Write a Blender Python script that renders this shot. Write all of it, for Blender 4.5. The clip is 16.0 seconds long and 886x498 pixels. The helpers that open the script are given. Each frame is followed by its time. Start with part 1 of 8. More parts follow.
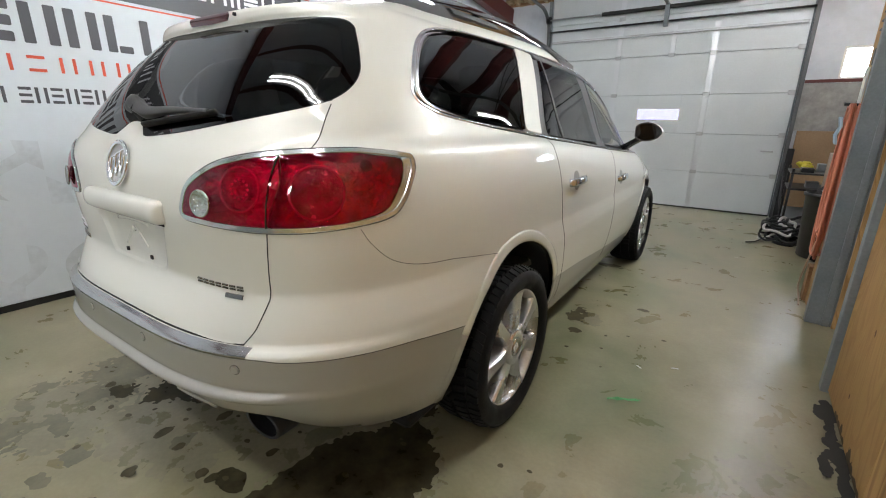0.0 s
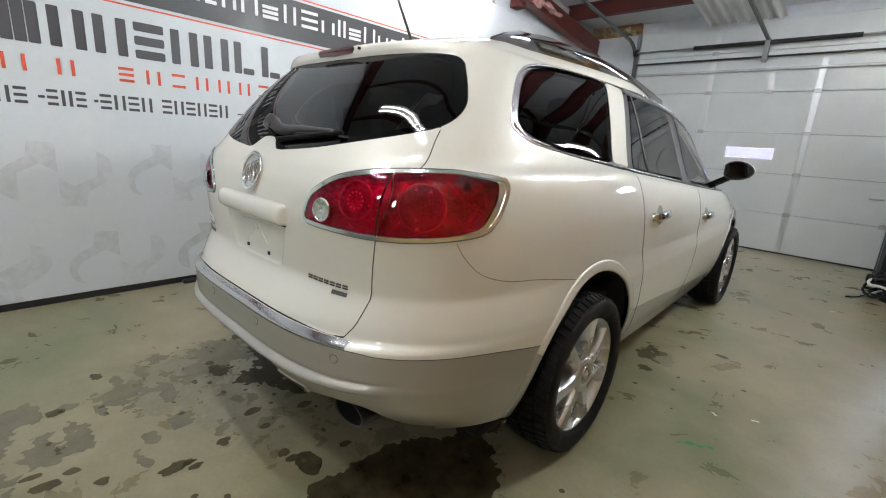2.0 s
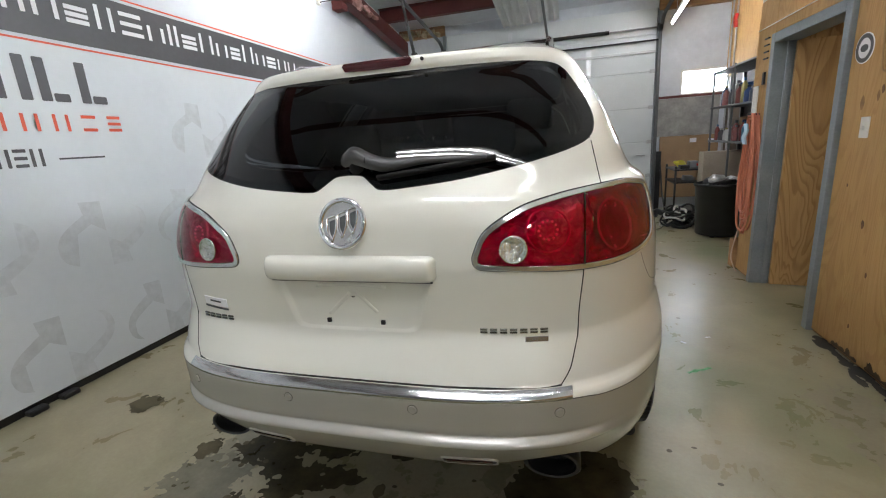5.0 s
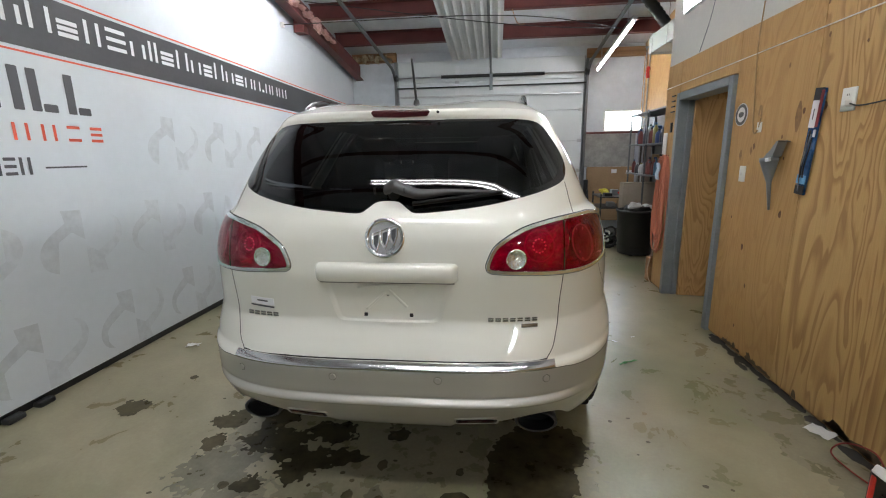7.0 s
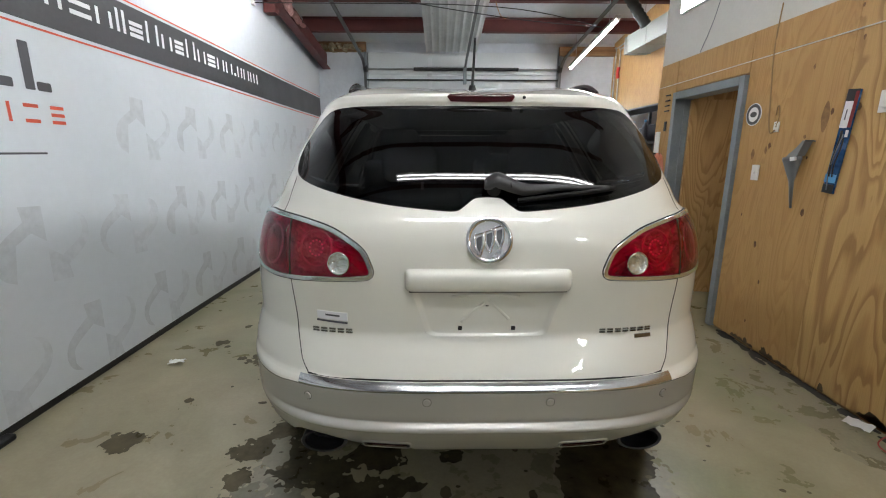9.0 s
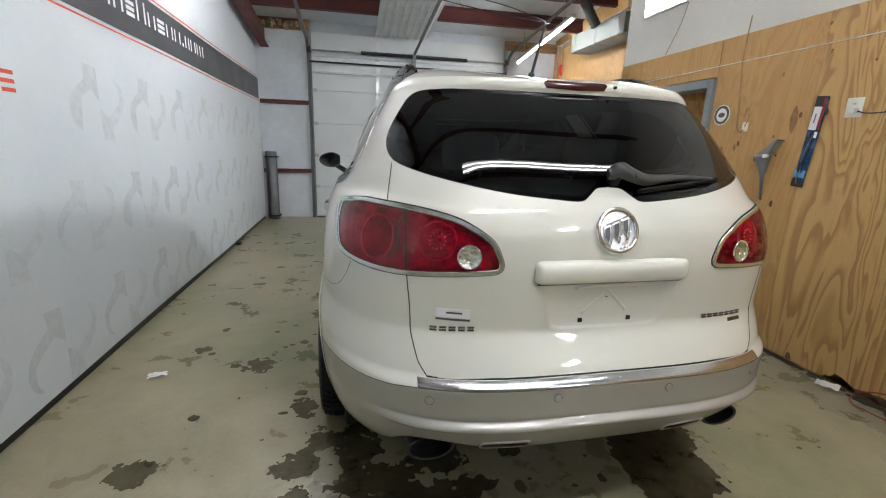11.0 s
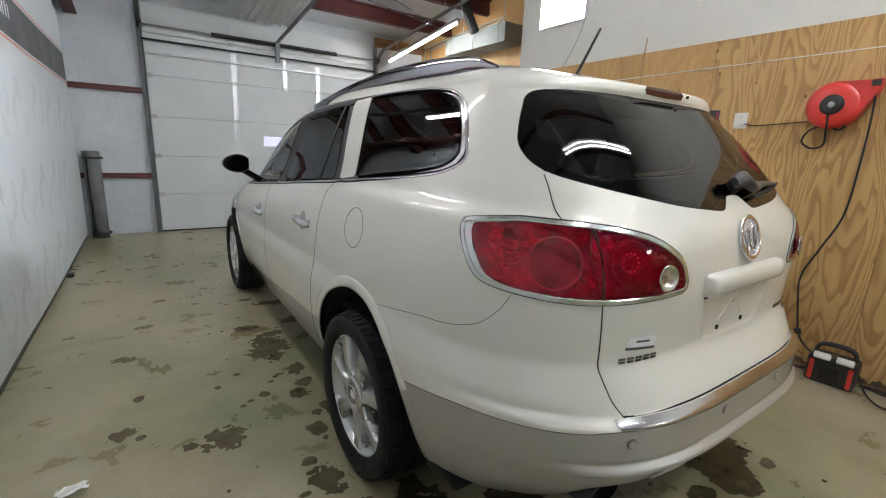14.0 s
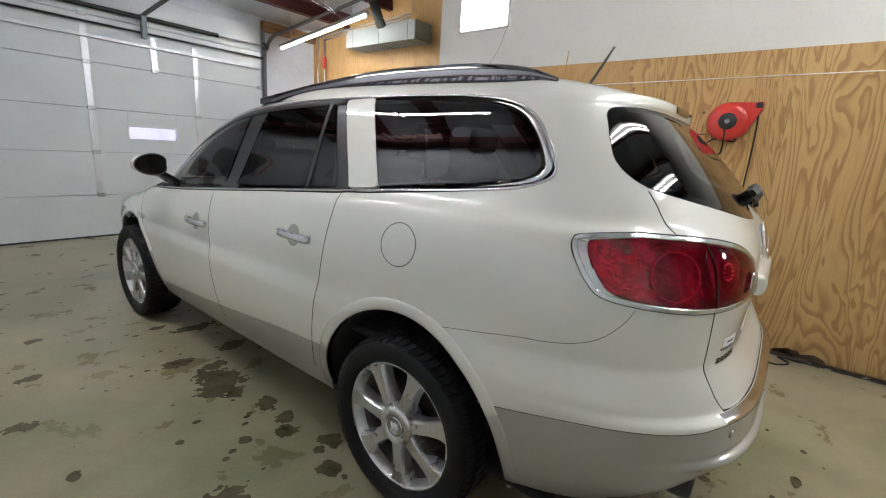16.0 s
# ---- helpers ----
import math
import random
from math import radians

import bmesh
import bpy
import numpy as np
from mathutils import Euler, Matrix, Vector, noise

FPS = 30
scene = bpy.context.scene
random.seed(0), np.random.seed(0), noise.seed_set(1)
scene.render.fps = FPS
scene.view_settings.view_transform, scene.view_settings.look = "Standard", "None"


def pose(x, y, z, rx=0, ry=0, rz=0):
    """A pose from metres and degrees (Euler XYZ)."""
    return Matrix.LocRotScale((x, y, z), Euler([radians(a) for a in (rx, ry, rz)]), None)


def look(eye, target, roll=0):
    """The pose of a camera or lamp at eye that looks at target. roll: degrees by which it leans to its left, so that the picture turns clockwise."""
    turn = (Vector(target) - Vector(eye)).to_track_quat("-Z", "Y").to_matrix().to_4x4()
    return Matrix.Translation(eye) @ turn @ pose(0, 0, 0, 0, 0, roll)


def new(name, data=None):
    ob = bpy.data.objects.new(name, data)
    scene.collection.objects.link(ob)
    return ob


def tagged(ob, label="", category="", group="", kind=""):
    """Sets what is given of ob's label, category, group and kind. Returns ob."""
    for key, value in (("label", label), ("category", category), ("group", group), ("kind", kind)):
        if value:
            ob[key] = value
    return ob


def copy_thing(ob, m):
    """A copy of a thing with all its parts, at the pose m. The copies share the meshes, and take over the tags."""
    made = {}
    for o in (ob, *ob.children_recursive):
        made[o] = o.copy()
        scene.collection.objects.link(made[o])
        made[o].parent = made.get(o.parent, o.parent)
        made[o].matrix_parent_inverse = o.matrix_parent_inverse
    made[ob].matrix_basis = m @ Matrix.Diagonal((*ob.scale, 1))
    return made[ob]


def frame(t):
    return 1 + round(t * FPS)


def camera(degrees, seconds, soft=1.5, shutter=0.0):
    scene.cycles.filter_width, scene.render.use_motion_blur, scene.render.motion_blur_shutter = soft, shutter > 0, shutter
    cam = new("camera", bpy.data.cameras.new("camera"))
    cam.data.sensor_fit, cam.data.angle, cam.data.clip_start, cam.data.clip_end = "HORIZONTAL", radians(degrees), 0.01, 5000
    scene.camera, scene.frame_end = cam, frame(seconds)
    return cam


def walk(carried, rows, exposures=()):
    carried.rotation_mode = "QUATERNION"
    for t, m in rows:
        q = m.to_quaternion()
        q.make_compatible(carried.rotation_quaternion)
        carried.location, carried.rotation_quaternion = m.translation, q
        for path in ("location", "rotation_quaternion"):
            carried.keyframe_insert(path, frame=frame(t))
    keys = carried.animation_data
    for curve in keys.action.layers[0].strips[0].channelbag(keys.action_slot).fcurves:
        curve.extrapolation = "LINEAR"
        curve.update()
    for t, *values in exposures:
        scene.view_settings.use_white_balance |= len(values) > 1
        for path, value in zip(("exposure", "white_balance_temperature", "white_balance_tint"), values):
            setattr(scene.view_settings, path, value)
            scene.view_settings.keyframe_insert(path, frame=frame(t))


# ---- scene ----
cam = camera(91.2, 16.0, 1.1)
PATH = [
    (0, (1.694, -0.519, 1.352), (0.605, 1.056, 0.776), 0.6),
    (0.5, (1.709, -0.584, 1.399), (0.499, 0.926, 0.892), -1.3),
    (1, (1.706, -0.602, 1.427), (0.461, 0.878, 0.916), -2.8),
    (1.5, (1.721, -0.606, 1.399), (0.422, 0.831, 0.899), 0.7),
    (2, (1.69, -0.655, 1.361), (0.366, 0.762, 0.872), 3.6),
    (2.5, (1.547, -0.85, 1.34), (0.28, 0.622, 0.864), 4.9),
    (3, (1.4, -0.934, 1.376), (0.197, 0.597, 0.919), 2.6),
    (3.5, (1.196, -0.874, 1.402), (0.032, 0.688, 0.946), -2.1),
    (4, (1.015, -0.886, 1.38), (0.057, 0.802, 0.899), -0.7),
    (4.5, (0.766, -0.964, 1.375), (0.106, 0.855, 0.872), -1.5),
    (4.7, (0.701, -0.994, 1.388), (0.096, 0.847, 0.893), -2.5),
    (6.8, (0.451, -1.506, 1.505), (0.163, 0.423, 1.063), -2.9),
    (7, (0.42, -1.509, 1.503), (0.179, 0.431, 1.081), -0.9),
    (7.5, (0.302, -1.387, 1.51), (0.078, 0.557, 1.097), -2.8),
    (8, (0.194, -1.3, 1.501), (0.009, 0.646, 1.08), -3.5),
    (8.5, (0.023, -1.285, 1.499), (-0.027, 0.668, 1.07), -2.0),
    (9, (-0.153, -1.323, 1.483), (-0.141, 0.629, 1.044), 0.2),
    (9.2, (-0.206, -1.322, 1.472), (-0.172, 0.629, 1.03), 0.9),
    (11.3, (-0.912, -1.161, 1.451), (-0.459, 0.727, 0.973), 3.0),
    (11.5, (-0.964, -1.147, 1.432), (-0.511, 0.741, 0.952), 4.4),
    (12, (-1.102, -0.996, 1.45), (-0.659, 0.892, 0.96), 2.7),
    (12.5, (-1.203, -0.844, 1.437), (-0.688, 1.026, 0.948), 2.6),
    (13, (-1.377, -0.755, 1.453), (-0.523, 0.994, 0.993), 3.1),
    (13.5, (-1.575, -0.689, 1.464), (-0.554, 0.978, 1.04), 2.9),
    (14, (-1.65, -0.552, 1.448), (-0.551, 1.057, 0.998), 2.4),
    (14.5, (-1.717, -0.342, 1.452), (-0.589, 1.222, 0.92), 1.1),
    (15, (-1.808, -0.206, 1.455), (-0.462, 1.182, 0.944), 1.6),
    (15.5, (-1.983, -0.088, 1.473), (-0.467, 1.135, 1.016), 2.1),
    (16, (-2.113, 0.005, 1.472), (-0.578, 1.208, 1.028), 3.5),
]
walk(cam, [(t, look(eye, target, roll)) for t, eye, target, roll in PATH],
     [(0, .18), (.5, .10), (2.5, .10), (4, .06), (4.5, .0), (7, -.10), (7.5, -.24), (8, -.16), (8.5, -.12), (9, -.06), (11.5, .09), (12, .03), (13.5, .02), (14.5, .15), (16, .12)])

# ---- world, lights, exposure ----
world = bpy.data.worlds.new("world")
scene.world = world
world.use_nodes = True
sky = world.node_tree.nodes.new("ShaderNodeTexSky")
sky.sky_type, sky.sun_disc, sky.sun_elevation, sky.sun_rotation = "NISHITA", False, radians(32), radians(-20)
world.node_tree.links.new(sky.outputs[0], world.node_tree.nodes["Background"].inputs[0])
world.node_tree.nodes["Background"].inputs[1].default_value = 0.15
sun = new("sun", bpy.data.lights.new("sun", "SUN"))
sun.data.energy, sun.data.angle, sun.data.color = 2.0, radians(0.5), (1.0, 0.95, 0.88)
sun.matrix_world = look((5, 14, 9), (2, 6, 0))
TUBE = 112.0          # strength of the fluorescent tubes

# ---- materials ----


def mat(name, color, rough=0.5, metal=0.0, coat=0.0, spec=0.5, trans=0.0, emit=None, power=0.0):
    m = bpy.data.materials.new(name)
    m.use_nodes = True
    b = m.node_tree.nodes["Principled BSDF"]
    b.inputs["Base Color"].default_value = (*color, 1)
    b.inputs["Roughness"].default_value = rough
    b.inputs["Metallic"].default_value = metal
    b.inputs["Coat Weight"].default_value = coat
    b.inputs["Coat Roughness"].default_value = 0.03
    b.inputs["Specular IOR Level"].default_value = spec
    b.inputs["Transmission Weight"].default_value = trans
    if emit:
        b.inputs["Emission Color"].default_value = (*emit, 1)
        b.inputs["Emission Strength"].default_value = power
    return m


def nd(m, kind, **inputs):
    n = m.node_tree.nodes.new(kind)
    for k, v in inputs.items():
        n.inputs[k.replace("_", " ")].default_value = v
    return n


def link(m, a, b):
    m.node_tree.links.new(a, b)


def coords(m, scale=(1, 1, 1), world_space=True):
    mp = nd(m, "ShaderNodeMapping", Scale=scale)
    if world_space:
        link(m, nd(m, "ShaderNodeNewGeometry").outputs["Position"], mp.inputs[0])
    else:
        link(m, nd(m, "ShaderNodeTexCoord").outputs["Object"], mp.inputs[0])
    return mp.outputs[0]


def ramp(m, fac, stops):
    r = nd(m, "ShaderNodeValToRGB")
    while len(r.color_ramp.elements) < len(stops):
        r.color_ramp.elements.new(0.5)
    for e, (p, c) in zip(r.color_ramp.elements, stops):
        e.position, e.color = p, (*c, 1) if len(c) == 3 else c
    link(m, fac, r.inputs[0])
    return r.outputs[0]


def noise_tex(m, vec, scale, detail=4.0, rough=0.55, dist=0.0):
    n = nd(m, "ShaderNodeTexNoise", Scale=scale, Detail=detail, Roughness=rough, Distortion=dist)
    link(m, vec, n.inputs["Vector"])
    return n.outputs["Fac"]


def mixc(m, a, b, fac, mode="MIX"):
    n = m.node_tree.nodes.new("ShaderNodeMix")
    n.data_type, n.blend_type = "RGBA", mode
    for sock, v in ((n.inputs[0], fac), (n.inputs[6], a), (n.inputs[7], b)):
        if hasattr(v, "links"):
            link(m, v, sock)
        else:
            sock.default_value = v if not isinstance(v, tuple) else (*v, 1)
    return n.outputs[2]


def vary(m, c1, c2, scale=6.0, fine=60.0, bump=0.05, rough=(0.4, 0.6), stretch=(1, 1, 1), world_space=True, depth=0.002, grain=0.6):
    """Two scales of variation in colour and gloss, with fine relief."""
    b = m.node_tree.nodes["Principled BSDF"]
    v = coords(m, stretch, world_space)
    big, small = noise_tex(m, v, scale, 5), noise_tex(m, v, fine, 3)
    c = ramp(m, big, [(0.3, c1), (0.7, c2)])
    c = mixc(m, c, ramp(m, small, [(0.35, (0.82, 0.82, 0.82)), (0.65, (1, 1, 1))]), grain, "MULTIPLY")
    link(m, c, b.inputs["Base Color"])
    link(m, ramp(m, big, [(0.3, (rough[0],) * 3), (0.7, (rough[1],) * 3)]), b.inputs["Roughness"])
    if bump:
        bp = nd(m, "ShaderNodeBump", Strength=bump, Distance=depth)
        link(m, small, bp.inputs["Height"])
        link(m, bp.outputs[0], b.inputs["Normal"])
    return m


def pearl_paint(name, c1, c2, dirty=0.0, metal=0.12):
    m = mat(name, c1, 0.46, metal, 1.0)
    b = m.node_tree.nodes["Principled BSDF"]
    v = coords(m, (1, 1, 1), False)
    flake = noise_tex(m, v, 900, 1)
    big = noise_tex(m, v, 2.2, 4)
    c = mixc(m, c1, c2, big)
    c = mixc(m, c, ramp(m, flake, [(0.4, (0.95, 0.95, 0.95)), (0.6, (1, 1, 1))]), 0.5, "MULTIPLY")
    link(m, c, b.inputs["Base Color"])
    dust = noise_tex(m, v, 9.0, 6, 0.7)
    link(m, ramp(m, dust, [(0.35, (0.012 + dirty,) * 3), (0.75, (0.03 + dirty,) * 3)]), b.inputs["Coat Roughness"])
    return m


def tint_glass(name, tint, gloss=1.0, ior=1.52):
    """A thin tinted pane: what passes is dimmed, the rest mirrors by Fresnel."""
    m = bpy.data.materials.new(name)
    m.use_nodes = True
    m.node_tree.nodes.remove(m.node_tree.nodes["Principled BSDF"])
    out = m.node_tree.nodes["Material Output"]
    tr = nd(m, "ShaderNodeBsdfTransparent", Color=(*tint, 1))
    gl = nd(m, "ShaderNodeBsdfGlossy", Color=(gloss, gloss, gloss, 1), Roughness=0.004)
    fr = nd(m, "ShaderNodeFresnel", IOR=ior)
    mx = nd(m, "ShaderNodeMixShader")
    link(m, fr.outputs[0], mx.inputs[0])
    link(m, tr.outputs[0], mx.inputs[1])
    link(m, gl.outputs[0], mx.inputs[2])
    link(m, mx.outputs[0], out.inputs[0])
    return m


def plywood(name, light, dark, tone):
    m = mat(name, light, 0.62)
    b = m.node_tree.nodes["Principled BSDF"]
    tc = nd(m, "ShaderNodeTexCoord")
    mp = nd(m, "ShaderNodeMapping", Scale=(1.0, 1.15, 0.20))
    link(m, tc.outputs["Object"], mp.inputs[0])
    rnd = nd(m, "ShaderNodeObjectInfo")
    sh = nd(m, "ShaderNodeVectorMath")
    sh.operation = "ADD"
    sc = nd(m, "ShaderNodeMath")
    sc.operation, sc.inputs[1].default_value = "MULTIPLY", 37.0
    link(m, rnd.outputs["Random"], sc.inputs[0])
    link(m, mp.outputs[0], sh.inputs[0])
    link(m, sc.outputs[0], sh.inputs[1])
    v = sh.outputs[0]
    field = noise_tex(m, v, 2.5, 3.0, 0.42, 1.1)
    mul = nd(m, "ShaderNodeMath")
    mul.operation, mul.inputs[1].default_value = "MULTIPLY", 17.0
    link(m, field, mul.inputs[0])
    fr = nd(m, "ShaderNodeMath")
    fr.operation = "FRACT"
    link(m, mul.outputs[0], fr.inputs[0])
    bands = ramp(m, fr.outputs[0], [(0.0, light), (0.40, light), (0.60, tone), (0.76, dark), (0.93, dark), (1.0, light)])
    fib = nd(m, "ShaderNodeMapping", Scale=(60.0, 60.0, 1.6))
    link(m, tc.outputs["Object"], fib.inputs[0])
    fine = noise_tex(m, fib.outputs[0], 3.0, 4, 0.7)
    c = mixc(m, bands, ramp(m, fine, [(0.3, (0.78, 0.74, 0.68)), (0.7, (1.0, 1.0, 1.0))]), 0.7, "MULTIPLY")
    mottle = noise_tex(m, v, 1.1, 4)
    c = mixc(m, c, ramp(m, mottle, [(0.35, (0.72, 0.66, 0.58)), (0.65, (1.0, 1.0, 1.0))]), 0.6, "MULTIPLY")
    link(m, c, b.inputs["Base Color"])
    bp = nd(m, "ShaderNodeBump", Strength=0.12, Distance=0.002)
    link(m, fine, bp.inputs["Height"])
    link(m, bp.outputs[0], b.inputs["Normal"])
    return m


M_WHITE = pearl_paint("pearl_white_paint", (0.735, 0.726, 0.655), (0.76, 0.752, 0.685))
M_SILVER = pearl_paint("champagne_silver_paint", (0.435, 0.422, 0.385), (0.395, 0.385, 0.352), 0.10, 0.45)
M_CHROME = mat("chrome", (0.82, 0.83, 0.85), 0.06, 1.0)
M_PLATE = vary(mat("scuffed_chrome", (0.6, 0.6, 0.61), 0.2, 1.0), (0.50, 0.50, 0.51), (0.66, 0.66, 0.67), 10, 160, 0.03, (0.10, 0.24), world_space=False)
M_CHROME_DULL = vary(mat("brushed_chrome", (0.6, 0.6, 0.61), 0.25, 1.0), (0.55, 0.55, 0.56), (0.68, 0.68, 0.68), 8, 200, 0.02, (0.16, 0.32), world_space=False)
M_ALLOY = vary(mat("alloy", (0.6, 0.6, 0.6), 0.3, 0.75), (0.60, 0.60, 0.60), (0.68, 0.68, 0.68), 4, 120, 0.01, (0.24, 0.32), world_space=False)
M_RUBBER = vary(mat("tyre_rubber", (0.02, 0.02, 0.021), 0.6, spec=0.22), (0.008, 0.008, 0.0085), (0.015, 0.015, 0.016), 14, 140, 0.12, (0.5, 0.75), world_space=False)
M_BLACK = vary(mat("black_plastic", (0.015, 0.015, 0.016), 0.4), (0.012, 0.012, 0.013), (0.022, 0.022, 0.023), 8, 160, 0.03, (0.35, 0.5), world_space=False)
M_GLOSSBLACK = mat("gloss_black", (0.008, 0.008, 0.009), 0.08, 0, 0.6)
M_PILLAR = mat("satin_black_film", (0.018, 0.018, 0.019), 0.38)
M_SEAM = mat("gap_shadow", (0.02, 0.019, 0.018), 0.9)
M_GAP = mat("sealed_gap", (0.10, 0.096, 0.088), 0.8)
M_LINER = mat("wheelhouse_liner", (0.010, 0.010, 0.010), 0.9)
M_CABIN = vary(mat("cabin_trim", (0.05, 0.05, 0.05), 0.8), (0.025, 0.0245, 0.024), (0.04, 0.039, 0.038), 12, 200, 0.05, (0.7, 0.9), world_space=False)
M_HEADLINER = mat("headliner_cloth", (0.10, 0.098, 0.09), 0.95)
M_PRIVACY = tint_glass("privacy_glass", (0.07, 0.080, 0.094), gloss=0.84, ior=1.50)
M_CLEARGLASS = tint_glass("lightly_tinted_glass", (0.86, 0.92, 0.90))
M_LENS = tint_glass("red_lens", (0.98, 0.010, 0.17), ior=1.50)
M_LENS_CLEAR = tint_glass("clear_lens", (0.9, 0.9, 0.9))
M_REDHOUSE = vary(mat("silvered_reflector", (0.85, 0.8, 0.8), 0.14, 0.65), (0.74, 0.72, 0.74), (0.97, 0.96, 0.97), 24, 60, 0.8, (0.06, 0.20), world_space=False, depth=0.008)
M_REDBOWL = vary(mat("smoky_reflector_bowl", (0.3, 0.28, 0.28), 0.2, 0.55), (0.20, 0.18, 0.20), (0.62, 0.58, 0.60), 16, 60, 0.9, (0.10, 0.3), world_space=False, depth=0.008)
M_RINGDARK = mat("lamp_ring_metal", (0.92, 0.90, 0.90), 0.22, 0.6)
M_REDDARK = mat("dark_red_lens", (0.045, 0.004, 0.006), 0.12, 0, 0.4)
M_FACET = vary(mat("faceted_reflector", (0.85, 0.85, 0.85), 0.1, 0.9), (0.55, 0.55, 0.55), (0.95, 0.95, 0.95), 60, 110, 1.0, (0.08, 0.2), world_space=False, depth=0.006)
M_PLY = plywood("plywood", (0.62, 0.40, 0.163), (0.435, 0.25, 0.092), (0.535, 0.325, 0.124))
M_PLY_PLAIN = plywood("smooth_plywood", (0.57, 0.352, 0.137), (0.51, 0.30, 0.112), (0.545, 0.33, 0.125))
M_DOORWOOD = plywood("door_veneer", (0.56, 0.345, 0.145), (0.42, 0.24, 0.09), (0.51, 0.305, 0.125))
M_TRUNKWHITE = vary(mat("white_painted_panel", (0.76, 0.76, 0.74), 0.5), (0.63, 0.612, 0.565), (0.70, 0.683, 0.635), 1.2, 40, 0.05, (0.4, 0.6), grain=0.2)
M_BANNER = vary(mat("banner_vinyl", (0.78, 0.79, 0.80), 0.42), (0.615, 0.655, 0.69), (0.70, 0.735, 0.775), 0.8, 14, 0.06, (0.34, 0.5), depth=0.01, grain=0.12)
M_BAND = vary(mat("charcoal_print", (0.06, 0.06, 0.065), 0.4), (0.055, 0.055, 0.06), (0.075, 0.075, 0.08), 2, 30, 0.05, (0.35, 0.5))
M_PRINTRED = mat("orange_red_print", (0.72, 0.10, 0.05), 0.45)
M_PRINTGREY = mat("dark_grey_print", (0.07, 0.07, 0.08), 0.45)
M_PRINTWHITE = mat("white_print", (0.80, 0.80, 0.82), 0.45)
M_GHOST = vary(mat("pale_grey_print", (0.6, 0.61, 0.62), 0.45), (0.56, 0.59, 0.62), (0.64, 0.67, 0.70), 3, 20, 0.02, (0.35, 0.5))
M_GHOST_FAINT = vary(mat("faint_grey_print", (0.68, 0.69, 0.70), 0.45), (0.59, 0.625, 0.66), (0.68, 0.71, 0.745), 3, 20, 0.02, (0.35, 0.5))
M_STEELRED = vary(mat("red_oxide_steel", (0.13, 0.03, 0.028), 0.55), (0.095, 0.022, 0.02), (0.15, 0.038, 0.034), 4, 60, 0.1, (0.45, 0.65))
M_GALV = vary(mat("galvanised_steel", (0.5, 0.51, 0.52), 0.4, 0.8), (0.42, 0.43, 0.44), (0.58, 0.59, 0.60), 5, 60, 0.05, (0.3, 0.5))
M_GREYSTEEL = vary(mat("grey_painted_steel", (0.24, 0.27, 0.29), 0.45), (0.20, 0.23, 0.25), (0.27, 0.30, 0.32), 4, 70, 0.04, (0.38, 0.55))
M_INSUL = vary(mat("white_insulation_facing", (0.78, 0.80, 0.83), 0.5), (0.56, 0.60, 0.65), (0.69, 0.725, 0.775), 1.6, 12, 0.3, (0.4, 0.6), depth=0.02, grain=0.35)
M_PINK = vary(mat("pink_fibreglass", (0.62, 0.34, 0.32), 0.95), (0.52, 0.26, 0.24), (0.72, 0.46, 0.43), 14, 60, 0.8, (0.9, 1.0), depth=0.02)
M_YELLOWWOOL = vary(mat("tan_fibreglass", (0.50, 0.40, 0.24), 0.95), (0.34, 0.26, 0.15), (0.60, 0.50, 0.33), 12, 60, 0.8, (0.9, 1.0), depth=0.02)
M_TIMBER = vary(mat("timber", (0.32, 0.18, 0.085), 0.7), (0.24, 0.125, 0.055), (0.40, 0.235, 0.115), 5, 60, 0.1, (0.6, 0.8), stretch=(0.3, 4, 4))
M_DIMWALL = vary(mat("shaded_brown_board", (0.11, 0.08, 0.06), 0.8), (0.08, 0.058, 0.045), (0.15, 0.11, 0.08), 5, 40, 0.1, (0.7, 0.85))
M_CARD = vary(mat("cardboard", (0.36, 0.235, 0.13), 0.85), (0.31, 0.20, 0.11), (0.40, 0.265, 0.15), 3, 60, 0.05, (0.8, 0.9))
M_BLACKBIN = vary(mat("black_bin_plastic", (0.014, 0.014, 0.015), 0.4), (0.011, 0.011, 0.012), (0.02, 0.02, 0.021), 5, 90, 0.05, (0.3, 0.5))
M_HOSE = mat("faded_orange_hose", (0.62, 0.22, 0.13), 0.5)
M_REELRED = mat("red_plastic", (0.62, 0.035, 0.025), 0.35, 0, 0.3)
M_CABLE = mat("black_cable", (0.012, 0.012, 0.012), 0.5)
M_WHITEPLASTIC = mat("white_plastic", (0.78, 0.77, 0.73), 0.4)
M_GREYPLASTIC = mat("grey_plastic", (0.20, 0.215, 0.23), 0.4)
M_BLUE = mat("blue_print", (0.012, 0.06, 0.18), 0.3, 0, 0.4)
M_PAPER = mat("white_paper", (0.80, 0.80, 0.78), 0.8)
M_TUBE = mat("fluorescent_tube", (0.9, 0.9, 0.9), 0.4, emit=(0.985, 0.99, 1.01), power=TUBE)
M_LED = mat("led_panel", (0.9, 0.9, 0.9), 0.4, emit=(0.92, 0.97, 1.0), power=150.0)
M_FIXTURE = mat("white_enamel", (0.75, 0.75, 0.74), 0.35)
M_DARKSTEEL = vary(mat("dark_grey_steel", (0.10, 0.105, 0.11), 0.45), (0.08, 0.085, 0.09), (0.125, 0.13, 0.135), 5, 60, 0.05, (0.35, 0.5))
M_WIPER = vary(mat("dark_grey_plastic", (0.06, 0.06, 0.062), 0.45), (0.035, 0.035, 0.036), (0.055, 0.055, 0.057), 12, 160, 0.04, (0.38, 0.5), world_space=False)
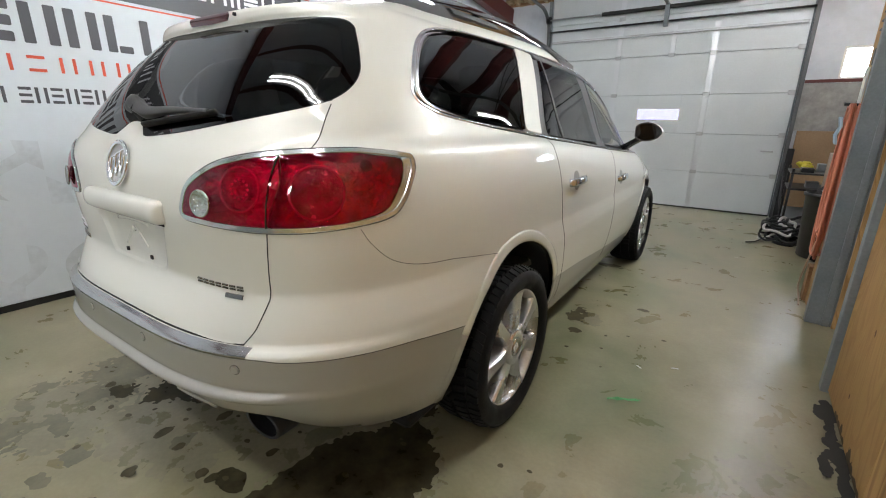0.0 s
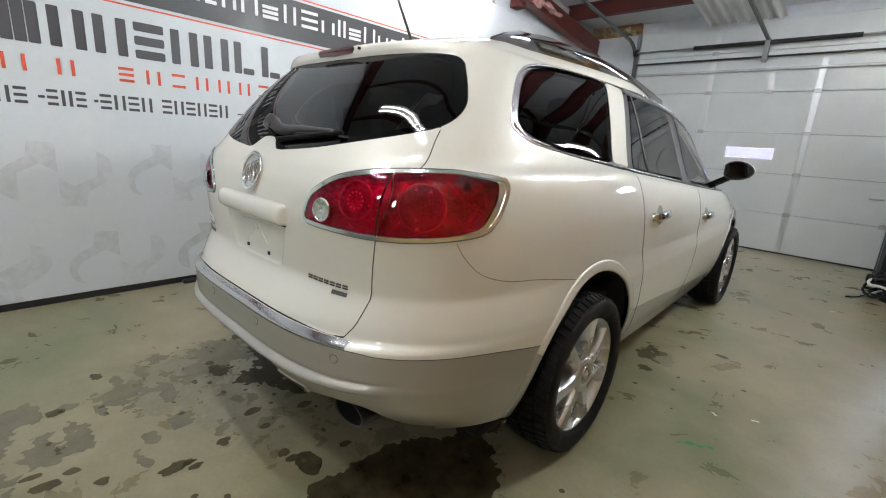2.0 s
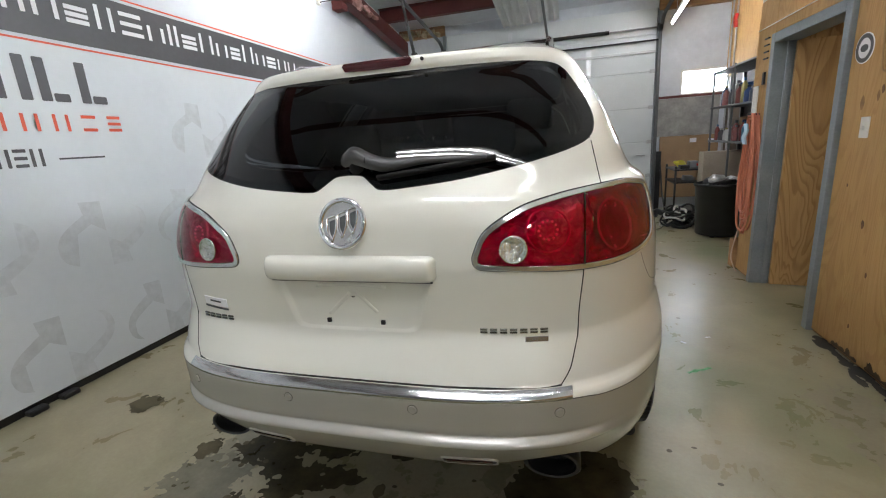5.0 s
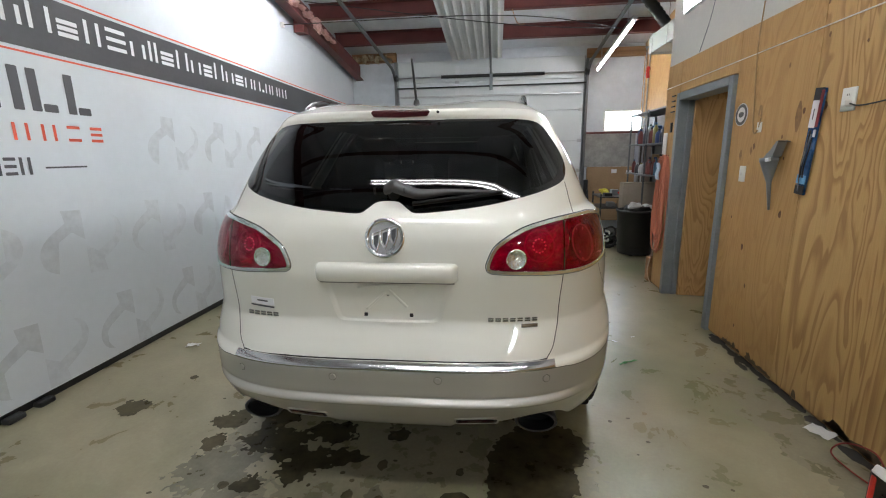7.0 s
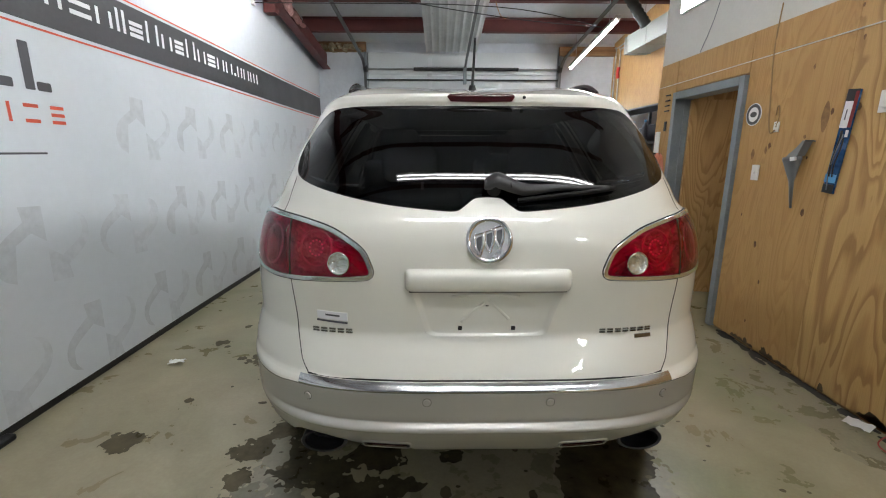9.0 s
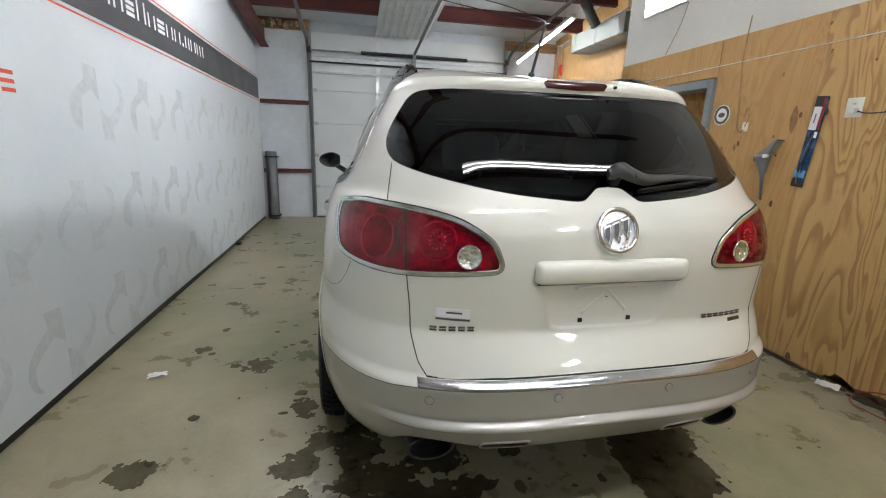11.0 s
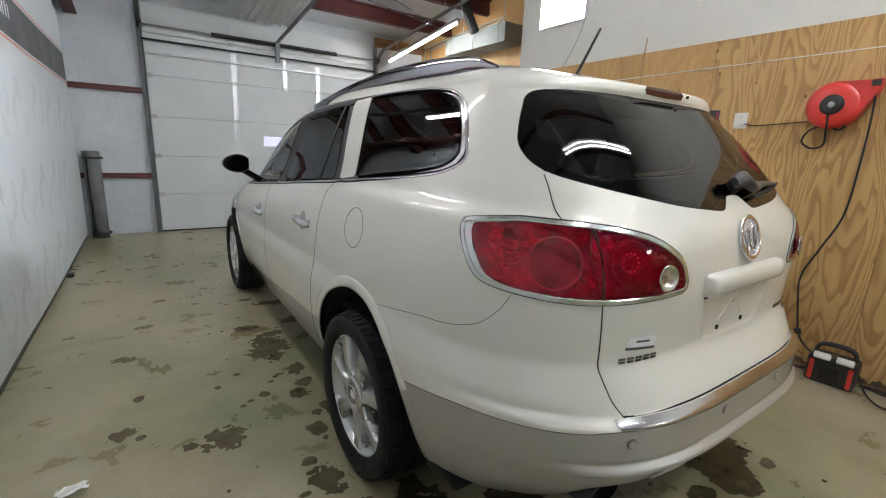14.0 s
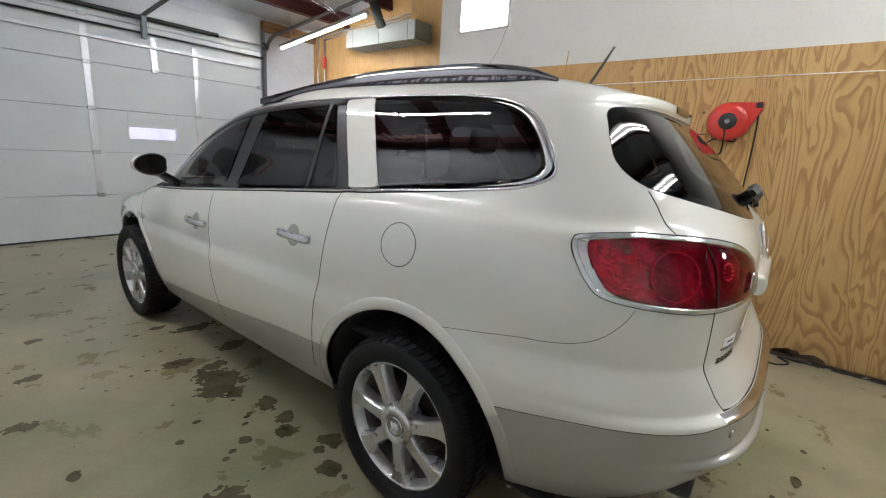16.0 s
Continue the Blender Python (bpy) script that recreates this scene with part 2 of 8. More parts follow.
M_TRAY = mat("dusty_grey_enamel", (0.30, 0.30, 0.295), 0.5)
M_DISC = vary(mat("brushed_silver", (0.6, 0.6, 0.61), 0.35, 0.8), (0.62, 0.62, 0.63), (0.74, 0.74, 0.75), 20, 200, 0.03, (0.25, 0.38), world_space=False)
M_TUBE_OLD = mat("ageing_fluorescent_tube", (0.9, 0.9, 0.9), 0.4, emit=(0.985, 0.99, 1.0), power=TUBE * 0.55)
M_SOCKET = mat("grey_socket", (0.13, 0.12, 0.12), 0.5)
M_BARREL = vary(mat("shaded_alloy", (0.32, 0.31, 0.30), 0.42, 0.7), (0.24, 0.235, 0.225), (0.36, 0.35, 0.34), 9, 90, 0.05, (0.34, 0.55), world_space=False)
M_LETTER = mat("dark_badge_chrome", (0.30, 0.30, 0.30), 0.16, 1.0)
M_BADGE = mat("bright_satin_metal", (0.86, 0.86, 0.86), 0.35, 0.45)
M_DEEPRED = vary(mat("dim_reflector", (0.6, 0.55, 0.55), 0.24, 0.85), (0.60, 0.58, 0.60), (1.0, 0.99, 1.0), 15, 44, 1.0, (0.08, 0.28), world_space=False, depth=0.014)
M_BEZEL = mat("smoked_chrome", (0.60, 0.60, 0.61), 0.16, 1.0)
M_LAMPRIM = mat("lamp_bezel_chrome", (0.66, 0.67, 0.69), 0.17, 0.9)
M_RAIL = mat("dark_mirror_chrome", (0.24, 0.235, 0.25), 0.05, 1.0)
M_DARKRUBBER = mat("dark_rubber", (0.02, 0.02, 0.02), 0.7)
M_PANE = tint_glass("window_pane", (0.92, 0.95, 1.0))
M_FROSTED = tint_glass("hazy_plastic_pane", (0.185, 0.18, 0.235))
M_OUTSIDE = mat("bright_yard", (0.8, 0.8, 0.8), 0.9, emit=(0.90, 0.95, 1.0), power=24.0)
M_GREEN = mat("green_tape", (0.10, 0.34, 0.13), 0.5)
M_YELLOW = mat("yellow_plastic", (0.70, 0.62, 0.05), 0.45)
M_TILE = mat("ochre_wall", (0.55, 0.42, 0.20), 0.8)


def concrete():
    m = mat("polished_concrete", (0.3, 0.3, 0.26), 0.35)
    b = m.node_tree.nodes["Principled BSDF"]
    v = coords(m)
    big, mid, fine = noise_tex(m, v, 0.85, 3.0, 0.55, 0.6), noise_tex(m, v, 3.2, 4.5, 0.65, 0.4), noise_tex(m, v, 55, 4)
    c = ramp(m, big, [(0.34, (0.228, 0.240, 0.138)), (0.47, (0.318, 0.292, 0.184)), (0.62, (0.388, 0.342, 0.228))])
    c = mixc(m, c, ramp(m, mid, [(0.30, (0.68, 0.67, 0.61)), (0.66, (1.04, 1.04, 1.03))]), 0.6, "MULTIPLY")
    c = mixc(m, c, ramp(m, fine, [(0.3, (0.86, 0.86, 0.85)), (0.65, (1, 1, 1))]), 0.6, "MULTIPLY")
    scuff = noise_tex(m, coords(m, (1.0, 0.5, 1.0)), 2.2, 3, 0.5, 0.2)
    c = mixc(m, c, ramp(m, scuff, [(0.4, (1, 1, 1)), (0.8, (0.70, 0.70, 0.66))]), 0.35, "MULTIPLY")
    link(m, c, b.inputs["Base Color"])
    link(m, ramp(m, mid, [(0.3, (0.245, 0.245, 0.245)), (0.7, (0.38, 0.38, 0.38))]), b.inputs["Roughness"])
    bp = nd(m, "ShaderNodeBump", Strength=0.10, Distance=0.003)
    link(m, mid, bp.inputs["Height"])
    link(m, bp.outputs[0], b.inputs["Normal"])
    return m


def wet_concrete(name, dark, light):
    m = mat(name, light, 0.35, spec=0.10)
    b = m.node_tree.nodes["Principled BSDF"]
    v = coords(m)
    mid, fine = noise_tex(m, v, 9, 5), noise_tex(m, v, 60, 3)
    c = ramp(m, mid, [(0.3, dark), (0.7, light)])
    c = mixc(m, c, ramp(m, fine, [(0.3, (0.8, 0.8, 0.8)), (0.7, (1, 1, 1))]), 0.6, "MULTIPLY")
    link(m, c, b.inputs["Base Color"])
    link(m, ramp(m, mid, [(0.35, (0.26, 0.26, 0.26)), (0.65, (0.5, 0.5, 0.5))]), b.inputs["Roughness"])
    return m


def damp_shaded_concrete():
    m = mat("damp_shaded_concrete", (0.15, 0.145, 0.11), 0.3)
    return vary(m, (0.222, 0.203, 0.132), (0.285, 0.260, 0.175), 7, 50, 0.05, (0.22, 0.38))


M_FLOOR, M_DAMP_SHADE = concrete(), damp_shaded_concrete()
M_WET = wet_concrete("wet_concrete", (0.056, 0.047, 0.024), (0.138, 0.118, 0.070))
M_SOAKED = wet_concrete("soaked_concrete", (0.030, 0.025, 0.013), (0.085, 0.072, 0.040))
M_DRYING = vary(mat("half_dry_concrete", (0.12, 0.115, 0.08), 0.35), (0.125, 0.113, 0.070), (0.205, 0.188, 0.124), 9, 60, 0.05, (0.25, 0.42))

# ---- mesh helpers ----


def obj(name, verts, faces, material, parent=None, label="", smooth=True, normals=None):
    me = bpy.data.meshes.new(name)
    me.from_pydata([tuple(map(float, v)) for v in verts], [], [tuple(map(int, f)) for f in faces])
    me.materials.append(material)
    if smooth:
        me.shade_smooth()
    if normals is not None:
        me.normals_split_custom_set_from_vertices([tuple(map(float, n)) for n in normals])
    ob = new(name, me)
    if parent is not None:
        ob.parent = parent
    if label:
        ob["label"] = label
    return ob


def part(name, bm, material, parent=None, label="", smooth=False):
    bmesh.ops.recalc_face_normals(bm, faces=bm.faces)
    me = bpy.data.meshes.new(name)
    bm.to_mesh(me)
    bm.free()
    me.materials.append(material)
    if smooth:
        me.shade_smooth()
    ob = new(name, me)
    if parent is not None:
        ob.parent = parent
    if label:
        ob["label"] = label
    return ob


def thing(name, label, category, m=None, group="", kind=""):
    e = new(name)
    e.empty_display_size = 0.1
    if m is not None:
        e.matrix_basis = m
    return tagged(e, label, category, group, kind)


def add_box(bm, lo, hi, bevel=0.0, m=None, seg=2):
    lo, hi = Vector(lo), Vector(hi)
    r = bmesh.ops.create_cube(bm, size=1.0)
    vs = r["verts"]
    bmesh.ops.scale(bm, vec=hi - lo, verts=vs)
    bmesh.ops.translate(bm, vec=(lo + hi) / 2, verts=vs)
    if bevel:
        es = list({e for v in vs for e in v.link_edges})
        r = bmesh.ops.bevel(bm, geom=es, offset=bevel, segments=seg, affect="EDGES", profile=0.5)
        vs = list({v for f in r["faces"] for v in f.verts} | {v for v in vs if v.is_valid})
    if m is not None:
        bmesh.ops.transform(bm, matrix=m, verts=vs)
    return vs


def box(name, lo, hi, material, parent=None, label="", bevel=0.004, m=None, seg=2):
    bm = bmesh.new()
    add_box(bm, lo, hi, bevel, m, seg)
    return part(name, bm, material, parent, label)


def add_cyl(bm, p0, p1, r0, r1=None, n=20, caps=True):
    p0, p1 = Vector(p0), Vector(p1)
    d = p1 - p0
    r = bmesh.ops.create_cone(bm, cap_ends=caps, segments=n, radius1=r0, radius2=r0 if r1 is None else r1, depth=d.length)
    bmesh.ops.transform(bm, matrix=Matrix.Translation((p0 + p1) / 2) @ d.to_track_quat("Z", "Y").to_matrix().to_4x4(), verts=r["verts"])
    return r["verts"]


def cyl(name, p0, p1, r0, material, parent=None, label="", r1=None, n=20):
    bm = bmesh.new()
    add_cyl(bm, p0, p1, r0, r1, n)
    ob = part(name, bm, material, parent, label)
    for p in ob.data.polygons:
        p.use_smooth = len(p.vertices) == 4
    return ob


def spline(points, steps=8, closed=False):
    """Catmull-Rom through the points."""
    pts = np.array(points, float)
    n = len(pts)
    out = []
    for i in range(n if closed else n - 1):
        if closed:
            a, b, c, d = pts[(i - 1) % n], pts[i], pts[(i + 1) % n], pts[(i + 2) % n]
        else:
            b, c = pts[i], pts[i + 1]
            a = pts[i - 1] if i else 2 * b - c
            d = pts[i + 2] if i + 2 < n else 2 * c - b
        for k in range(steps):
            t = k / steps
            out.append(0.5 * (2 * b + (c - a) * t + (2 * a - 5 * b + 4 * c - d) * t ** 2 + (3 * b - a - 3 * c + d) * t ** 3))
    if not closed:
        out.append(pts[-1])
    return np.array(out)


def sweep(points, profile, closed=False, up=(0, 0, 1), normals=None):
    """Vertices and faces of a profile (pairs across, up) carried along a line; profile pairs follow the line's side and normal."""
    P = np.array(points, float)
    n, k = len(P), len(profile)
    T = np.roll(P, -1, 0) - np.roll(P, 1, 0) if closed else np.gradient(P, axis=0)
    T /= np.linalg.norm(T, axis=1)[:, None] + 1e-12
    N = np.array(normals, float) if normals is not None else np.tile(np.array(up, float), (n, 1))
    N = N - (N * T).sum(1)[:, None] * T
    ln = np.linalg.norm(N, axis=1)
    bad = ln < 1e-3
    if bad.any():
        N[bad] = np.cross(T[bad], (1.0, 0.0, 0.0)) + 1e-6
        ln = np.linalg.norm(N, axis=1)
    N /= ln[:, None]
    B = np.cross(T, N)
    V = [P[i] + B[i] * a + N[i] * b for i in range(n) for a, b in profile]
    F = []
    for i in range(n if closed else n - 1):
        j = (i + 1) % n
        for q in range(k):
            r = (q + 1) % k
            F.append((i * k + q, i * k + r, j * k + r, j * k + q))
    if not closed:
        F.append(tuple(range(k))[::-1])
        F.append(tuple((n - 1) * k + q for q in range(k)))
    return V, F


def circle(r, n=10, ry=None):
    ry = r if ry is None else ry
    return [(r * math.cos(2 * math.pi * i / n), ry * math.sin(2 * math.pi * i / n)) for i in range(n)]


def tube(name, points, r, material, parent=None, label="", n=8, closed=False, steps=8, up=(0, 0, 1)):
    pts = spline(points, steps, closed) if steps else points
    V, F = sweep(pts, circle(r, n), closed, up)
    return obj(name, V, F, material, parent, label)


def lathe(profile, n=48, axis="x", arc=1.0):
    """Profile of (radius, along) turned about an axis through the origin."""
    k = len(profile)
    V, F = [], []
    for i in range(n):
        a = 2 * math.pi * i / n * arc
        for r, h in profile:
            c, s = r * math.cos(a), r * math.sin(a)
            V.append({"x": (h, c, s), "y": (c, h, s), "z": (c, s, h)}[axis])
    for i in range(n):
        j = (i + 1) % n
        for q in range(k - 1):
            F.append((i * k + q, i * k + q + 1, j * k + q + 1, j * k + q))
    return V, F


def flat_poly(name, pts2, place, material, parent=None, label="", thick=0.0):
    """A flat shape from its outline; place maps a pair to a point. With a thickness along the third axis of place."""
    bm = bmesh.new()
    vs = [bm.verts.new(place(a, b, thick)) for a, b in pts2]
    f = bm.faces.new(vs)
    if thick:
        lo = [bm.verts.new(place(a, b, 0.0)) for a, b in pts2]
        n = len(vs)
        for i in range(n):
            bm.faces.new((vs[i], vs[(i + 1) % n], lo[(i + 1) % n], lo[i]))
    bmesh.ops.triangulate(bm, faces=[f])
    return part(name, bm, material, parent, label)

# ---- the car: one smooth skin, cut into panels ----


def pchip(table):
    x, y = np.array(table, float).T
    h, d = np.diff(x), np.diff(y) / np.diff(x)
    s = np.zeros(len(x))
    for i in range(1, len(x) - 1):
        if d[i - 1] * d[i] > 0:
            w1, w2 = 2 * h[i] + h[i - 1], h[i] + 2 * h[i - 1]
            s[i] = (w1 + w2) / (w1 / d[i - 1] + w2 / d[i])
    s[0], s[-1] = d[0], d[-1]

    def f(q):
        q = np.clip(q, x[0], x[-1])
        i = np.clip(np.searchsorted(x, q) - 1, 0, len(x) - 2)
        t = (q - x[i]) / h[i]
        return y[i] * (1 + 2 * t) * (1 - t) ** 2 + h[i] * s[i] * t * (1 - t) ** 2 + y[i + 1] * t * t * (3 - 2 * t) + h[i] * s[i + 1] * t * t * (t - 1)
    return f


REAR = pchip([(.30, .20), (.36, .14), (.40, .085), (.43, .05), (.48, .0), (.530, -.028), (.558, -.045), (.575, -.050), (.600, -.046), (.64, -.045), (.69, -.046),
              (.712, -.045), (.720, -.038), (.736, -.012), (.755, -.004), (.80, .022), (.845, .048), (.866, .058), (.878, .061), (.90, .0605), (.95, .057), (1.08, .047), (1.18, .054), (1.24, .073), (1.29, .103),
              (1.39, .178), (1.50, .275), (1.60, .376), (1.642, .422), (1.652, .433), (1.656, .432), (1.663, .428), (1.672, .425), (1.69, .425), (1.70, .431)])
LIP = pchip([(.30, 0), (.44, .004), (.48, .012), (.50, .008), (.53, .004), (.556, .004), (.566, 0), (.572, -.008), (.577, -.012), (.584, -.0125), (.592, -.008), (.601, .002), (.605, .004), (.611, .001), (.616, 0), (1.7, 0)])   # sharp lip across the bumper
HALF = pchip([(.30, .90), (.38, .93), (.45, .955), (.55, .975), (.65, .985), (.755, .988), (.80, .983), (.845, .976), (.874, .9725), (.95, .971), (1.05, .966), (1.15, .950), (1.22, .928),
              (1.26, .905), (1.285, .872), (1.30, .858), (1.38, .815), (1.475, .770), (1.58, .715), (1.65, .675), (1.685, .650), (1.70, .632)])
CORNER = pchip([(.30, .76), (.70, .78), (.745, .785), (.80, .83), (.85, .88), (.874, .90), (1.18, .90), (1.28, .815), (1.36, .735), (1.637, .715), (1.70, .76)])
FULL = pchip([(.30, 3.8), (.745, 3.8), (.80, 4.2), (.85, 4.65), (.874, 4.8), (1.10, 4.7), (1.235, 4.4), (1.38, 4.0), (1.50, 4.0), (1.60, 3.6), (1.637, 3.3), (1.70, 3.3)])
FRONT = pchip([(.30, 4.85), (.45, 5.02), (.70, 5.06), (.90, 5.03), (1.05, 4.93), (1.15, 4.75), (1.22, 4.45), (1.27, 4.22), (1.30, 4.12),
               (1.45, 3.72), (1.58, 3.32), (1.66, 3.0), (1.70, 2.75)])
UR, US, UF = 72, 120, 40
HS = np.unique(np.round(np.concatenate([np.linspace(.30, .53, 12), np.linspace(.53, .556, 4), np.linspace(.556, .616, 19), np.linspace(.616, .70, 8), np.linspace(.70, .80, 12), np.linspace(.80, .90, 13), np.linspace(.90, 1.24, 24),
                                        np.linspace(1.24, 1.31, 9), np.linspace(1.31, 1.64, 24), np.linspace(1.64, 1.70, 12)]), 5))


def sag(y):
    """How far the belt line has dropped at y, towards the front."""
    t = np.clip(y - 1.2, 0, 2.9)
    return -0.077 * t * np.clip(t / 0.4, 0, 1)


def sagging(h):
    up = np.clip((h - .75) / .45, 0, 1)
    dn = np.clip((1.66 - h) / .34, 0, 1)
    return (up * up * (3 - 2 * up)) * (dn * dn * (3 - 2 * dn))


def outline(h):
    w, y0, yc, yf = HALF(h), REAR(h), CORNER(h), FRONT(h)
    s = 1 - (1 - np.linspace(0, 1, 500)) ** 2.6
    rx, ry = w * s, yc - (yc - y0) * (1 - s ** FULL(h)) ** (1 / 2.2)
    f = np.clip((rx - .64) / .18, 0, 1)
    ry = ry + LIP(h) * (1 - f * f * (3 - 2 * f))
    d = np.concatenate([[0], np.cumsum(np.hypot(np.diff(rx), np.diff(ry)))])
    q = np.linspace(0, d[-1], UR + 1)
    x1, y1 = np.interp(q, d, rx), np.interp(q, d, ry)
    ycf = min(3.5, yf - .75)
    y2 = np.linspace(yc, ycf, US + 1)[1:]
    s = s[::-1]
    fx, fy = w * s, ycf + (yf - ycf) * (1 - s ** 5.5) ** (1 / 2.2)
    d = np.concatenate([[0], np.cumsum(np.hypot(np.diff(fx), np.diff(fy)))])
    q = np.linspace(0, d[-1], UF + 1)[1:]
    x = np.concatenate([x1, np.full(US, w), np.interp(q, d, fx)])
    y = np.concatenate([y1, y2, np.interp(q, d, fy)])
    x = x * (1 - .004 * np.clip((y - 2.4) / 1.2, -1.2, 2) ** 2)
    return np.stack([x, y, h + sag(y) * sagging(h)], 1)


SKIN = np.array([outline(h) for h in HS])            # rows by height, columns round the car from the middle of the tail
NU = UR + US + UF
_du, _dh = np.gradient(SKIN, axis=1), np.gradient(SKIN, HS, axis=0)
NORM = np.cross(_du, _dh)
NORM /= np.linalg.norm(NORM, axis=2)[:, :, None] + 1e-12
NORM[:, 0, 0] = 0
NORM /= np.linalg.norm(NORM, axis=2)[:, :, None] + 1e-12


def sample(A, u, h):
    """Bilinear; negative u is the mirrored (-x) side."""
    sg = -1.0 if u < 0 else 1.0
    u = min(abs(u), NU - 1e-6)
    r = float(np.interp(h, HS, np.arange(len(HS))))
    i, j = min(int(r), len(HS) - 2), int(u)
    a, b = r - i, u - j
    p = A[i, j] * (1 - a) * (1 - b) + A[i, j + 1] * (1 - a) * b + A[i + 1, j] * a * (1 - b) + A[i + 1, j + 1] * a * b
    return np.array([p[0] * sg, p[1], p[2]])


def skin(u, h, off=0.0):
    n = sample(NORM, u, h)
    return sample(SKIN, u, h) + off * n / np.linalg.norm(n)


def row(h):
    r = float(np.interp(h, HS, np.arange(len(HS))))
    i = min(int(r), len(HS) - 2)
    return SKIN[i] * (1 - r + i) + SKIN[i + 1] * (r - i)


def at_x(x, z):
    """Chart place of a point on the tail, by its x and height."""
    r = row(z)
    return (math.copysign(float(np.interp(abs(x), r[:UR + 1, 0], np.arange(UR + 1))), x), z)


def at_y(y, z, side=1):
    """Chart place of a point on a flank, by its y and height."""
    h = z
    for _ in range(12):
        h = z - float(sag(np.array(y)) * sagging(np.array(h)))
    r = row(h)
    return (side * float(np.interp(y, r[:, 1], np.arange(NU + 1))), h)


DU = 0.0215           # metres a chart column


def chart(pts, side=1, fine=False):
    """('x', x, z) and ('y', y, z) rows to chart places; fine: straight between them in the world."""
    if fine:
        out = []
        for p, q in zip(pts, list(pts[1:]) + [pts[0]]):
            n = max(1, int(math.hypot(q[1] - p[1], q[2] - p[2]) / .025)) if p[0] == q[0] else 1
            out += [(p[0], p[1] + (q[1] - p[1]) * k / n, p[2] + (q[2] - p[2]) * k / n) for k in range(n)]
        pts = out
    return [((at_x(p[1] * side, p[2])) if p[0] == "x" else at_y(p[1], p[2], side)) for p in pts]


def world_loop(pts, side=1, steps=5, closed=True):
    """A smooth line through points of one kind, drawn in the world and then put on the chart."""
    k = pts[0][0]
    return np.array(chart([(k, *q) for q in spline([p[1:] for p in pts], steps, closed)], side))


def smooth_loop(places, steps=6, closed=True):
    a = np.array(places) * (DU, 1)
    return spline(a, steps, closed) / (DU, 1)


def inset(loop, d):
    """A closed chart loop shrunk by about d metres."""
    a = np.array(loop) * (DU, 1)
    t = np.roll(a, -1, 0) - np.roll(a, 1, 0)
    t /= np.linalg.norm(t, axis=1)[:, None] + 1e-9
    n = np.stack([-t[:, 1], t[:, 0]], 1)
    area = 0.5 * np.sum(a[:, 0] * np.roll(a[:, 1], -1) - np.roll(a[:, 0], -1) * a[:, 1])
    b = a + n * d * (1 if area > 0 else -1)
    keep = [i for i in range(len(b)) if np.hypot(*(a - b[i]).T).min() > .94 * abs(d)]
    return b[keep] / (DU, 1)


def clip_u(loop, cut, keep_less):
    out = []
    n = len(loop)
    for i in range(n):
        p, q = loop[i], loop[(i + 1) % n]
        ip, iq = (p[0] < cut) == keep_less, (q[0] < cut) == keep_less
        if ip:
            out.append(tuple(p))
        if ip != iq:
            t = (cut - p[0]) / (q[0] - p[0])
            out.append((cut, p[1] + t * (q[1] - p[1])))
    return np.array(out)


def even(loop, step=0.012):
    """A closed chart loop resampled evenly."""
    a = np.array(loop) * (DU, 1)
    a = np.vstack([a, a[:1]])
    d = np.concatenate([[0], np.cumsum(np.linalg.norm(np.diff(a, axis=0), axis=1))])
    n = max(12, int(d[-1] / step))
    q = np.linspace(0, d[-1], n + 1)[:-1]
    return np.stack([np.interp(q, d, a[:, 0]), np.interp(q, d, a[:, 1])], 1) / (DU, 1)


def patch(name, loop, material, parent, label="", off=0.002, rings=10, skirt=0.006, bulge=0.0, hollow=0.0, flank=0, step=0.012):
    """A sheet over the skin inside a closed loop, in rings round its middle; with hollow, only the border of that share."""
    loop = even(loop, step)
    n = len(loop)
    if flank:
        loop = np.array([sample(SKIN, u, h)[1:] for u, h in loop])
    c = loop.mean(0)
    V, F = [], []
    ss = [1.0] + list(np.linspace(1.0, hollow, rings + 1))
    for k, s in enumerate(ss):
        for p in loop:
            q = c + s * (p - c)
            q = at_y(q[0], q[1], flank) if flank else q
            o = off - skirt if k == 0 else off + bulge * (1 - s * s)
            V.append(skin(q[0], q[1], o))
    for k in range(len(ss) - 1):
        for i in range(n):
            j = (i + 1) % n
            F.append((k * n + i, k * n + j, (k + 1) * n + j, (k + 1) * n + i))
    ob = obj(name, V, F, material, parent, label)
    bm = bmesh.new()
    bm.from_mesh(ob.data)
    bmesh.ops.remove_doubles(bm, verts=bm.verts, dist=1e-5)
    bmesh.ops.recalc_face_normals(bm, faces=bm.faces)
    bm.to_mesh(ob.data)
    bm.free()
    ob.data.shade_smooth()
    ob.data.set_sharp_from_angle(angle=radians(38))
    return ob


def ribbon(name, loop, width, height, material, parent, label="", closed=True, lift=0.0, round_top=True, base=0.004, fade=0):
    loop = np.array(loop)
    P = [skin(u, h, lift(h) if callable(lift) else lift) for u, h in loop]
    N = [sample(NORM, u, h) for u, h in loop]
    w = width / 2
    if round_top:
        prof = [(-w, -base), (-w, height * .45), (-w * .62, height * .9), (0, height), (w * .62, height * .9), (w, height * .45), (w, -base)]
    else:
        prof = [(-w, -base), (-w, height), (w, height), (w, -base)]
    V, F = sweep(P, prof, closed, normals=N)
    if fade:
        k, n = len(prof), len(P)
        for i, v in enumerate(V):
            f = min(1.0, min(i // k, n - 1 - i // k) / fade)
            c = P[i // k] - .004 * N[i // k]
            V[i] = c + (v - c) * (.02 + .98 * f)
    return obj(name, V, F, material, parent, label)


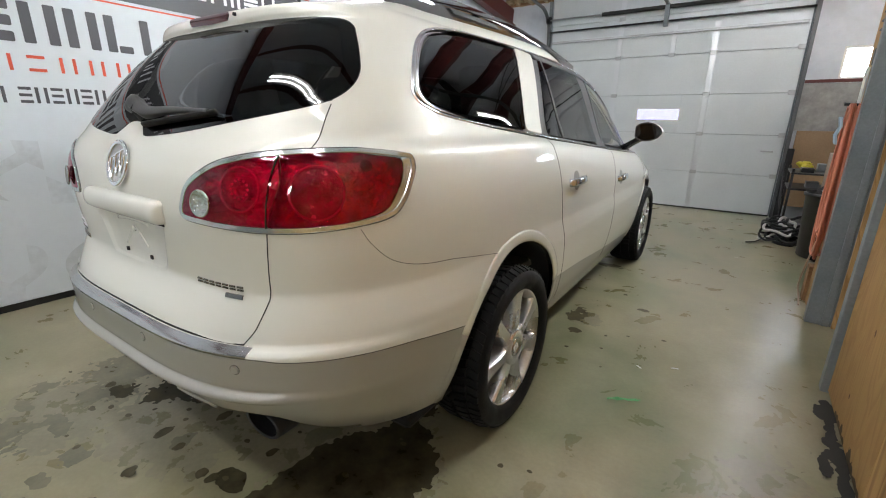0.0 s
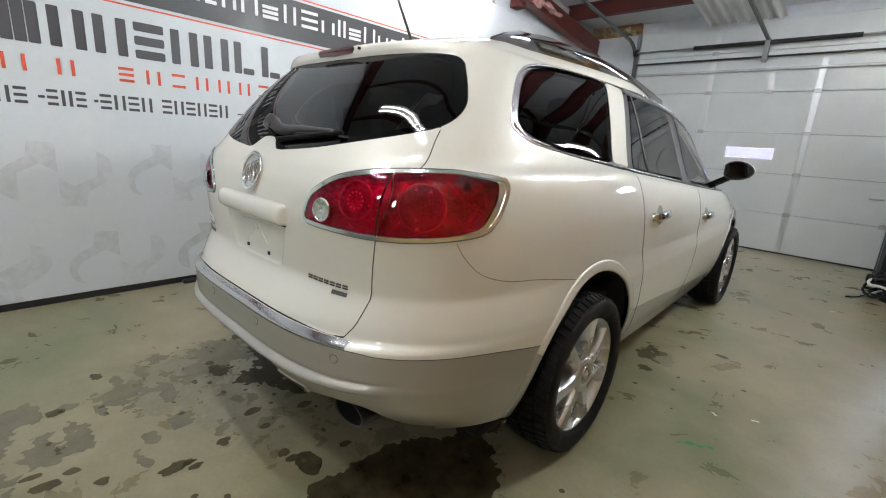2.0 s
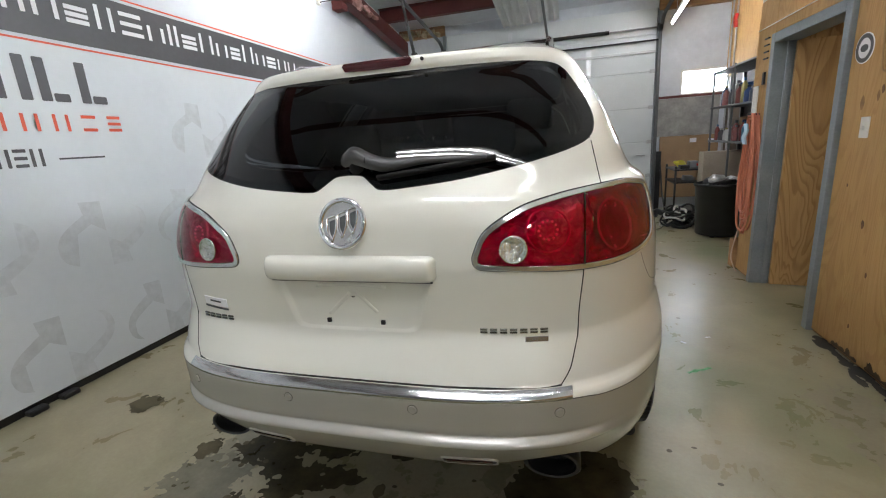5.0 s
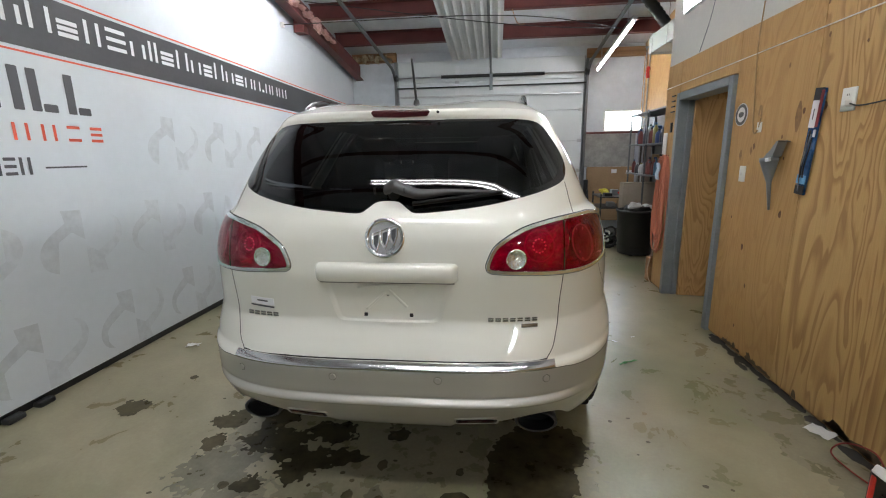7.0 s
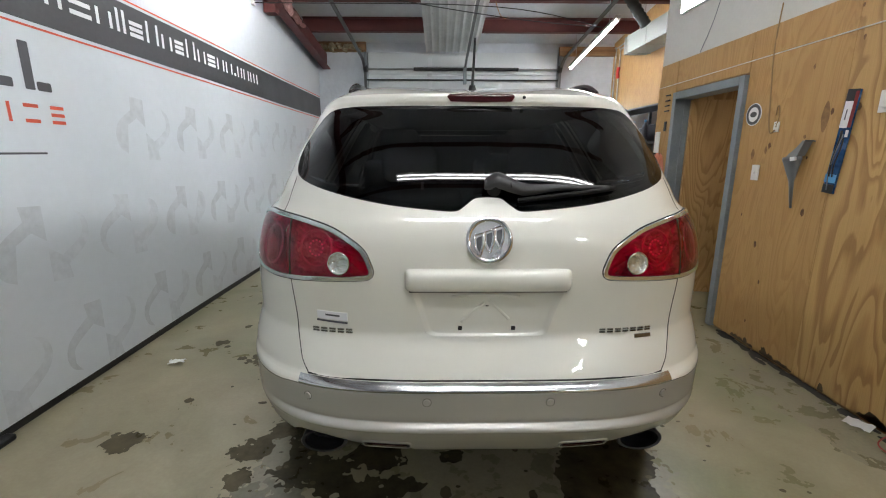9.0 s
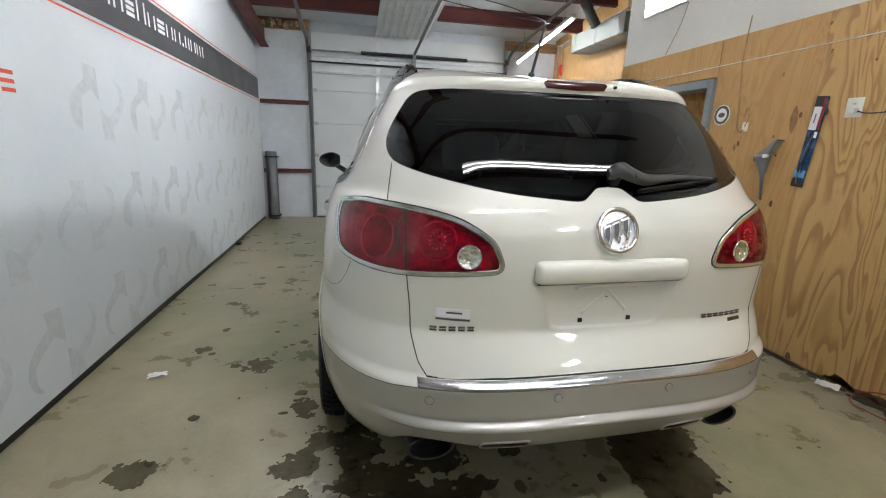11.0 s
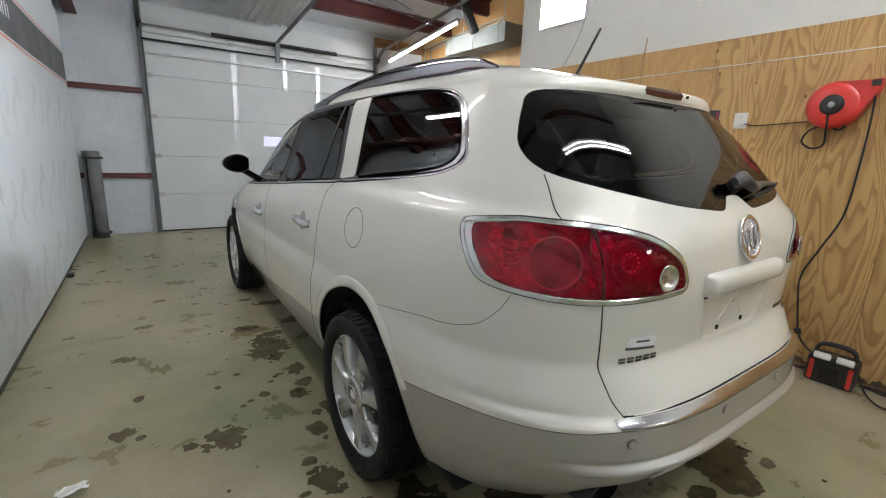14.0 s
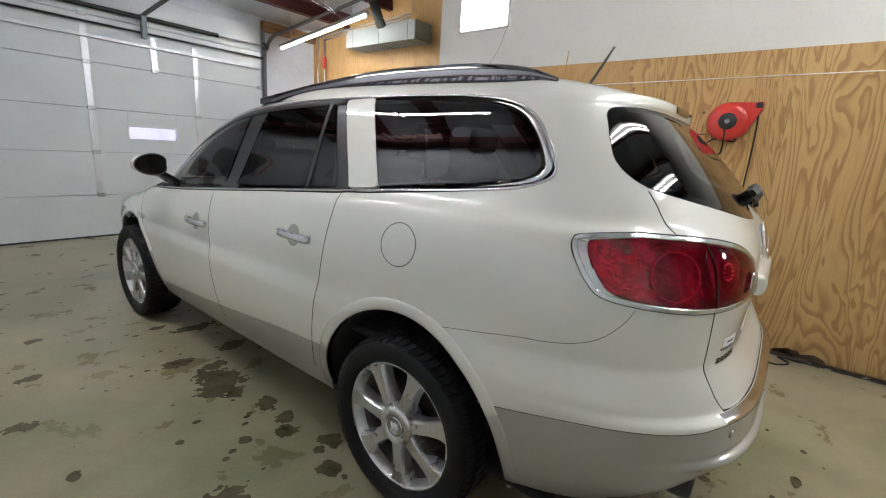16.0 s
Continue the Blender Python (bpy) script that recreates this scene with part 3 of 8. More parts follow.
def inside(poly, pts):
    """Even-odd test of many points."""
    x, y = pts[:, 0], pts[:, 1]
    r = np.zeros(len(pts), bool)
    n = len(poly)
    for i in range(n):
        (x1, y1), (x2, y2) = poly[i], poly[(i + 1) % n]
        c = (y1 > y) != (y2 > y)
        with np.errstate(divide="ignore", invalid="ignore"):
            r ^= c & (x < (x2 - x1) * (y - y1) / (y2 - y1 + 1e-15) + x1)
    return r


# outlines on the flank (given for the +x side) and on the tail
ARCH_Y, ARCH_Z, ARCH_R = 1.097, 0.377, 0.488
BASE = 2.95
DLO = [("y", *p) for p in ((3.88, 1.080), (3.3, 1.118), (2.72, 1.168), (2.08, 1.228), (1.58, 1.274), (1.35, 1.297), (.98, 1.333), (.757, 1.362), (.674, 1.383), (.630, 1.405), (.619, 1.428),
                           (.628, 1.454), (.665, 1.514), (.72, 1.580), (.779, 1.624), (.855, 1.655), (.97, 1.676), (1.20, 1.692), (1.62, 1.696), (2.06, 1.686), (2.50, 1.655),
                           (2.88, 1.585), (3.36, 1.400), (3.70, 1.205))]
GLASS = [("x", *p) for p in ((0, 1.335), (.045, 1.330), (.080, 1.306), (.112, 1.291), (.20, 1.296), (.35, 1.312), (.52, 1.343), (.64, 1.374), (.690, 1.398), (.708, 1.432),
                             (.704, 1.478), (.677, 1.535), (.641, 1.592), (.616, 1.624), (.580, 1.644), (.51, 1.652), (.40, 1.653), (.25, 1.6535), (0, 1.654))]
GATE = [("x", *p) for p in ((0, .738), (.30, .738), (.612, .736), (.632, .768), (.645, .806), (.660, .93), (.672, 1.06), (.676, 1.16), (.695, 1.235), (.718, 1.270), (.712, 1.325), (.700, 1.390), (.66, 1.43),
                            (.64, 1.50), (.60, 1.58), (.55, 1.62), (.3, 1.625), (0, 1.625))]
LAMP = [("x", .380, 1.088), ("x", .384, 1.118), ("x", .418, 1.178), ("x", .50, 1.230), ("x", .59, 1.256), ("x", .676, 1.268), ("x", .76, 1.272), ("y", .36, 1.270), ("y", .475, 1.254), ("y", .497, 1.238),
        ("y", .480, 1.185), ("y", .435, 1.120), ("y", .375, 1.078), ("x", .79, 1.058), ("x", .676, 1.055), ("x", .55, 1.060), ("x", .42, 1.067), ("x", .392, 1.073)]
TWOTONE = [("x", .0, .712), ("x", .30, .712), ("x", .640, .710), ("x", .72, .703), ("x", .80, .699), ("x", .87, .697), ("y", .40, .692), ("y", .52, .678), ("y", .66, .655), ("y", .72, .645)]
SKIRT = [("x", .0, .402), ("x", .22, .404), ("x", .256, .440), ("x", .30, .458), ("x", .44, .472), ("x", .50, .490), ("x", .585, .506), ("x", .67, .494), ("x", .715, .450), ("x", .75, .410), ("x", .82, .385), ("y", .30, .370), ("y", .45, .358), ("y", .60, .350)]


RECESS = [("x", *q) for q in ((0, .866), (.15, .867), (.195, .872), (.212, .89), (.232, .96), (.258, 1.035), (.262, 1.052), (.24, 1.058), (0, 1.058))]


def whole(half):
    """A tail outline, given from the middle up round to the middle, completed on both sides."""
    right = chart(half)
    a = np.array(right) * (DU, 1)
    s = spline(a, 5) / (DU, 1)
    left = s[::-1] * (-1, 1)
    return np.vstack([s, left[1:-1]])


def arch_loop(yc, r=ARCH_R, zc=ARCH_Z, side=1, n=44):
    return np.array([at_y(yc + r * math.cos(a), max(.302, zc + r * math.sin(a)), side) for a in np.linspace(-.25, math.pi + .25, n)])


dlo = {s: world_loop(DLO, s) for s in (1, -1)}
gate, rear_glass = whole(GATE), whole(GLASS)
lamp = {s: smooth_loop(chart(LAMP, s), 5) for s in (1, -1)}
tt = {s: smooth_loop(chart(TWOTONE, s), 6, False) for s in (1, -1)}
bumper_low = np.vstack([tt[1], [at_y(.8, .30)], [(-at_y(.8, .30)[0], .30)], tt[-1][::-1][:-1]])
sk = {s: smooth_loop(chart(SKIRT, s), 5, False) for s in (1, -1)}
below = np.vstack([sk[1], [at_y(.6, .29)], [(-at_y(.6, .29)[0], .29)], sk[-1][::-1][:-1]])
COVER = [("y", .895, .860), ("y", .75, .886), ("y", .614, .908), ("y", .52, .916), ("y", .44, .930), ("y", .375, .958), ("y", .325, 1.010), ("y", .300, 1.056)]
cover_line = {s: smooth_loop(chart(COVER, s), 6, False) for s in (1, -1)}
RD = [("y", 1.573, 1.268), ("y", 1.555, 1.20), ("y", 1.568, 1.07), ("y", 1.596, .907), ("y", 1.624, .74), ("y", 1.652, .55), ("y", 1.675, .40), ("y", 2.59, .40), ("y", 2.607, .50), ("y", 2.632, .66), ("y", 2.655, .82), ("y", 2.690, 1.04), ("y", 2.72, 1.16)]
FD = [("y", 2.72, 1.16), ("y", 2.690, 1.04), ("y", 2.655, .82), ("y", 2.632, .66), ("y", 2.607, .50), ("y", 2.59, .40), ("y", 3.60, .40), ("y", 3.66, .6), ("y", 3.74, .8), ("y", 3.86, 1.0), ("y", 3.90, 1.07)]
SILL = [("y", 1.50, .560), ("y", 1.65, .557), ("y", 2.0, .535), ("y", 2.59, .478), ("y", 3.36, .42), ("y", 3.72, .385)]


rear_door = {s: world_loop(RD, s, 4, False) for s in (1, -1)}
front_door = {s: world_loop(FD, s, 4, False) for s in (1, -1)}
sill = {s: np.vstack([smooth_loop(chart(SILL, s), 6, False), [at_y(3.72, .30, s)], [at_y(1.50, .30, s)]]) for s in (1, -1)}
arch = {(s, k): arch_loop(ARCH_Y + k * BASE, side=s) for s in (1, -1) for k in (0, 1)}

car = thing("suv_car", "pearl white SUV with silver lower bumper and tinted glass", "car", pose(0, .6, 0, 0, 0, .6) @ pose(0, -.6, 0))

REGIONS = [("none", below), ("none", whole(RECESS)), ("none", arch[(1, 0)]), ("none", arch[(-1, 0)]), ("none", arch[(1, 1)]), ("none", arch[(-1, 1)]), ("none", dlo[1]), ("none", dlo[-1]), ("none", rear_glass),
           ("none", inset(lamp[1], .012)), ("none", inset(lamp[-1], .012)), ("tailgate", gate), ("rear_bumper", bumper_low),
           ("sill_r", sill[1]), ("sill_l", sill[-1]), ("rdoor_r", rear_door[1]), ("rdoor_l", rear_door[-1]), ("fdoor_r", front_door[1]), ("fdoor_l", front_door[-1])]


def cut_skin():
    """Sorts the skin's faces into panels, with the edges of each drawn onto its outline."""
    cols = np.arange(-NU, NU + 1)
    nr, nc = len(HS), len(cols)
    G = np.stack(np.meshgrid(cols.astype(float), HS), -1)           # chart place of each vertex
    C = (G[:-1, :-1] + G[1:, :-1] + G[:-1, 1:] + G[1:, 1:]) / 4
    kind = np.full(C.shape[:2], -1)
    flat = C.reshape(-1, 2)
    for k in range(len(REGIONS) - 1, -1, -1):
        kind.reshape(-1)[inside(REGIONS[k][1], flat)] = k
    # windscreen: the front of the cabin
    ws = (np.abs(C[:, :, 0]) > UR + US + 9) & (C[:, :, 1] > 1.315) & (C[:, :, 1] < 1.675)
    kind[ws & (kind == -1)] = -2
    pad = np.full((nr + 1, nc + 1), -9)
    pad[1:-1, 1:-1] = kind
    around = np.stack([pad[:-1, :-1], pad[1:, :-1], pad[:-1, 1:], pad[1:, 1:]], -1)
    for i, j in zip(*np.where((around.max(-1) != around.min(-1)) & (around.min(-1) > -9))):
        best, place = 0.035, None
        p = G[i, j] * (DU, 1)
        for k in set(around[i, j]):
            if k < 0:
                continue
            a = REGIONS[k][1] * (DU, 1)
            b = np.roll(a, -1, 0)
            ab = b - a
            t = np.clip(((p - a) * ab).sum(1) / ((ab ** 2).sum(1) + 1e-12), 0, 1)
            q = a + ab * t[:, None]
            d = np.hypot(*(q - p).T)
            m = int(d.argmin())
            if d[m] < best:
                best, place = d[m], q[m] / (DU, 1)
        if place is not None:
            G[i, j] = place
    pos = np.array([[skin(*G[i, j]) if abs(G[i, j, 0]) > 1e-9 else skin(0.0, G[i, j, 1]) for j in range(nc)] for i in range(nr)])
    nor = np.array([[sample(NORM, *G[i, j]) for j in range(nc)] for i in range(nr)])
    nor /= np.linalg.norm(nor, axis=2)[:, :, None]
    return pos.reshape(-1, 3), nor.reshape(-1, 3), kind, nr, nc


def panel(name, keep, material, label="", off=0.0, flip=False):
    ii, jj = np.where(keep)
    F = np.stack([ii * NC + jj, ii * NC + jj + 1, (ii + 1) * NC + jj + 1, (ii + 1) * NC + jj], 1)
    used, inv = np.unique(F, return_inverse=True)
    F = inv.reshape(F.shape)
    if flip:
        F = F[:, ::-1]
    return obj(name, POS[used] + off * NOR[used], F, material, car, label, True, NOR[used] * (-1 if flip else 1))


POS, NOR, KIND, NR, NC = cut_skin()
names = [r[0] for r in REGIONS]


def of(*which):
    return np.isin(KIND, [i for i, n in enumerate(names) if n in which])


panel("body_shell", KIND == -1, M_WHITE, "pearl white body shell")
panel("tailgate", of("tailgate"), M_WHITE, "pearl white tailgate")
panel("rear_bumper", of("rear_bumper"), M_SILVER, "champagne silver lower rear bumper")
for s, side in ((1, "r"), (-1, "l")):
    panel("rocker_panel", of("sill_" + side), M_SILVER, "champagne silver rocker panel")
    panel("rear_door", of("rdoor_" + side), M_WHITE)
    panel("front_door", of("fdoor_" + side), M_WHITE)
panel("windscreen", KIND == -2, M_CLEARGLASS, "clear windscreen")

# roof, a crowned cap above the top row


def square(x, y):
    """How full the roof's crown is towards that edge."""
    return 2.6 + 7.5 * abs(x / math.hypot(x, (y - 1.75) * .55)) ** 3


top = np.vstack([SKIN[-1], (SKIN[-1] * (-1, 1, 1))[::-1][1:-1]])
mid = np.array([0, 1.75, 0])
V, F = [], []
n_top = len(top)
rings = np.concatenate([np.linspace(1, .9, 6), np.linspace(.86, .02, 22)])
for s in rings:
    for p in top:
        V.append((p[0] * s, mid[1] + (p[1] - mid[1]) * s, p[2] + .108 * (1 - s ** square(p[0], p[1])) + (1.70 - p[2]) * (1 - s)))
for k in range(len(rings) - 1):
    F += [(k * n_top + i, k * n_top + (i + 1) % n_top, (k + 1) * n_top + (i + 1) % n_top, (k + 1) * n_top + i) for i in range(n_top)]
F.append(tuple((len(rings) - 1) * n_top + i for i in range(n_top)))
obj("roof_panel", V, F, M_WHITE, car, "pearl white roof")


def roof_z(x, y):
    d = np.hypot(top[:, 0], top[:, 1] - mid[1])
    a = math.atan2(x, y - mid[1])
    ang = np.arctan2(top[:, 0], top[:, 1] - mid[1])
    o = np.argsort(ang)
    r = float(np.interp(a, ang[o], d[o]))
    s = min(1.0, math.hypot(x, y - mid[1]) / r)
    return 1.70 + .108 * (1 - s ** square(x, y))


# inner liner of the cabin, so that the glass looks into a dark interior
keep = np.zeros_like(KIND, bool)
keep[np.searchsorted(HS, .62):, :] = True
openings = of("none") | (KIND == -2)
panel("cabin_lining", keep & ~openings, M_CABIN, "dark cabin lining", -.035, True)
obj("headlining", [(x * .96, y * .985 + .03, z - .03) for x, y, z in V], [f[::-1] for f in F], M_HEADLINER, car, "grey headlining")
bm = bmesh.new()
add_box(bm, (-.88, .45, .30), (.88, 4.7, .34), .02)
part("underbody", bm, M_LINER, car, "dark underbody")
bm = bmesh.new()
add_box(bm, (-.86, .50, .62), (.86, 4.1, .66), .01)
part("cabin_floor", bm, M_CABIN, car)

# side glass, pillars and trim
QW = [("y", *p) for p in ((1.372, 1.308), (1.15, 1.338), (.90, 1.366), (.735, 1.394), (.686, 1.416), (.671, 1.448), (.700, 1.512), (.745, 1.562), (.805, 1.610), (.87, 1.638), (.99, 1.660), (1.23, 1.675), (1.60, 1.682))]
RW = [("y", *p) for p in ((1.64, 1.280), (1.865, 1.672), (2.1, 1.664), (2.46, 1.636), (2.56, 1.209), (2.1, 1.240))]
FW = [("y", *p) for p in ((2.70, 1.190), (2.62, 1.618), (2.86, 1.570), (3.1, 1.480), (3.34, 1.382), (3.56, 1.26), (3.70, 1.165), (3.78, 1.105), (3.5, 1.125), (3.1, 1.155))]
CPANEL = [("y", *p) for p in ((1.552, 1.284), (1.795, 1.684), (1.608, 1.692), (1.368, 1.305))]


def polyline_loop(pts, side, corner=3):
    kind, a = pts[0][0], np.array([p[1:] for p in pts])
    out = []
    n = len(a)
    for i in range(n):
        p, q, r = a[i - 1], a[i], a[(i + 1) % n]
        d1, d2 = p - q, r - q
        k = min(.02, .3 * np.linalg.norm(d1), .3 * np.linalg.norm(d2))
        e, f = q + d1 / np.linalg.norm(d1) * k, q + d2 / np.linalg.norm(d2) * k
        for t in np.linspace(0, 1, corner):
            out.append((1 - t) ** 2 * e + 2 * t * (1 - t) * q + t * t * f)
    return np.array(chart([(kind, *o) for o in out], side, True))


for s in (1, -1):
    ribbon("trim_tail", world_loop([("y", *p) for p in ((.90, 1.353), (.745, 1.378), (.672, 1.401), (.647, 1.425), (.646, 1.452), (.681, 1.513), (.731, 1.572), (.790, 1.618), (.862, 1.648), (.97, 1.669))], s, 5, False), .024, .003, M_BEZEL, car, "broad chrome trim behind the quarter window", False, fade=14)
    ribbon("window_trim", inset(dlo[s], -.002), .010, .004, M_BEZEL, car, "bright chrome window surround")
    for nm, pts, gm, lab in (("quarter_window", QW, M_PRIVACY, "dark privacy glass quarter window"), ("rear_door_window", RW, M_PRIVACY, "dark privacy glass door window"), ("front_door_window", FW, M_CLEARGLASS, "lightly tinted front door glass")):
        lp = polyline_loop(pts, s)
        if nm == "quarter_window":
            lp = polyline_loop(pts[:1] + [("y", *q) for q in spline([p[1:] for p in pts[1:-1]], 4)] + pts[-1:], s)
        w = patch(nm, lp, gm, car, lab, -.002, 8, .003, flank=s)
        patch("window_border", lp, M_GLOSSBLACK, w, "black window border", -.0035, 1, .002, 0, .955, s)
    patch("pillar_panel", polyline_loop(CPANEL, s), M_WHITE, car, "pearl white pillar panel between the windows", .001, 4, .02, flank=s)
    bl = [("y", 1.545, 1.283), ("y", 1.79, 1.690), ("y", 1.89, 1.682), ("y", 1.68, 1.268)]
    patch("rear_pillar", polyline_loop(bl, s), M_PILLAR, car, "gloss black pillar", -.006, 4, .02, flank=s)
    bl = [("y", 2.52, 1.188), ("y", 2.42, 1.662), ("y", 2.67, 1.634), ("y", 2.745, 1.168)]
    patch("centre_pillar", polyline_loop(bl, s), M_PILLAR, car, "gloss black centre pillar", -.006, 4, .02, flank=s)
    bl = [("y", 1.850, 1.255), ("y", 1.888, 1.672), ("y", 1.910, 1.671), ("y", 1.876, 1.253)]
    patch("window_divider", polyline_loop(bl, s), M_PILLAR, car, "slim black divider bar in the door window", .001, 2, .01, flank=s)
    tp = [("y", 3.84, 1.10), ("y", 3.62, 1.245), ("y", 3.34, 1.40), ("y", 2.88, 1.573), ("y", 2.50, 1.643), ("y", 2.06, 1.674), ("y", 1.8, 1.682)]
    ribbon("window_frame", world_loop(tp, s, 5, False), .045, .002, M_PILLAR, car, "black door window frame", False, -.003, False)
    # belt seal and gap lines
    belt = [("y", 3.88, 1.068), ("y", 3.3, 1.106), ("y", 2.72, 1.156), ("y", 2.08, 1.216), ("y", 1.58, 1.262), ("y", 1.35, 1.285), ("y", .97, 1.331), ("y", .78, 1.360)]
    ribbon("belt_seal", smooth_loop(chart(belt, s), 6, False), .008, .003, M_SEAM, car, "black rubber belt seal", False, 0, False)
    for line in (RD[:7], FD[6:]):
        ribbon("door_gap", world_loop(line, s, 6, False), .0036, .0010, M_SEAM, car, "dark door gap", False, 0, False)
    ribbon("door_gap", world_loop(FD[:6], s, 6, False), .0036, .0010, M_SEAM, car, "dark door gap", False, 0, False)
    ribbon("bumper_gap", cover_line[s], .0019, .0006, M_GAP, car, "dark bumper cover gap", False, 0, False)
    ribbon("bumper_edge", tt[s][10:], .0026, .0008, M_GAP, car, "dark edge between the paint colours", False, 0, False)
    # wheel arch mouldings and their dark houses
    for k in (0, 1):
        yc = ARCH_Y + k * BASE
        lo = np.array([at_y(yc + (ARCH_R + .012) * math.cos(a), max(.302, ARCH_Z + (ARCH_R + .012) * math.sin(a)), s) for a in np.linspace(-.10 if k else -.06, math.pi + .05, 60)])
        split = 60 - 10
        ribbon("arch_moulding", lo[8:split], .050, .006, M_WHITE, car, "pearl white wheel arch lip", False, -.001)
        ribbon("arch_moulding", lo[split - 1:], .050, .006, M_SILVER, car, "champagne silver foot of the wheel arch lip", False, -.001)
        ribbon("arch_moulding", lo[:9], .050, .006, M_SILVER, car, "champagne silver foot of the wheel arch lip", False, -.001)
        prof = [(ARCH_R + .004, .99), (ARCH_R + .004, .60)]
        Vv, Ff = [], []
        for i, a in enumerate(np.linspace(-.12, math.pi + .12, 40)):
            xo = abs(skin(*at_y(yc + ARCH_R * math.cos(a), max(.302, ARCH_Z + ARCH_R * math.sin(a)), s))[0]) - .022
            Vv += [(s * xo, yc + (ARCH_R) * math.cos(a), ARCH_Z + (ARCH_R) * math.sin(a)), (s * (xo - .004), yc + (ARCH_R - .012) * math.cos(a), ARCH_Z + (ARCH_R - .012) * math.sin(a)), (s * .58, yc + (ARCH_R + .01) * math.cos(a), ARCH_Z + (ARCH_R + .01) * math.sin(a)), (s * .58, yc, ARCH_Z)]
        n4 = len(Vv) // 4
        Ff = [(i * 4 + q, i * 4 + q + 1, i * 4 + q + 5, i * 4 + q + 4) for i in range(n4 - 1) for q in range(1, 3)]
        obj("wheelhouse", Vv, Ff, M_LINER, car, "black wheel house")

# tail glass and its fittings
rg = patch("rear_window", rear_glass, M_PRIVACY, car, "dark tinted rear window", .001, 14, .006)
patch("window_border", rear_glass, M_GLOSSBLACK, rg, "black printed border", -.002, 1, .002, 0, .93)
ribbon("glass_seal", rear_glass, .004, .0006, M_SEAM, rg, "black rubber glass seal", True, 0, False)
for s in (1, -1):
    side_gap = [p for p in GATE[2:7]]
    ribbon("tailgate_gap", smooth_loop(chart(side_gap, s), 6, False), .0030, .0010, M_SEAM, car, "dark tailgate gap", False, 0, False)
for s in (1, -1):
    ribbon("tailgate_gap", np.array(chart([("x", .722 - .024 * t, 1.266 + .122 * t) for t in np.linspace(0, 1, 25)], s)), .0030, .0010, M_SEAM, car, "dark tailgate gap", False, 0, False)
bl = np.array([at_x(x, .738) for x in np.linspace(-.612, .612, 50)])
ribbon("tailgate_gap", bl, .006, .001, M_SEAM, car, "dark tailgate gap", False, 0, False)
# bumper step with its chrome plate
cs = []
for z0 in (.711, .718, .726, .734):
    cs.append([skin(*at_x(x, z0), .004 if z0 < .733 else .002) for x in np.linspace(-.642, .642, 60)])
V = [p for r in cs for p in r]
F = [(k * 60 + i, k * 60 + i + 1, (k + 1) * 60 + i + 1, (k + 1) * 60 + i) for k in range(3) for i in range(59)]
V += [skin(*at_x(x, .711), -.004) for x in np.linspace(-.642, .642, 60)]
F += [(240 + i, 241 + i, i + 1, i) for i in range(59)]
obj("step_plate", V, F, M_PLATE, car, "polished chrome bumper step plate")
for sx, sz in ((-.609, .672), (-.203, .680), (.203, .680), (.609, .674)):
    u, h = at_x(sx, sz)
    p, n = skin(u, h), sample(NORM, u, h)
    bm = bmesh.new()
    add_cyl(bm, p - n * .004, p + n * .0045, .0125, .0115, 20)
    sensor = part("parking_sensor", bm, M_SILVER, car, "small round silver parking sensor")
    P = [p + (np.cross(n, (0, 0, 1)) * math.cos(a) + np.array((0, 0, 1)) * math.sin(a)) * .0145 for a in np.linspace(0, 2 * math.pi, 25)[:-1]]
    Vv, Ff = sweep(P, [(-.0008, -.001), (-.0008, .001), (.0008, .001), (.0008, -.001)], True, normals=[n] * 24)
    obj("ring", Vv, Ff, M_GAP, sensor)
# slots with reflectors in the lower bumper, exhaust tips
for s in (1, -1):
    lp = np.array([at_x(s * x, z) for x, z in ((.265, .462), (.265, .492), (.40, .497), (.425, .495), (.425, .468))])
    slot = patch("reflector_recess", lp, M_SEAM, car, "dark recess in the bumper", .004, 3, .01, step=.005)
    lp = np.array([at_x(s * x, z) for x, z in ((.275, .469), (.275, .486), (.40, .490), (.415, .488), (.415, .474))])
    patch("rear_reflector", lp, M_REDDARK, slot, "dark red reflector", .007, 3, .004, step=.005)
    ribbon("recess_rim", polyline_loop([("x", abs(x), z) for x, z in ((.262, .458), (.262, .496), (.40, .501), (.430, .498), (.430, .464))], s), .008, .006, M_SILVER, slot, "silver rim")
    V, F = lathe([(.052, .0), (.058, -.004), (.062, .002), (.062, .10), (.050, .10), (.050, .012)], 32, "y")
    tip = obj("exhaust_tip", [(x * 1.38 + s * .585, y + .092, z * .76 + .440) for x, y, z in V], F, M_BLACK, car, "oval dark exhaust tip")
    V, F = lathe([(.050, .07), (.0, .07)], 24, "y")
    obj("bore", [(x * 1.38 + s * .585, y + .092, z * .76 + .440) for x, y, z in V], F, M_LINER, tip)
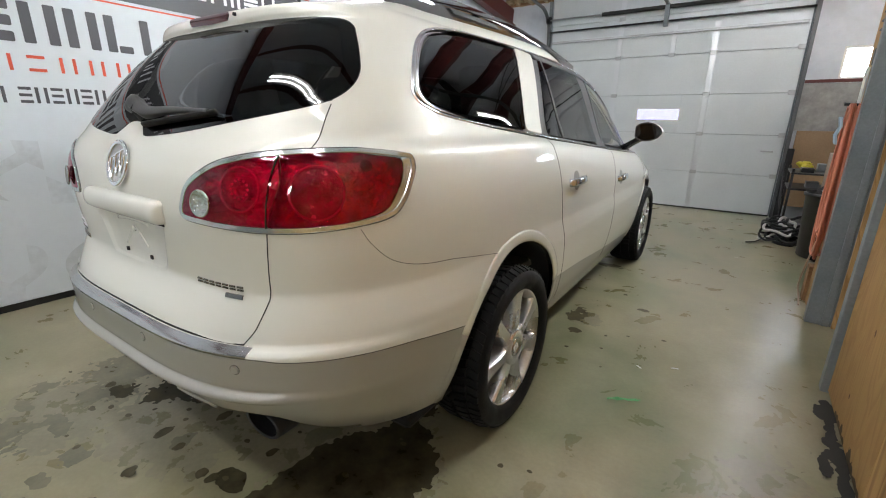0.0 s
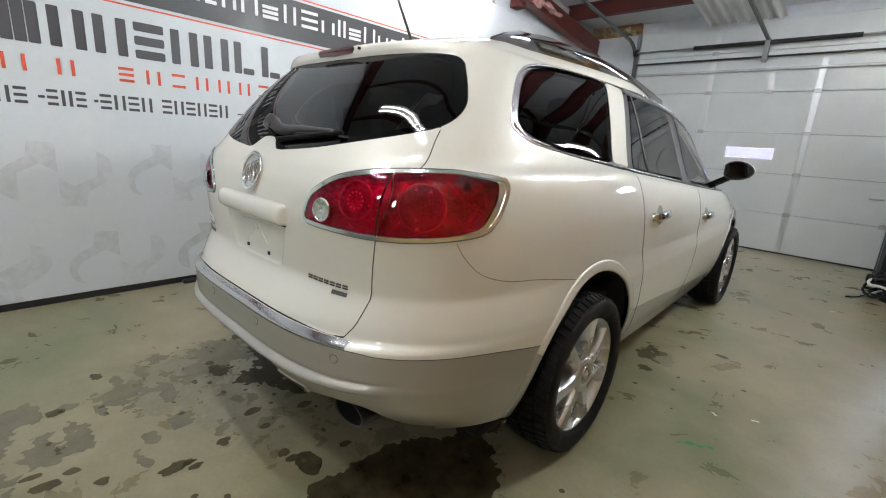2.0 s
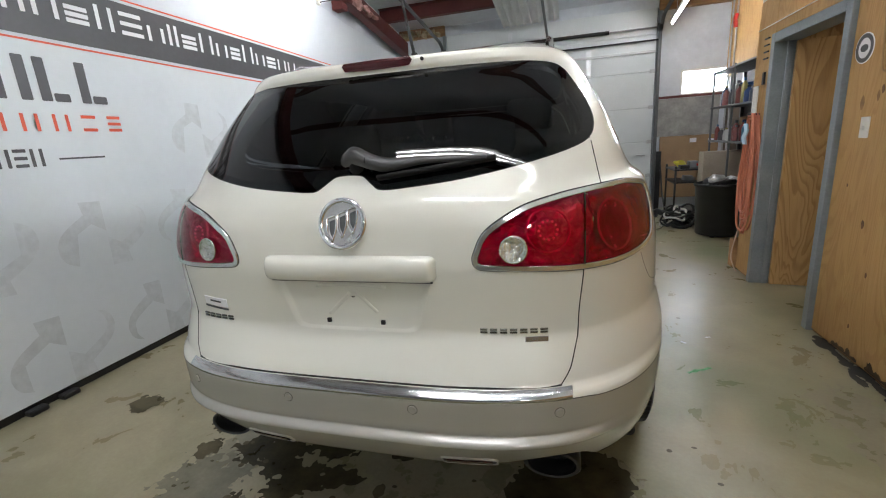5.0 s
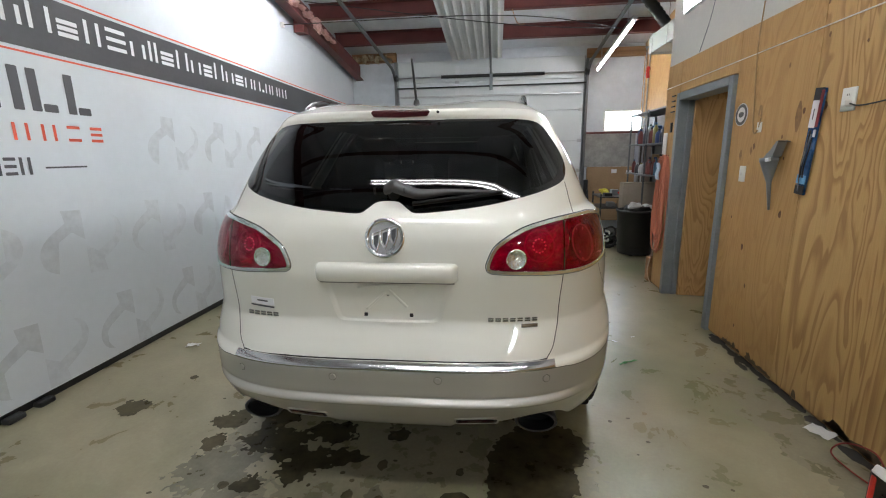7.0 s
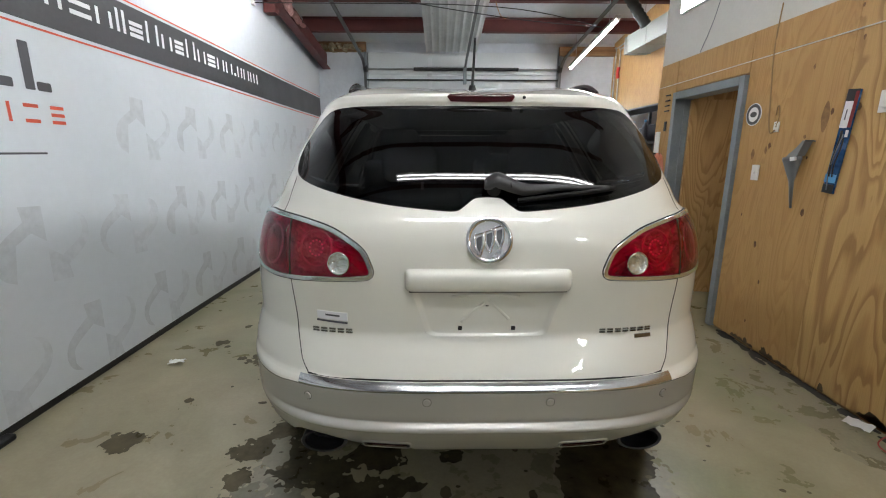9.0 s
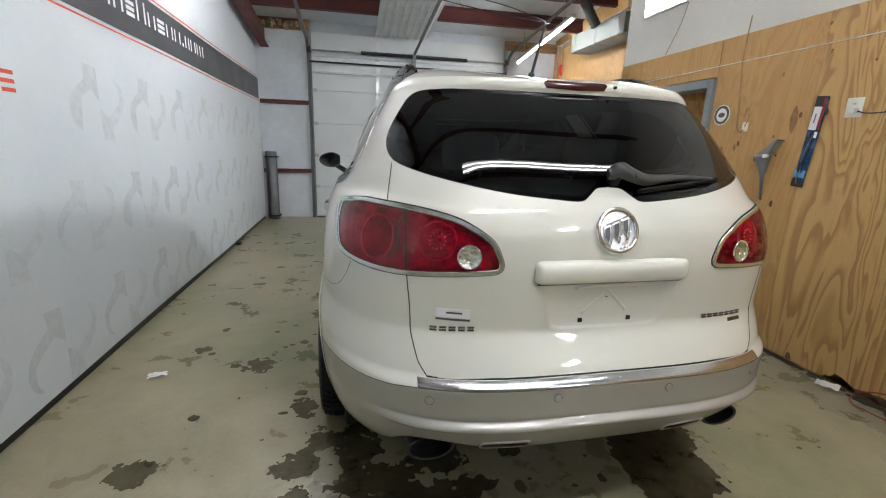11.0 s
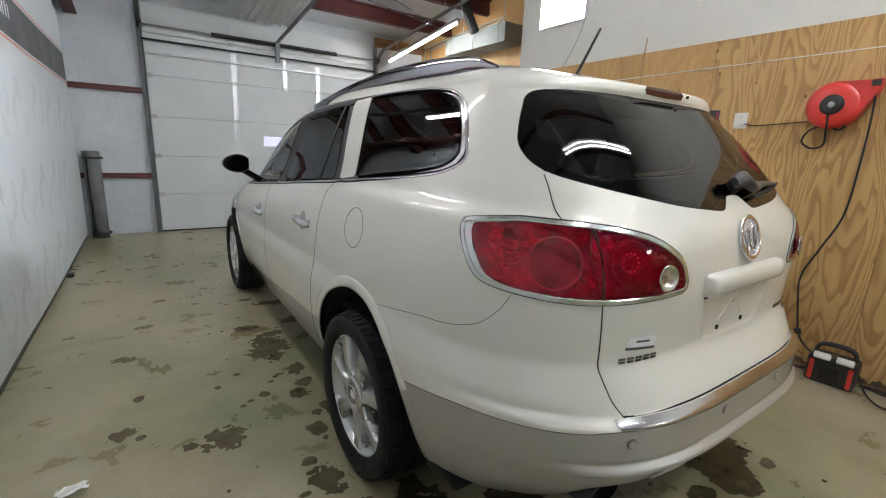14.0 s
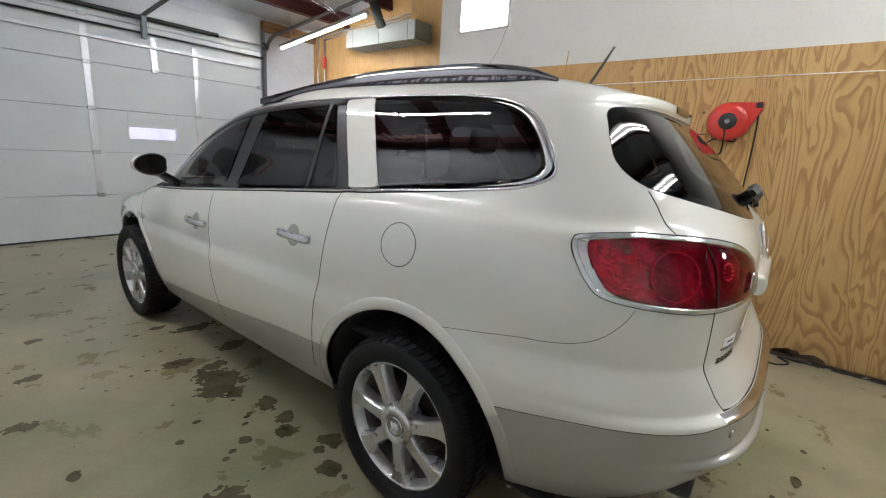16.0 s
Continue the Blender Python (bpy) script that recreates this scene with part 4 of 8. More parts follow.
# emblem: a ring with three slanted plain bars
p, n = skin(0, 1.201), sample(NORM, 0.0, 1.201)
X, Yv = np.array((1.0, 0, 0)), np.cross(n, (1.0, 0, 0))
Yv = Yv * (1 if Yv[2] > 0 else -1)
P = [p + n * .006 + (X * math.cos(a) + Yv * math.sin(a)) * .069 for a in np.linspace(0, 2 * math.pi, 49)[:-1]]
V, F = sweep(P, circle(.0080, 12, .0055), True, normals=[n] * 48)
emblem = obj("emblem", V, F, M_CHROME, car, "round chrome emblem ring with three plain bars")
bm = bmesh.new()
add_cyl(bm, p - n * .004, p + n * .003, .066, .066, 40)
part("disc", bm, M_DISC, emblem, "brushed silver backing")
for k in (-1, 0, 1):
    edge = [(-.0138, .027), (.0138, .036), (.0130, -.006), (.002, -.040), (-.0128, -.014)]
    line = [p + n * .0052 + X * (a * 1.08 + k * .033) + Yv * (b * 1.05 + k * .012) for a, b in edge]
    dense = [line[i] + (line[(i + 1) % 5] - line[i]) * t for i in range(5) for t in np.linspace(.06, .94, 6)]
    V, F = sweep(dense, circle(.0036, 8, .0045), True, normals=[n] * len(dense))
    obj("bar", V, F, M_CHROME, emblem, "raised chrome outline")
    dense = [p + n * .0032 + X * (a * .66 + k * .033) + Yv * (b * .72 + k * .012) for a, b in edge]
    bm = bmesh.new()
    bm.faces.new([bm.verts.new(q) for q in dense])
    part("bar_field", bm, M_DARKSTEEL, emblem, "grey field inside the outline")
# plate recess, handle bar above it
rec = whole(RECESS)
loop = even(rec)
c = loop.mean(0)
V, F = [], []
for s_, o_ in ((1.0, 0.0), (.985, -.05), (.93, -.75), (.90, -1.0), (.6, -1.0), (.3, -1.0), (.02, -1.0)):
    for q in loop:
        w = c + s_ * (q - c)
        V.append(skin(w[0], w[1], o_ * (.006 + .010 * min(1, max(0, (w[1] - .866) / .19)))))
n_l = len(loop)
for k in range(6):
    F += [(k * n_l + i, k * n_l + (i + 1) % n_l, (k + 1) * n_l + (i + 1) % n_l, (k + 1) * n_l + i) for i in range(n_l)]
obj("plate_panel", V, F, M_WHITE, car, "empty white licence plate recess")
for pts_ in (((-.12, 1.005), (-.04, 1.012), (.04, 1.012), (.11, 1.005)), ((.005, .995), (.045, .955), (.075, .925)), ((-.01, .985), (-.055, .945), (-.088, .915))):
    ribbon("plate_rib", np.array([at_x(x, z) for x, z in spline(pts_, 5)]), .010, .003, M_WHITE, car, "pressed rib in the plate recess", False, lambda h: -(.006 + .010 * min(1, max(0, (h - .866) / .19))) + .0005)
for sx in (-.091, .091):
    u, h = at_x(sx, .894)
    p_, n_ = skin(u, h, -.006), sample(NORM, u, h)
    bm = bmesh.new()
    add_box(bm, (-.007, -.004, -.007), (.007, .004, .007), .001, Matrix.Translation(p_))
    part("plate_fixing", bm, M_SEAM, car, "square black plate fixing")
bar_rows = []
for t in np.linspace(0, 1, 9):
    a = math.pi * t
    bar_rows.append((1.071 + .038 * -math.cos(a), .036 * math.sin(a) ** .6))
V, F = [], []
xs = np.concatenate([np.linspace(-.275, -.255, 5), np.linspace(-.23, .23, 30), np.linspace(.255, .275, 5)])
for x in xs:
    e = max(0.0, (abs(x) - .245) / .03)
    k = math.sqrt(max(0.0, 1 - e * e))
    for z, d in bar_rows:
        u, h = at_x(x, 1.071 + (z - 1.071) * (.72 + .28 * k))
        V.append(skin(u, h, d * (.1 + .9 * k) - .002))
nb = len(bar_rows)
F = [(i * nb + q, i * nb + q + 1, (i + 1) * nb + q + 1, (i + 1) * nb + q) for i in range(len(xs) - 1) for q in range(nb - 1)]
obj("tailgate_handle", V, F, M_WHITE, car, "pearl white handle bar above the plate mount")
bl = np.array([at_x(x, 1.0305) for x in np.linspace(-.262, .262, 30)])
ribbon("handle_shadow_gap", bl, .006, .003, M_SEAM, car, "dark gap under the handle bar", False, 0, False)
# badges as plain chrome bars, dealer plate as a plain white plate
def badge(name, x0, x1, z0, z1, count, label, gap=.24, rows_=2):
    w, hz = (x1 - x0) / count, (z1 - z0) / rows_
    bm = bmesh.new()
    for i in range(count):
        for r_ in range(rows_):
            xa, xb = x0 + i * w + w * gap / 2, x0 + (i + 1) * w - w * gap / 2
            za_, zb_ = z0 + r_ * hz + (.15 * hz if rows_ > 1 else 0), z0 + (r_ + 1) * hz - (.15 * hz if rows_ > 1 else 0)
            e_ = .0012
            quad = [skin(*at_x(x, z), .001) for x, z in ((xa, za_), (xb, za_), (xb, zb_), (xa, zb_))]
            out = [skin(*at_x(x, z), .0045) for x, z in ((xa + e_, za_ + e_), (xb - e_, za_ + e_), (xb - e_, zb_ - e_), (xa + e_, zb_ - e_))]
            vs = [bm.verts.new(q) for q in quad + out]
            bm.faces.new(vs[4:])
            for k in range(4):
                bm.faces.new((vs[k], vs[(k + 1) % 4], vs[4 + (k + 1) % 4], vs[4 + k]))
    return part(name, bm, M_LETTER, car, label)


badge("name_badge", .385, .580, .874, .892, 7, "row of small plain chrome bars")
badge("trim_badge", .515, .578, .852, .866, 1, "small plain chrome bar", 0, 1)
badge("maker_badge", -.603, -.455, .872, .892, 5, "row of small plain chrome bars")
lp = np.array([at_x(x, z) for x, z in ((-.58, .925), (-.474, .918), (-.474, .948), (-.58, .953))])
dp = patch("dealer_plate", lp, M_PRINTWHITE, car, "small white dealer plate with plain dark bars", .0025, 2, .003, step=.002)
lp = np.array([at_x(x, z) for x, z in ((-.55, .936), (-.50, .933), (-.50, .939), (-.55, .942))])
patch("print_bar", lp, M_PRINTGREY, dp, "", .0035, 2, .001, step=.002)
lp = np.array([at_x(x, z) for x, z in ((-.582, .915), (-.474, .908), (-.474, .914), (-.582, .921))])
patch("print_bar", lp, M_PRINTGREY, dp, "", .0035, 2, .003, step=.002)

# tail lamps
for s in (1, -1):
    L = lamp[s]
    tl = obj("tail_lamp", *(lambda q: q)(sweep([skin(u, h, .001) for u, h in inset(L, .008)], [(-.008, -.010), (-.008, .003), (-.0055, .0055), (.006, .0045), (.0085, .001), (.0085, -.03)], True, normals=[sample(NORM, u, h) for u, h in inset(L, .008)])), M_LAMPRIM, car, "red tail lamp in a bright chrome bezel")
    tl.data.set_sharp_from_angle(angle=radians(28))
    ribbon("lamp_seal", L, .005, .0012, M_SEAM, tl, "thin dark seal round the lamp", True, 0, False)
    edge_u = abs(at_x(s * .80, 1.16)[0])
    base_loop = even(inset(L, .013), .008)

    def short(q):
        over = max(0.0, abs(q[0]) - edge_u)
        return (math.copysign(abs(q[0]) - .13 * over, q[0]), q[1] + .006 * min(1.0, over / 8) * (1 if q[1] < 1.16 else -.4))
    inner_loop = np.array([short(q) for q in base_loop])
    V = [skin(q[0], q[1], .003) for q in base_loop] + [skin(q[0], q[1], .0055) for q in inner_loop]
    n_b = len(base_loop)
    F = [(i, (i + 1) % n_b, n_b + (i + 1) % n_b, n_b + i) for i in range(n_b) if abs(base_loop[i][0]) > edge_u + .5 and abs(base_loop[(i + 1) % n_b][0]) > edge_u + .5]
    used_ = sorted({k for f in F for k in f})
    remap = {k: i for i, k in enumerate(used_)}
    obj("bezel_wedge", [V[k] for k in used_], [tuple(remap[k] for k in f) for f in F], M_LAMPRIM, tl, "broad chrome wedge at the outer end")
    cut = at_x(s * .672, 1.16)[0]
    for nm, less in (("inner_lens", True), ("outer_lens", False)):
        rel = np.array([(u - at_x(s * .672, h)[0], h) for u, h in even(inner_loop, .006)])
        rel = clip_u(rel, -s * .05 if less else s * .05, less if s == 1 else not less)
        lp = np.array([(u + at_x(s * .672, h)[0], h) for u, h in rel])
        patch(nm, lp, M_LENS, tl, "clear red lens", .004, 8, .006, .006)
        bowl = patch("reflector_bowl", lp, M_REDHOUSE if less else M_DEEPRED, tl, "faceted reflector behind the lens", -.030, 9, -.03, step=.016 if less else .022)
        rq = random.Random(3 if less else 8)
        for v in bowl.data.vertices:
            v.co += Vector([rq.uniform(-1, 1) * (.0060 if less else .0050) for _ in range(3)])
        bowl.data.shade_flat()
    ribbon("lens_gap", np.array([at_x(s * .672, z) for z in np.linspace(1.057, 1.266, 12)]), .0036, .0012, M_SEAM, tl, "dark gap between the lenses", False, .0045, False)

    def ring(x, z, r, off, name, material, wd=.004, filled=False, lab="", dish=.018):
        u, h = at_x(s * x, z)
        p, n = skin(u, h, off), sample(NORM, u, h)
        a1 = np.cross(n, (0, 0, 1.0))
        a1 /= np.linalg.norm(a1)
        a2 = np.cross(a1, n)
        if filled:
            V, F = [], []
            for q in (1.0, .85, .6, .3, .02):
                V += [p + (a1 * math.cos(t) + a2 * math.sin(t)) * r * q - n * dish * (1 - q * q) for t in np.linspace(0, 2 * math.pi, 33)[:-1]]
            F = [(k * 32 + i, k * 32 + (i + 1) % 32, (k + 1) * 32 + (i + 1) % 32, (k + 1) * 32 + i) for k in range(4) for i in range(32)]
        else:
            P = [p + (a1 * math.cos(t) + a2 * math.sin(t)) * r for t in np.linspace(0, 2 * math.pi, 41)[:-1]]
            V, F = sweep(P, circle(wd, 8), True, normals=[n] * 40)
        return obj(name, V, F, material, tl, lab)
    ring(.585, 1.168, .060, -.020, "reflector_ring", M_RINGDARK)
    ring(.585, 1.168, .036, -.018, "bulb_bowl", M_REDHOUSE, filled=True)
    ring(.766, 1.160, .072, -.010, "reflector_ring", M_RINGDARK, .0035)
    ring(.766, 1.160, .070, -.012, "bulb_bowl", M_REDBOWL, filled=True, lab="smoky bulb bowl", dish=.010)
    ring(.825, 1.226, .017, -.008, "socket_hole", M_SOCKET, filled=True, lab="small dark round hole")
    # prism beads painted white, standing in for their sparkle
    for name_, cx_, cz_, rr_, nn_, off_ in (("prism_ring", .585, 1.168, .026, 12, -.020),):
        u, h = at_x(s * cx_, cz_)
        p, n = skin(u, h, off_), sample(NORM, u, h)
        a1 = np.cross(n, (0, 0, 1.0))
        a1 /= np.linalg.norm(a1)
        a2 = np.cross(a1, n)
        bm = bmesh.new()
        for k_ in range(nn_):
            t_ = 2 * math.pi * k_ / nn_
            q_ = p + (a1 * math.cos(t_) + a2 * math.sin(t_)) * rr_
            bmesh.ops.create_icosphere(bm, subdivisions=1, radius=.0042, matrix=Matrix.Translation(q_))
        part(name_, bm, M_PRINTWHITE, tl, "ring of small prisms behind the lens, whitened for sparkle")
    ring(.488, 1.124, .034, .018, "reverse_lamp", M_FACET, filled=True, dish=.006, lab="clear faceted reverse lamp")
    ring(.488, 1.124, .035, .016, "lamp_ring", M_CHROME_DULL, .003)

# high brake lamp
lp = np.array([at_x(x, z) for x, z in ((-.122, 1.696), (-.13, 1.688), (-.118, 1.671), (0, 1.668), (.118, 1.671), (.13, 1.688), (.122, 1.696), (0, 1.6985))])
patch("brake_lamp", lp, M_REDDARK, car, "dark red high brake lamp in the roof spoiler", .004, 3, .01, step=.005)
u, h = at_x(.165, 1.686)
p = skin(u, h)
cyl("washer_nozzle", p, p + np.array((0, -.008, .0)), .006, M_SEAM, car, "small black washer nozzle", n=10)

# rear wiper
def on_tail(x, z, off):
    return skin(*at_x(x, z), off)


V, F = [], []
arm = pchip([(-.012, 1.358), (.03, 1.364), (.075, 1.352), (.12, 1.344), (.25, 1.355), (.41, 1.3535)])
arm_h = pchip([(-.012, .012), (.0, .017), (.04, .0185), (.08, .0165), (.12, .015), (.25, .008), (.41, .005)])
arm_o = pchip([(-.012, .034), (.03, .048), (.08, .040), (.14, .030), (.25, .023), (.41, .020)])
arm_t = pchip([(-.012, .010), (.03, .018), (.08, .015), (.25, .007), (.41, .005)])
xs = np.concatenate([np.linspace(-.012, .12, 16), np.linspace(.13, .41, 18)])
for x in xs:
    zc, hh, o, th = float(arm(x)), float(arm_h(x)), float(arm_o(x)), float(arm_t(x))
    for dz, do in ((-1, -1), (-1, .3), (-.75, .85), (0, 1), (.75, .85), (1, .3), (1, -1)):
        V.append(on_tail(x, zc + dz * hh, o + do * th))
F = [(i * 7 + q, i * 7 + q + 1, (i + 1) * 7 + q + 1, (i + 1) * 7 + q) for i in range(len(xs) - 1) for q in range(6)] + [tuple(range(7)), tuple((len(xs) - 1) * 7 + q for q in range(7))[::-1]]
wiper = obj("rear_wiper", V, F, M_WIPER, car, "dark grey rear wiper arm parked low on the glass")
bm = bmesh.new()
add_cyl(bm, on_tail(.022, 1.352, -.01), on_tail(.022, 1.362, .040), .024, .020, 20)
part("pivot_cap", bm, M_LINER, wiper, "black pivot cap")
ribbon("cap_joint", np.array([at_x(x, z) for x, z in ((.052, 1.374), (.058, 1.362), (.070, 1.356), (.072, 1.338))]), .003, .003, M_LINER, wiper, "joint of the arm cover", False, lambda h: .054, False)
blade = [on_tail(x, z, .014) for x, z in ((.10, 1.317), (.20, 1.328), (.32, 1.341), (.435, 1.355))]
V, F = sweep(spline(blade, 6), [(-.006, -.010), (-.007, .004), (-.003, .010), (.003, .010), (.007, .004), (.006, -.010)], False, up=(0, -1, .6))
obj("wiper_blade", V, F, M_RUBBER, wiper, "thin rubber wiper blade")

# fuel flap, door handles, mirrors, rails, aerial
fl = np.array([at_y(1.138 + .088 * math.cos(a), 1.113 + .082 * math.sin(a), -1) for a in np.linspace(0, 2 * math.pi, 49)[:-1]])
ribbon("fuel_flap", fl, .0028, .0008, M_SEAM, car, "outline of the round fuel flap", True, 0, False)
for s in (1, -1):
    for yh, zh in ((1.785, 1.040), (2.82, .956)):
        u, h = at_y(yh, zh, s)
        n_ = sample(NORM, u, h)
        pts = [skin(*at_y(yh + d, zh, s), o) for d, o in ((-.115, .004), (-.105, .024), (-.06, .034), (.0, .036), (.07, .032), (.115, .022))]
        V, F = sweep(spline(pts, 5), [(-.018, -.005), (-.021, .002), (-.013, .009), (.013, .009), (.021, .002), (.018, -.005)], False, normals=[n_] * (5 * 5 + 1))
        hd = obj("door_handle", V, F, M_CHROME, car, "chrome pull door handle")
        cup = np.array([at_y(yh + .025 + .050 * math.cos(a), zh + .052 * math.sin(a), s) for a in np.linspace(0, 2 * math.pi, 25)[:-1]])
        patch("handle_cup", cup, M_SILVER, hd, "shallow cup behind the handle", .0015, 3, .002)
        cyl("end_cap", skin(u, h, -.002) + np.array((0, .108, 0)), skin(u, h, .026) + np.array((0, .100, 0)), .017, M_CHROME_DULL, hd, n=16)
    # door mirror
    mx, my = 1.018, 3.37
    bm = bmesh.new()
    r = bmesh.ops.create_uvsphere(bm, u_segments=28, v_segments=16, radius=1)
    for v in bm.verts:
        x, y, z = v.co
        y = max(y, -.35)
        v.co = (s * (mx + .108 * (x if x > 0 else max(x, -.86))), my + .11 * y - .012 * x, 1.266 + .074 * z * (1 - .12 * x))
    mir = part("door_mirror", bm, M_WHITE, car, "pearl white door mirror housing", True)
    V = [(s * mx, my - .043, 1.266)] + [(s * (mx + .099 * max(math.cos(a), -.88)), my - .0425 - .012 * math.cos(a), 1.266 + .065 * math.sin(a) * (1 - .12 * math.cos(a))) for a in np.linspace(0, 2 * math.pi, 37)[:-1]]
    obj("mirror_glass", V, [(0, i + 1, (i + 1) % 36 + 1) for i in range(36)], mat("mirror_silver", (0.16, 0.165, 0.17), .02, 1.0) if s == 1 else bpy.data.materials["mirror_silver"], mir, "dark mirror glass")
    rim = [(s * (mx + .103 * max(math.cos(a), -.88)), my - .041 - .012 * math.cos(a), 1.266 + .069 * math.sin(a) * (1 - .12 * math.cos(a))) for a in np.linspace(0, 2 * math.pi, 37)[:-1]]
    V, F = sweep(rim, circle(.004, 8), True, up=(0, -1, 0))
    obj("mirror_rim", V, F, M_BLACK, mir, "black rim round the mirror glass")
    bm = bmesh.new()
    add_box(bm, (-.09, -.05, -.025), (.09, .06, .025), .015, pose(s * (mx - .115), my + .05, 1.175, 0, s * -32, 0))
    part("mirror_foot", bm, M_GLOSSBLACK, mir, "black mirror foot")
    # roof rail: a low tapered fin of dark polished metal, rising to the rear
    crest = pchip([(.745, 1.752), (.85, 1.790), (1.007, 1.816), (1.25, 1.828), (1.50, 1.829), (1.75, 1.822), (2.0, 1.804), (2.40, 1.766), (2.76, 1.726)])
    V, F = [], []
    ys = np.linspace(.745, 2.76, 48)
    for i, y in enumerate(ys):
        x = s * (.560 + .012 * math.sin(math.pi * (y - .745) / 2.0))
        zr, zt = roof_z(x, y) - .012, float(crest(y))
        zt = max(zt, zr + .014)
        w = .019 * min(1.0, .35 + 3.0 * min(y - .745, 2.76 - y))
        hh = zt - zr
        V += [(x + dx * w, y, zr + hz * hh) for dx, hz in ((-1, 0), (-.92, .55), (-.62, .90), (0, 1.0), (.62, .90), (.92, .55), (1, 0))]
    F = [(i * 7 + q, i * 7 + q + 1, (i + 1) * 7 + q + 1, (i + 1) * 7 + q) for i in range(47) for q in range(6)]
    obj("roof_rail", V, F, M_RAIL, car, "polished metal roof rail, low and tapered")
bm = bmesh.new()
za = roof_z(0, .86)
add_cyl(bm, (0, .87, za - .01), (0, .86, za + .022), .022, .013, 16)
ant = part("aerial", bm, M_BLACK, car, "short black roof aerial")
cyl("mast", (0, .86, za + .015), (0, .748, 1.972), .0075, M_BLACK, ant, r1=.005, n=10)

# nose of the car, plain and seldom seen: headlamps and grille
for s in (1, -1):
    lp = smooth_loop([(s * u, h) for u, h in ((UR + US + 14, .80), (UR + US + 4, .90), (UR + US + 6, .99), (UR + US + 18, .96), (UR + US + 24, .86))], 5)
    patch("headlamp", lp, M_LENS_CLEAR, car, "clear headlamp", .004, 4, .02)
# wheels
WHEEL_Y, WHEEL_Z = 1.092, .371


def tread_blocks(parent):
    bm = bmesh.new()
    rnd_ = random.Random(4)
    for i in range(60):
        a0 = 2 * math.pi * i / 60
        for k, (xa, xb) in enumerate(((-.116, -.074), (-.067, -.010), (.010, .067), (.074, .116))):
            a = a0 + (.052 if k % 2 else 0) + rnd_.uniform(-.006, .006)
            w = 2 * math.pi / 60 * .37
            lean = .035 if k in (1, 3) else -.035
            vs = []
            for top_ in (0, 1):
                for aa, xx in ((a - w, xa), (a + w, xa), (a + w + lean, xb), (a - w + lean, xb)):
                    edge = (k == 0 and xx == xa) or (k == 3 and xx == xb)
                    r2 = (.3725 if k in (1, 2) else .370) - (.010 if edge else 0) if top_ else (.338 if edge else .350)
                    vs.append(bm.verts.new((xx * (1.03 if edge and not top_ else 1), r2 * math.cos(aa), r2 * math.sin(aa))))
            for f in ((4, 5, 6, 7), (0, 1, 5, 4), (1, 2, 6, 5), (2, 3, 7, 6), (3, 0, 4, 7)):
                bm.faces.new([vs[q] for q in f])
    ob = part("tread", bm, M_RUBBER, parent, "winter tread blocks")
    ob["kind"] = "stuff"


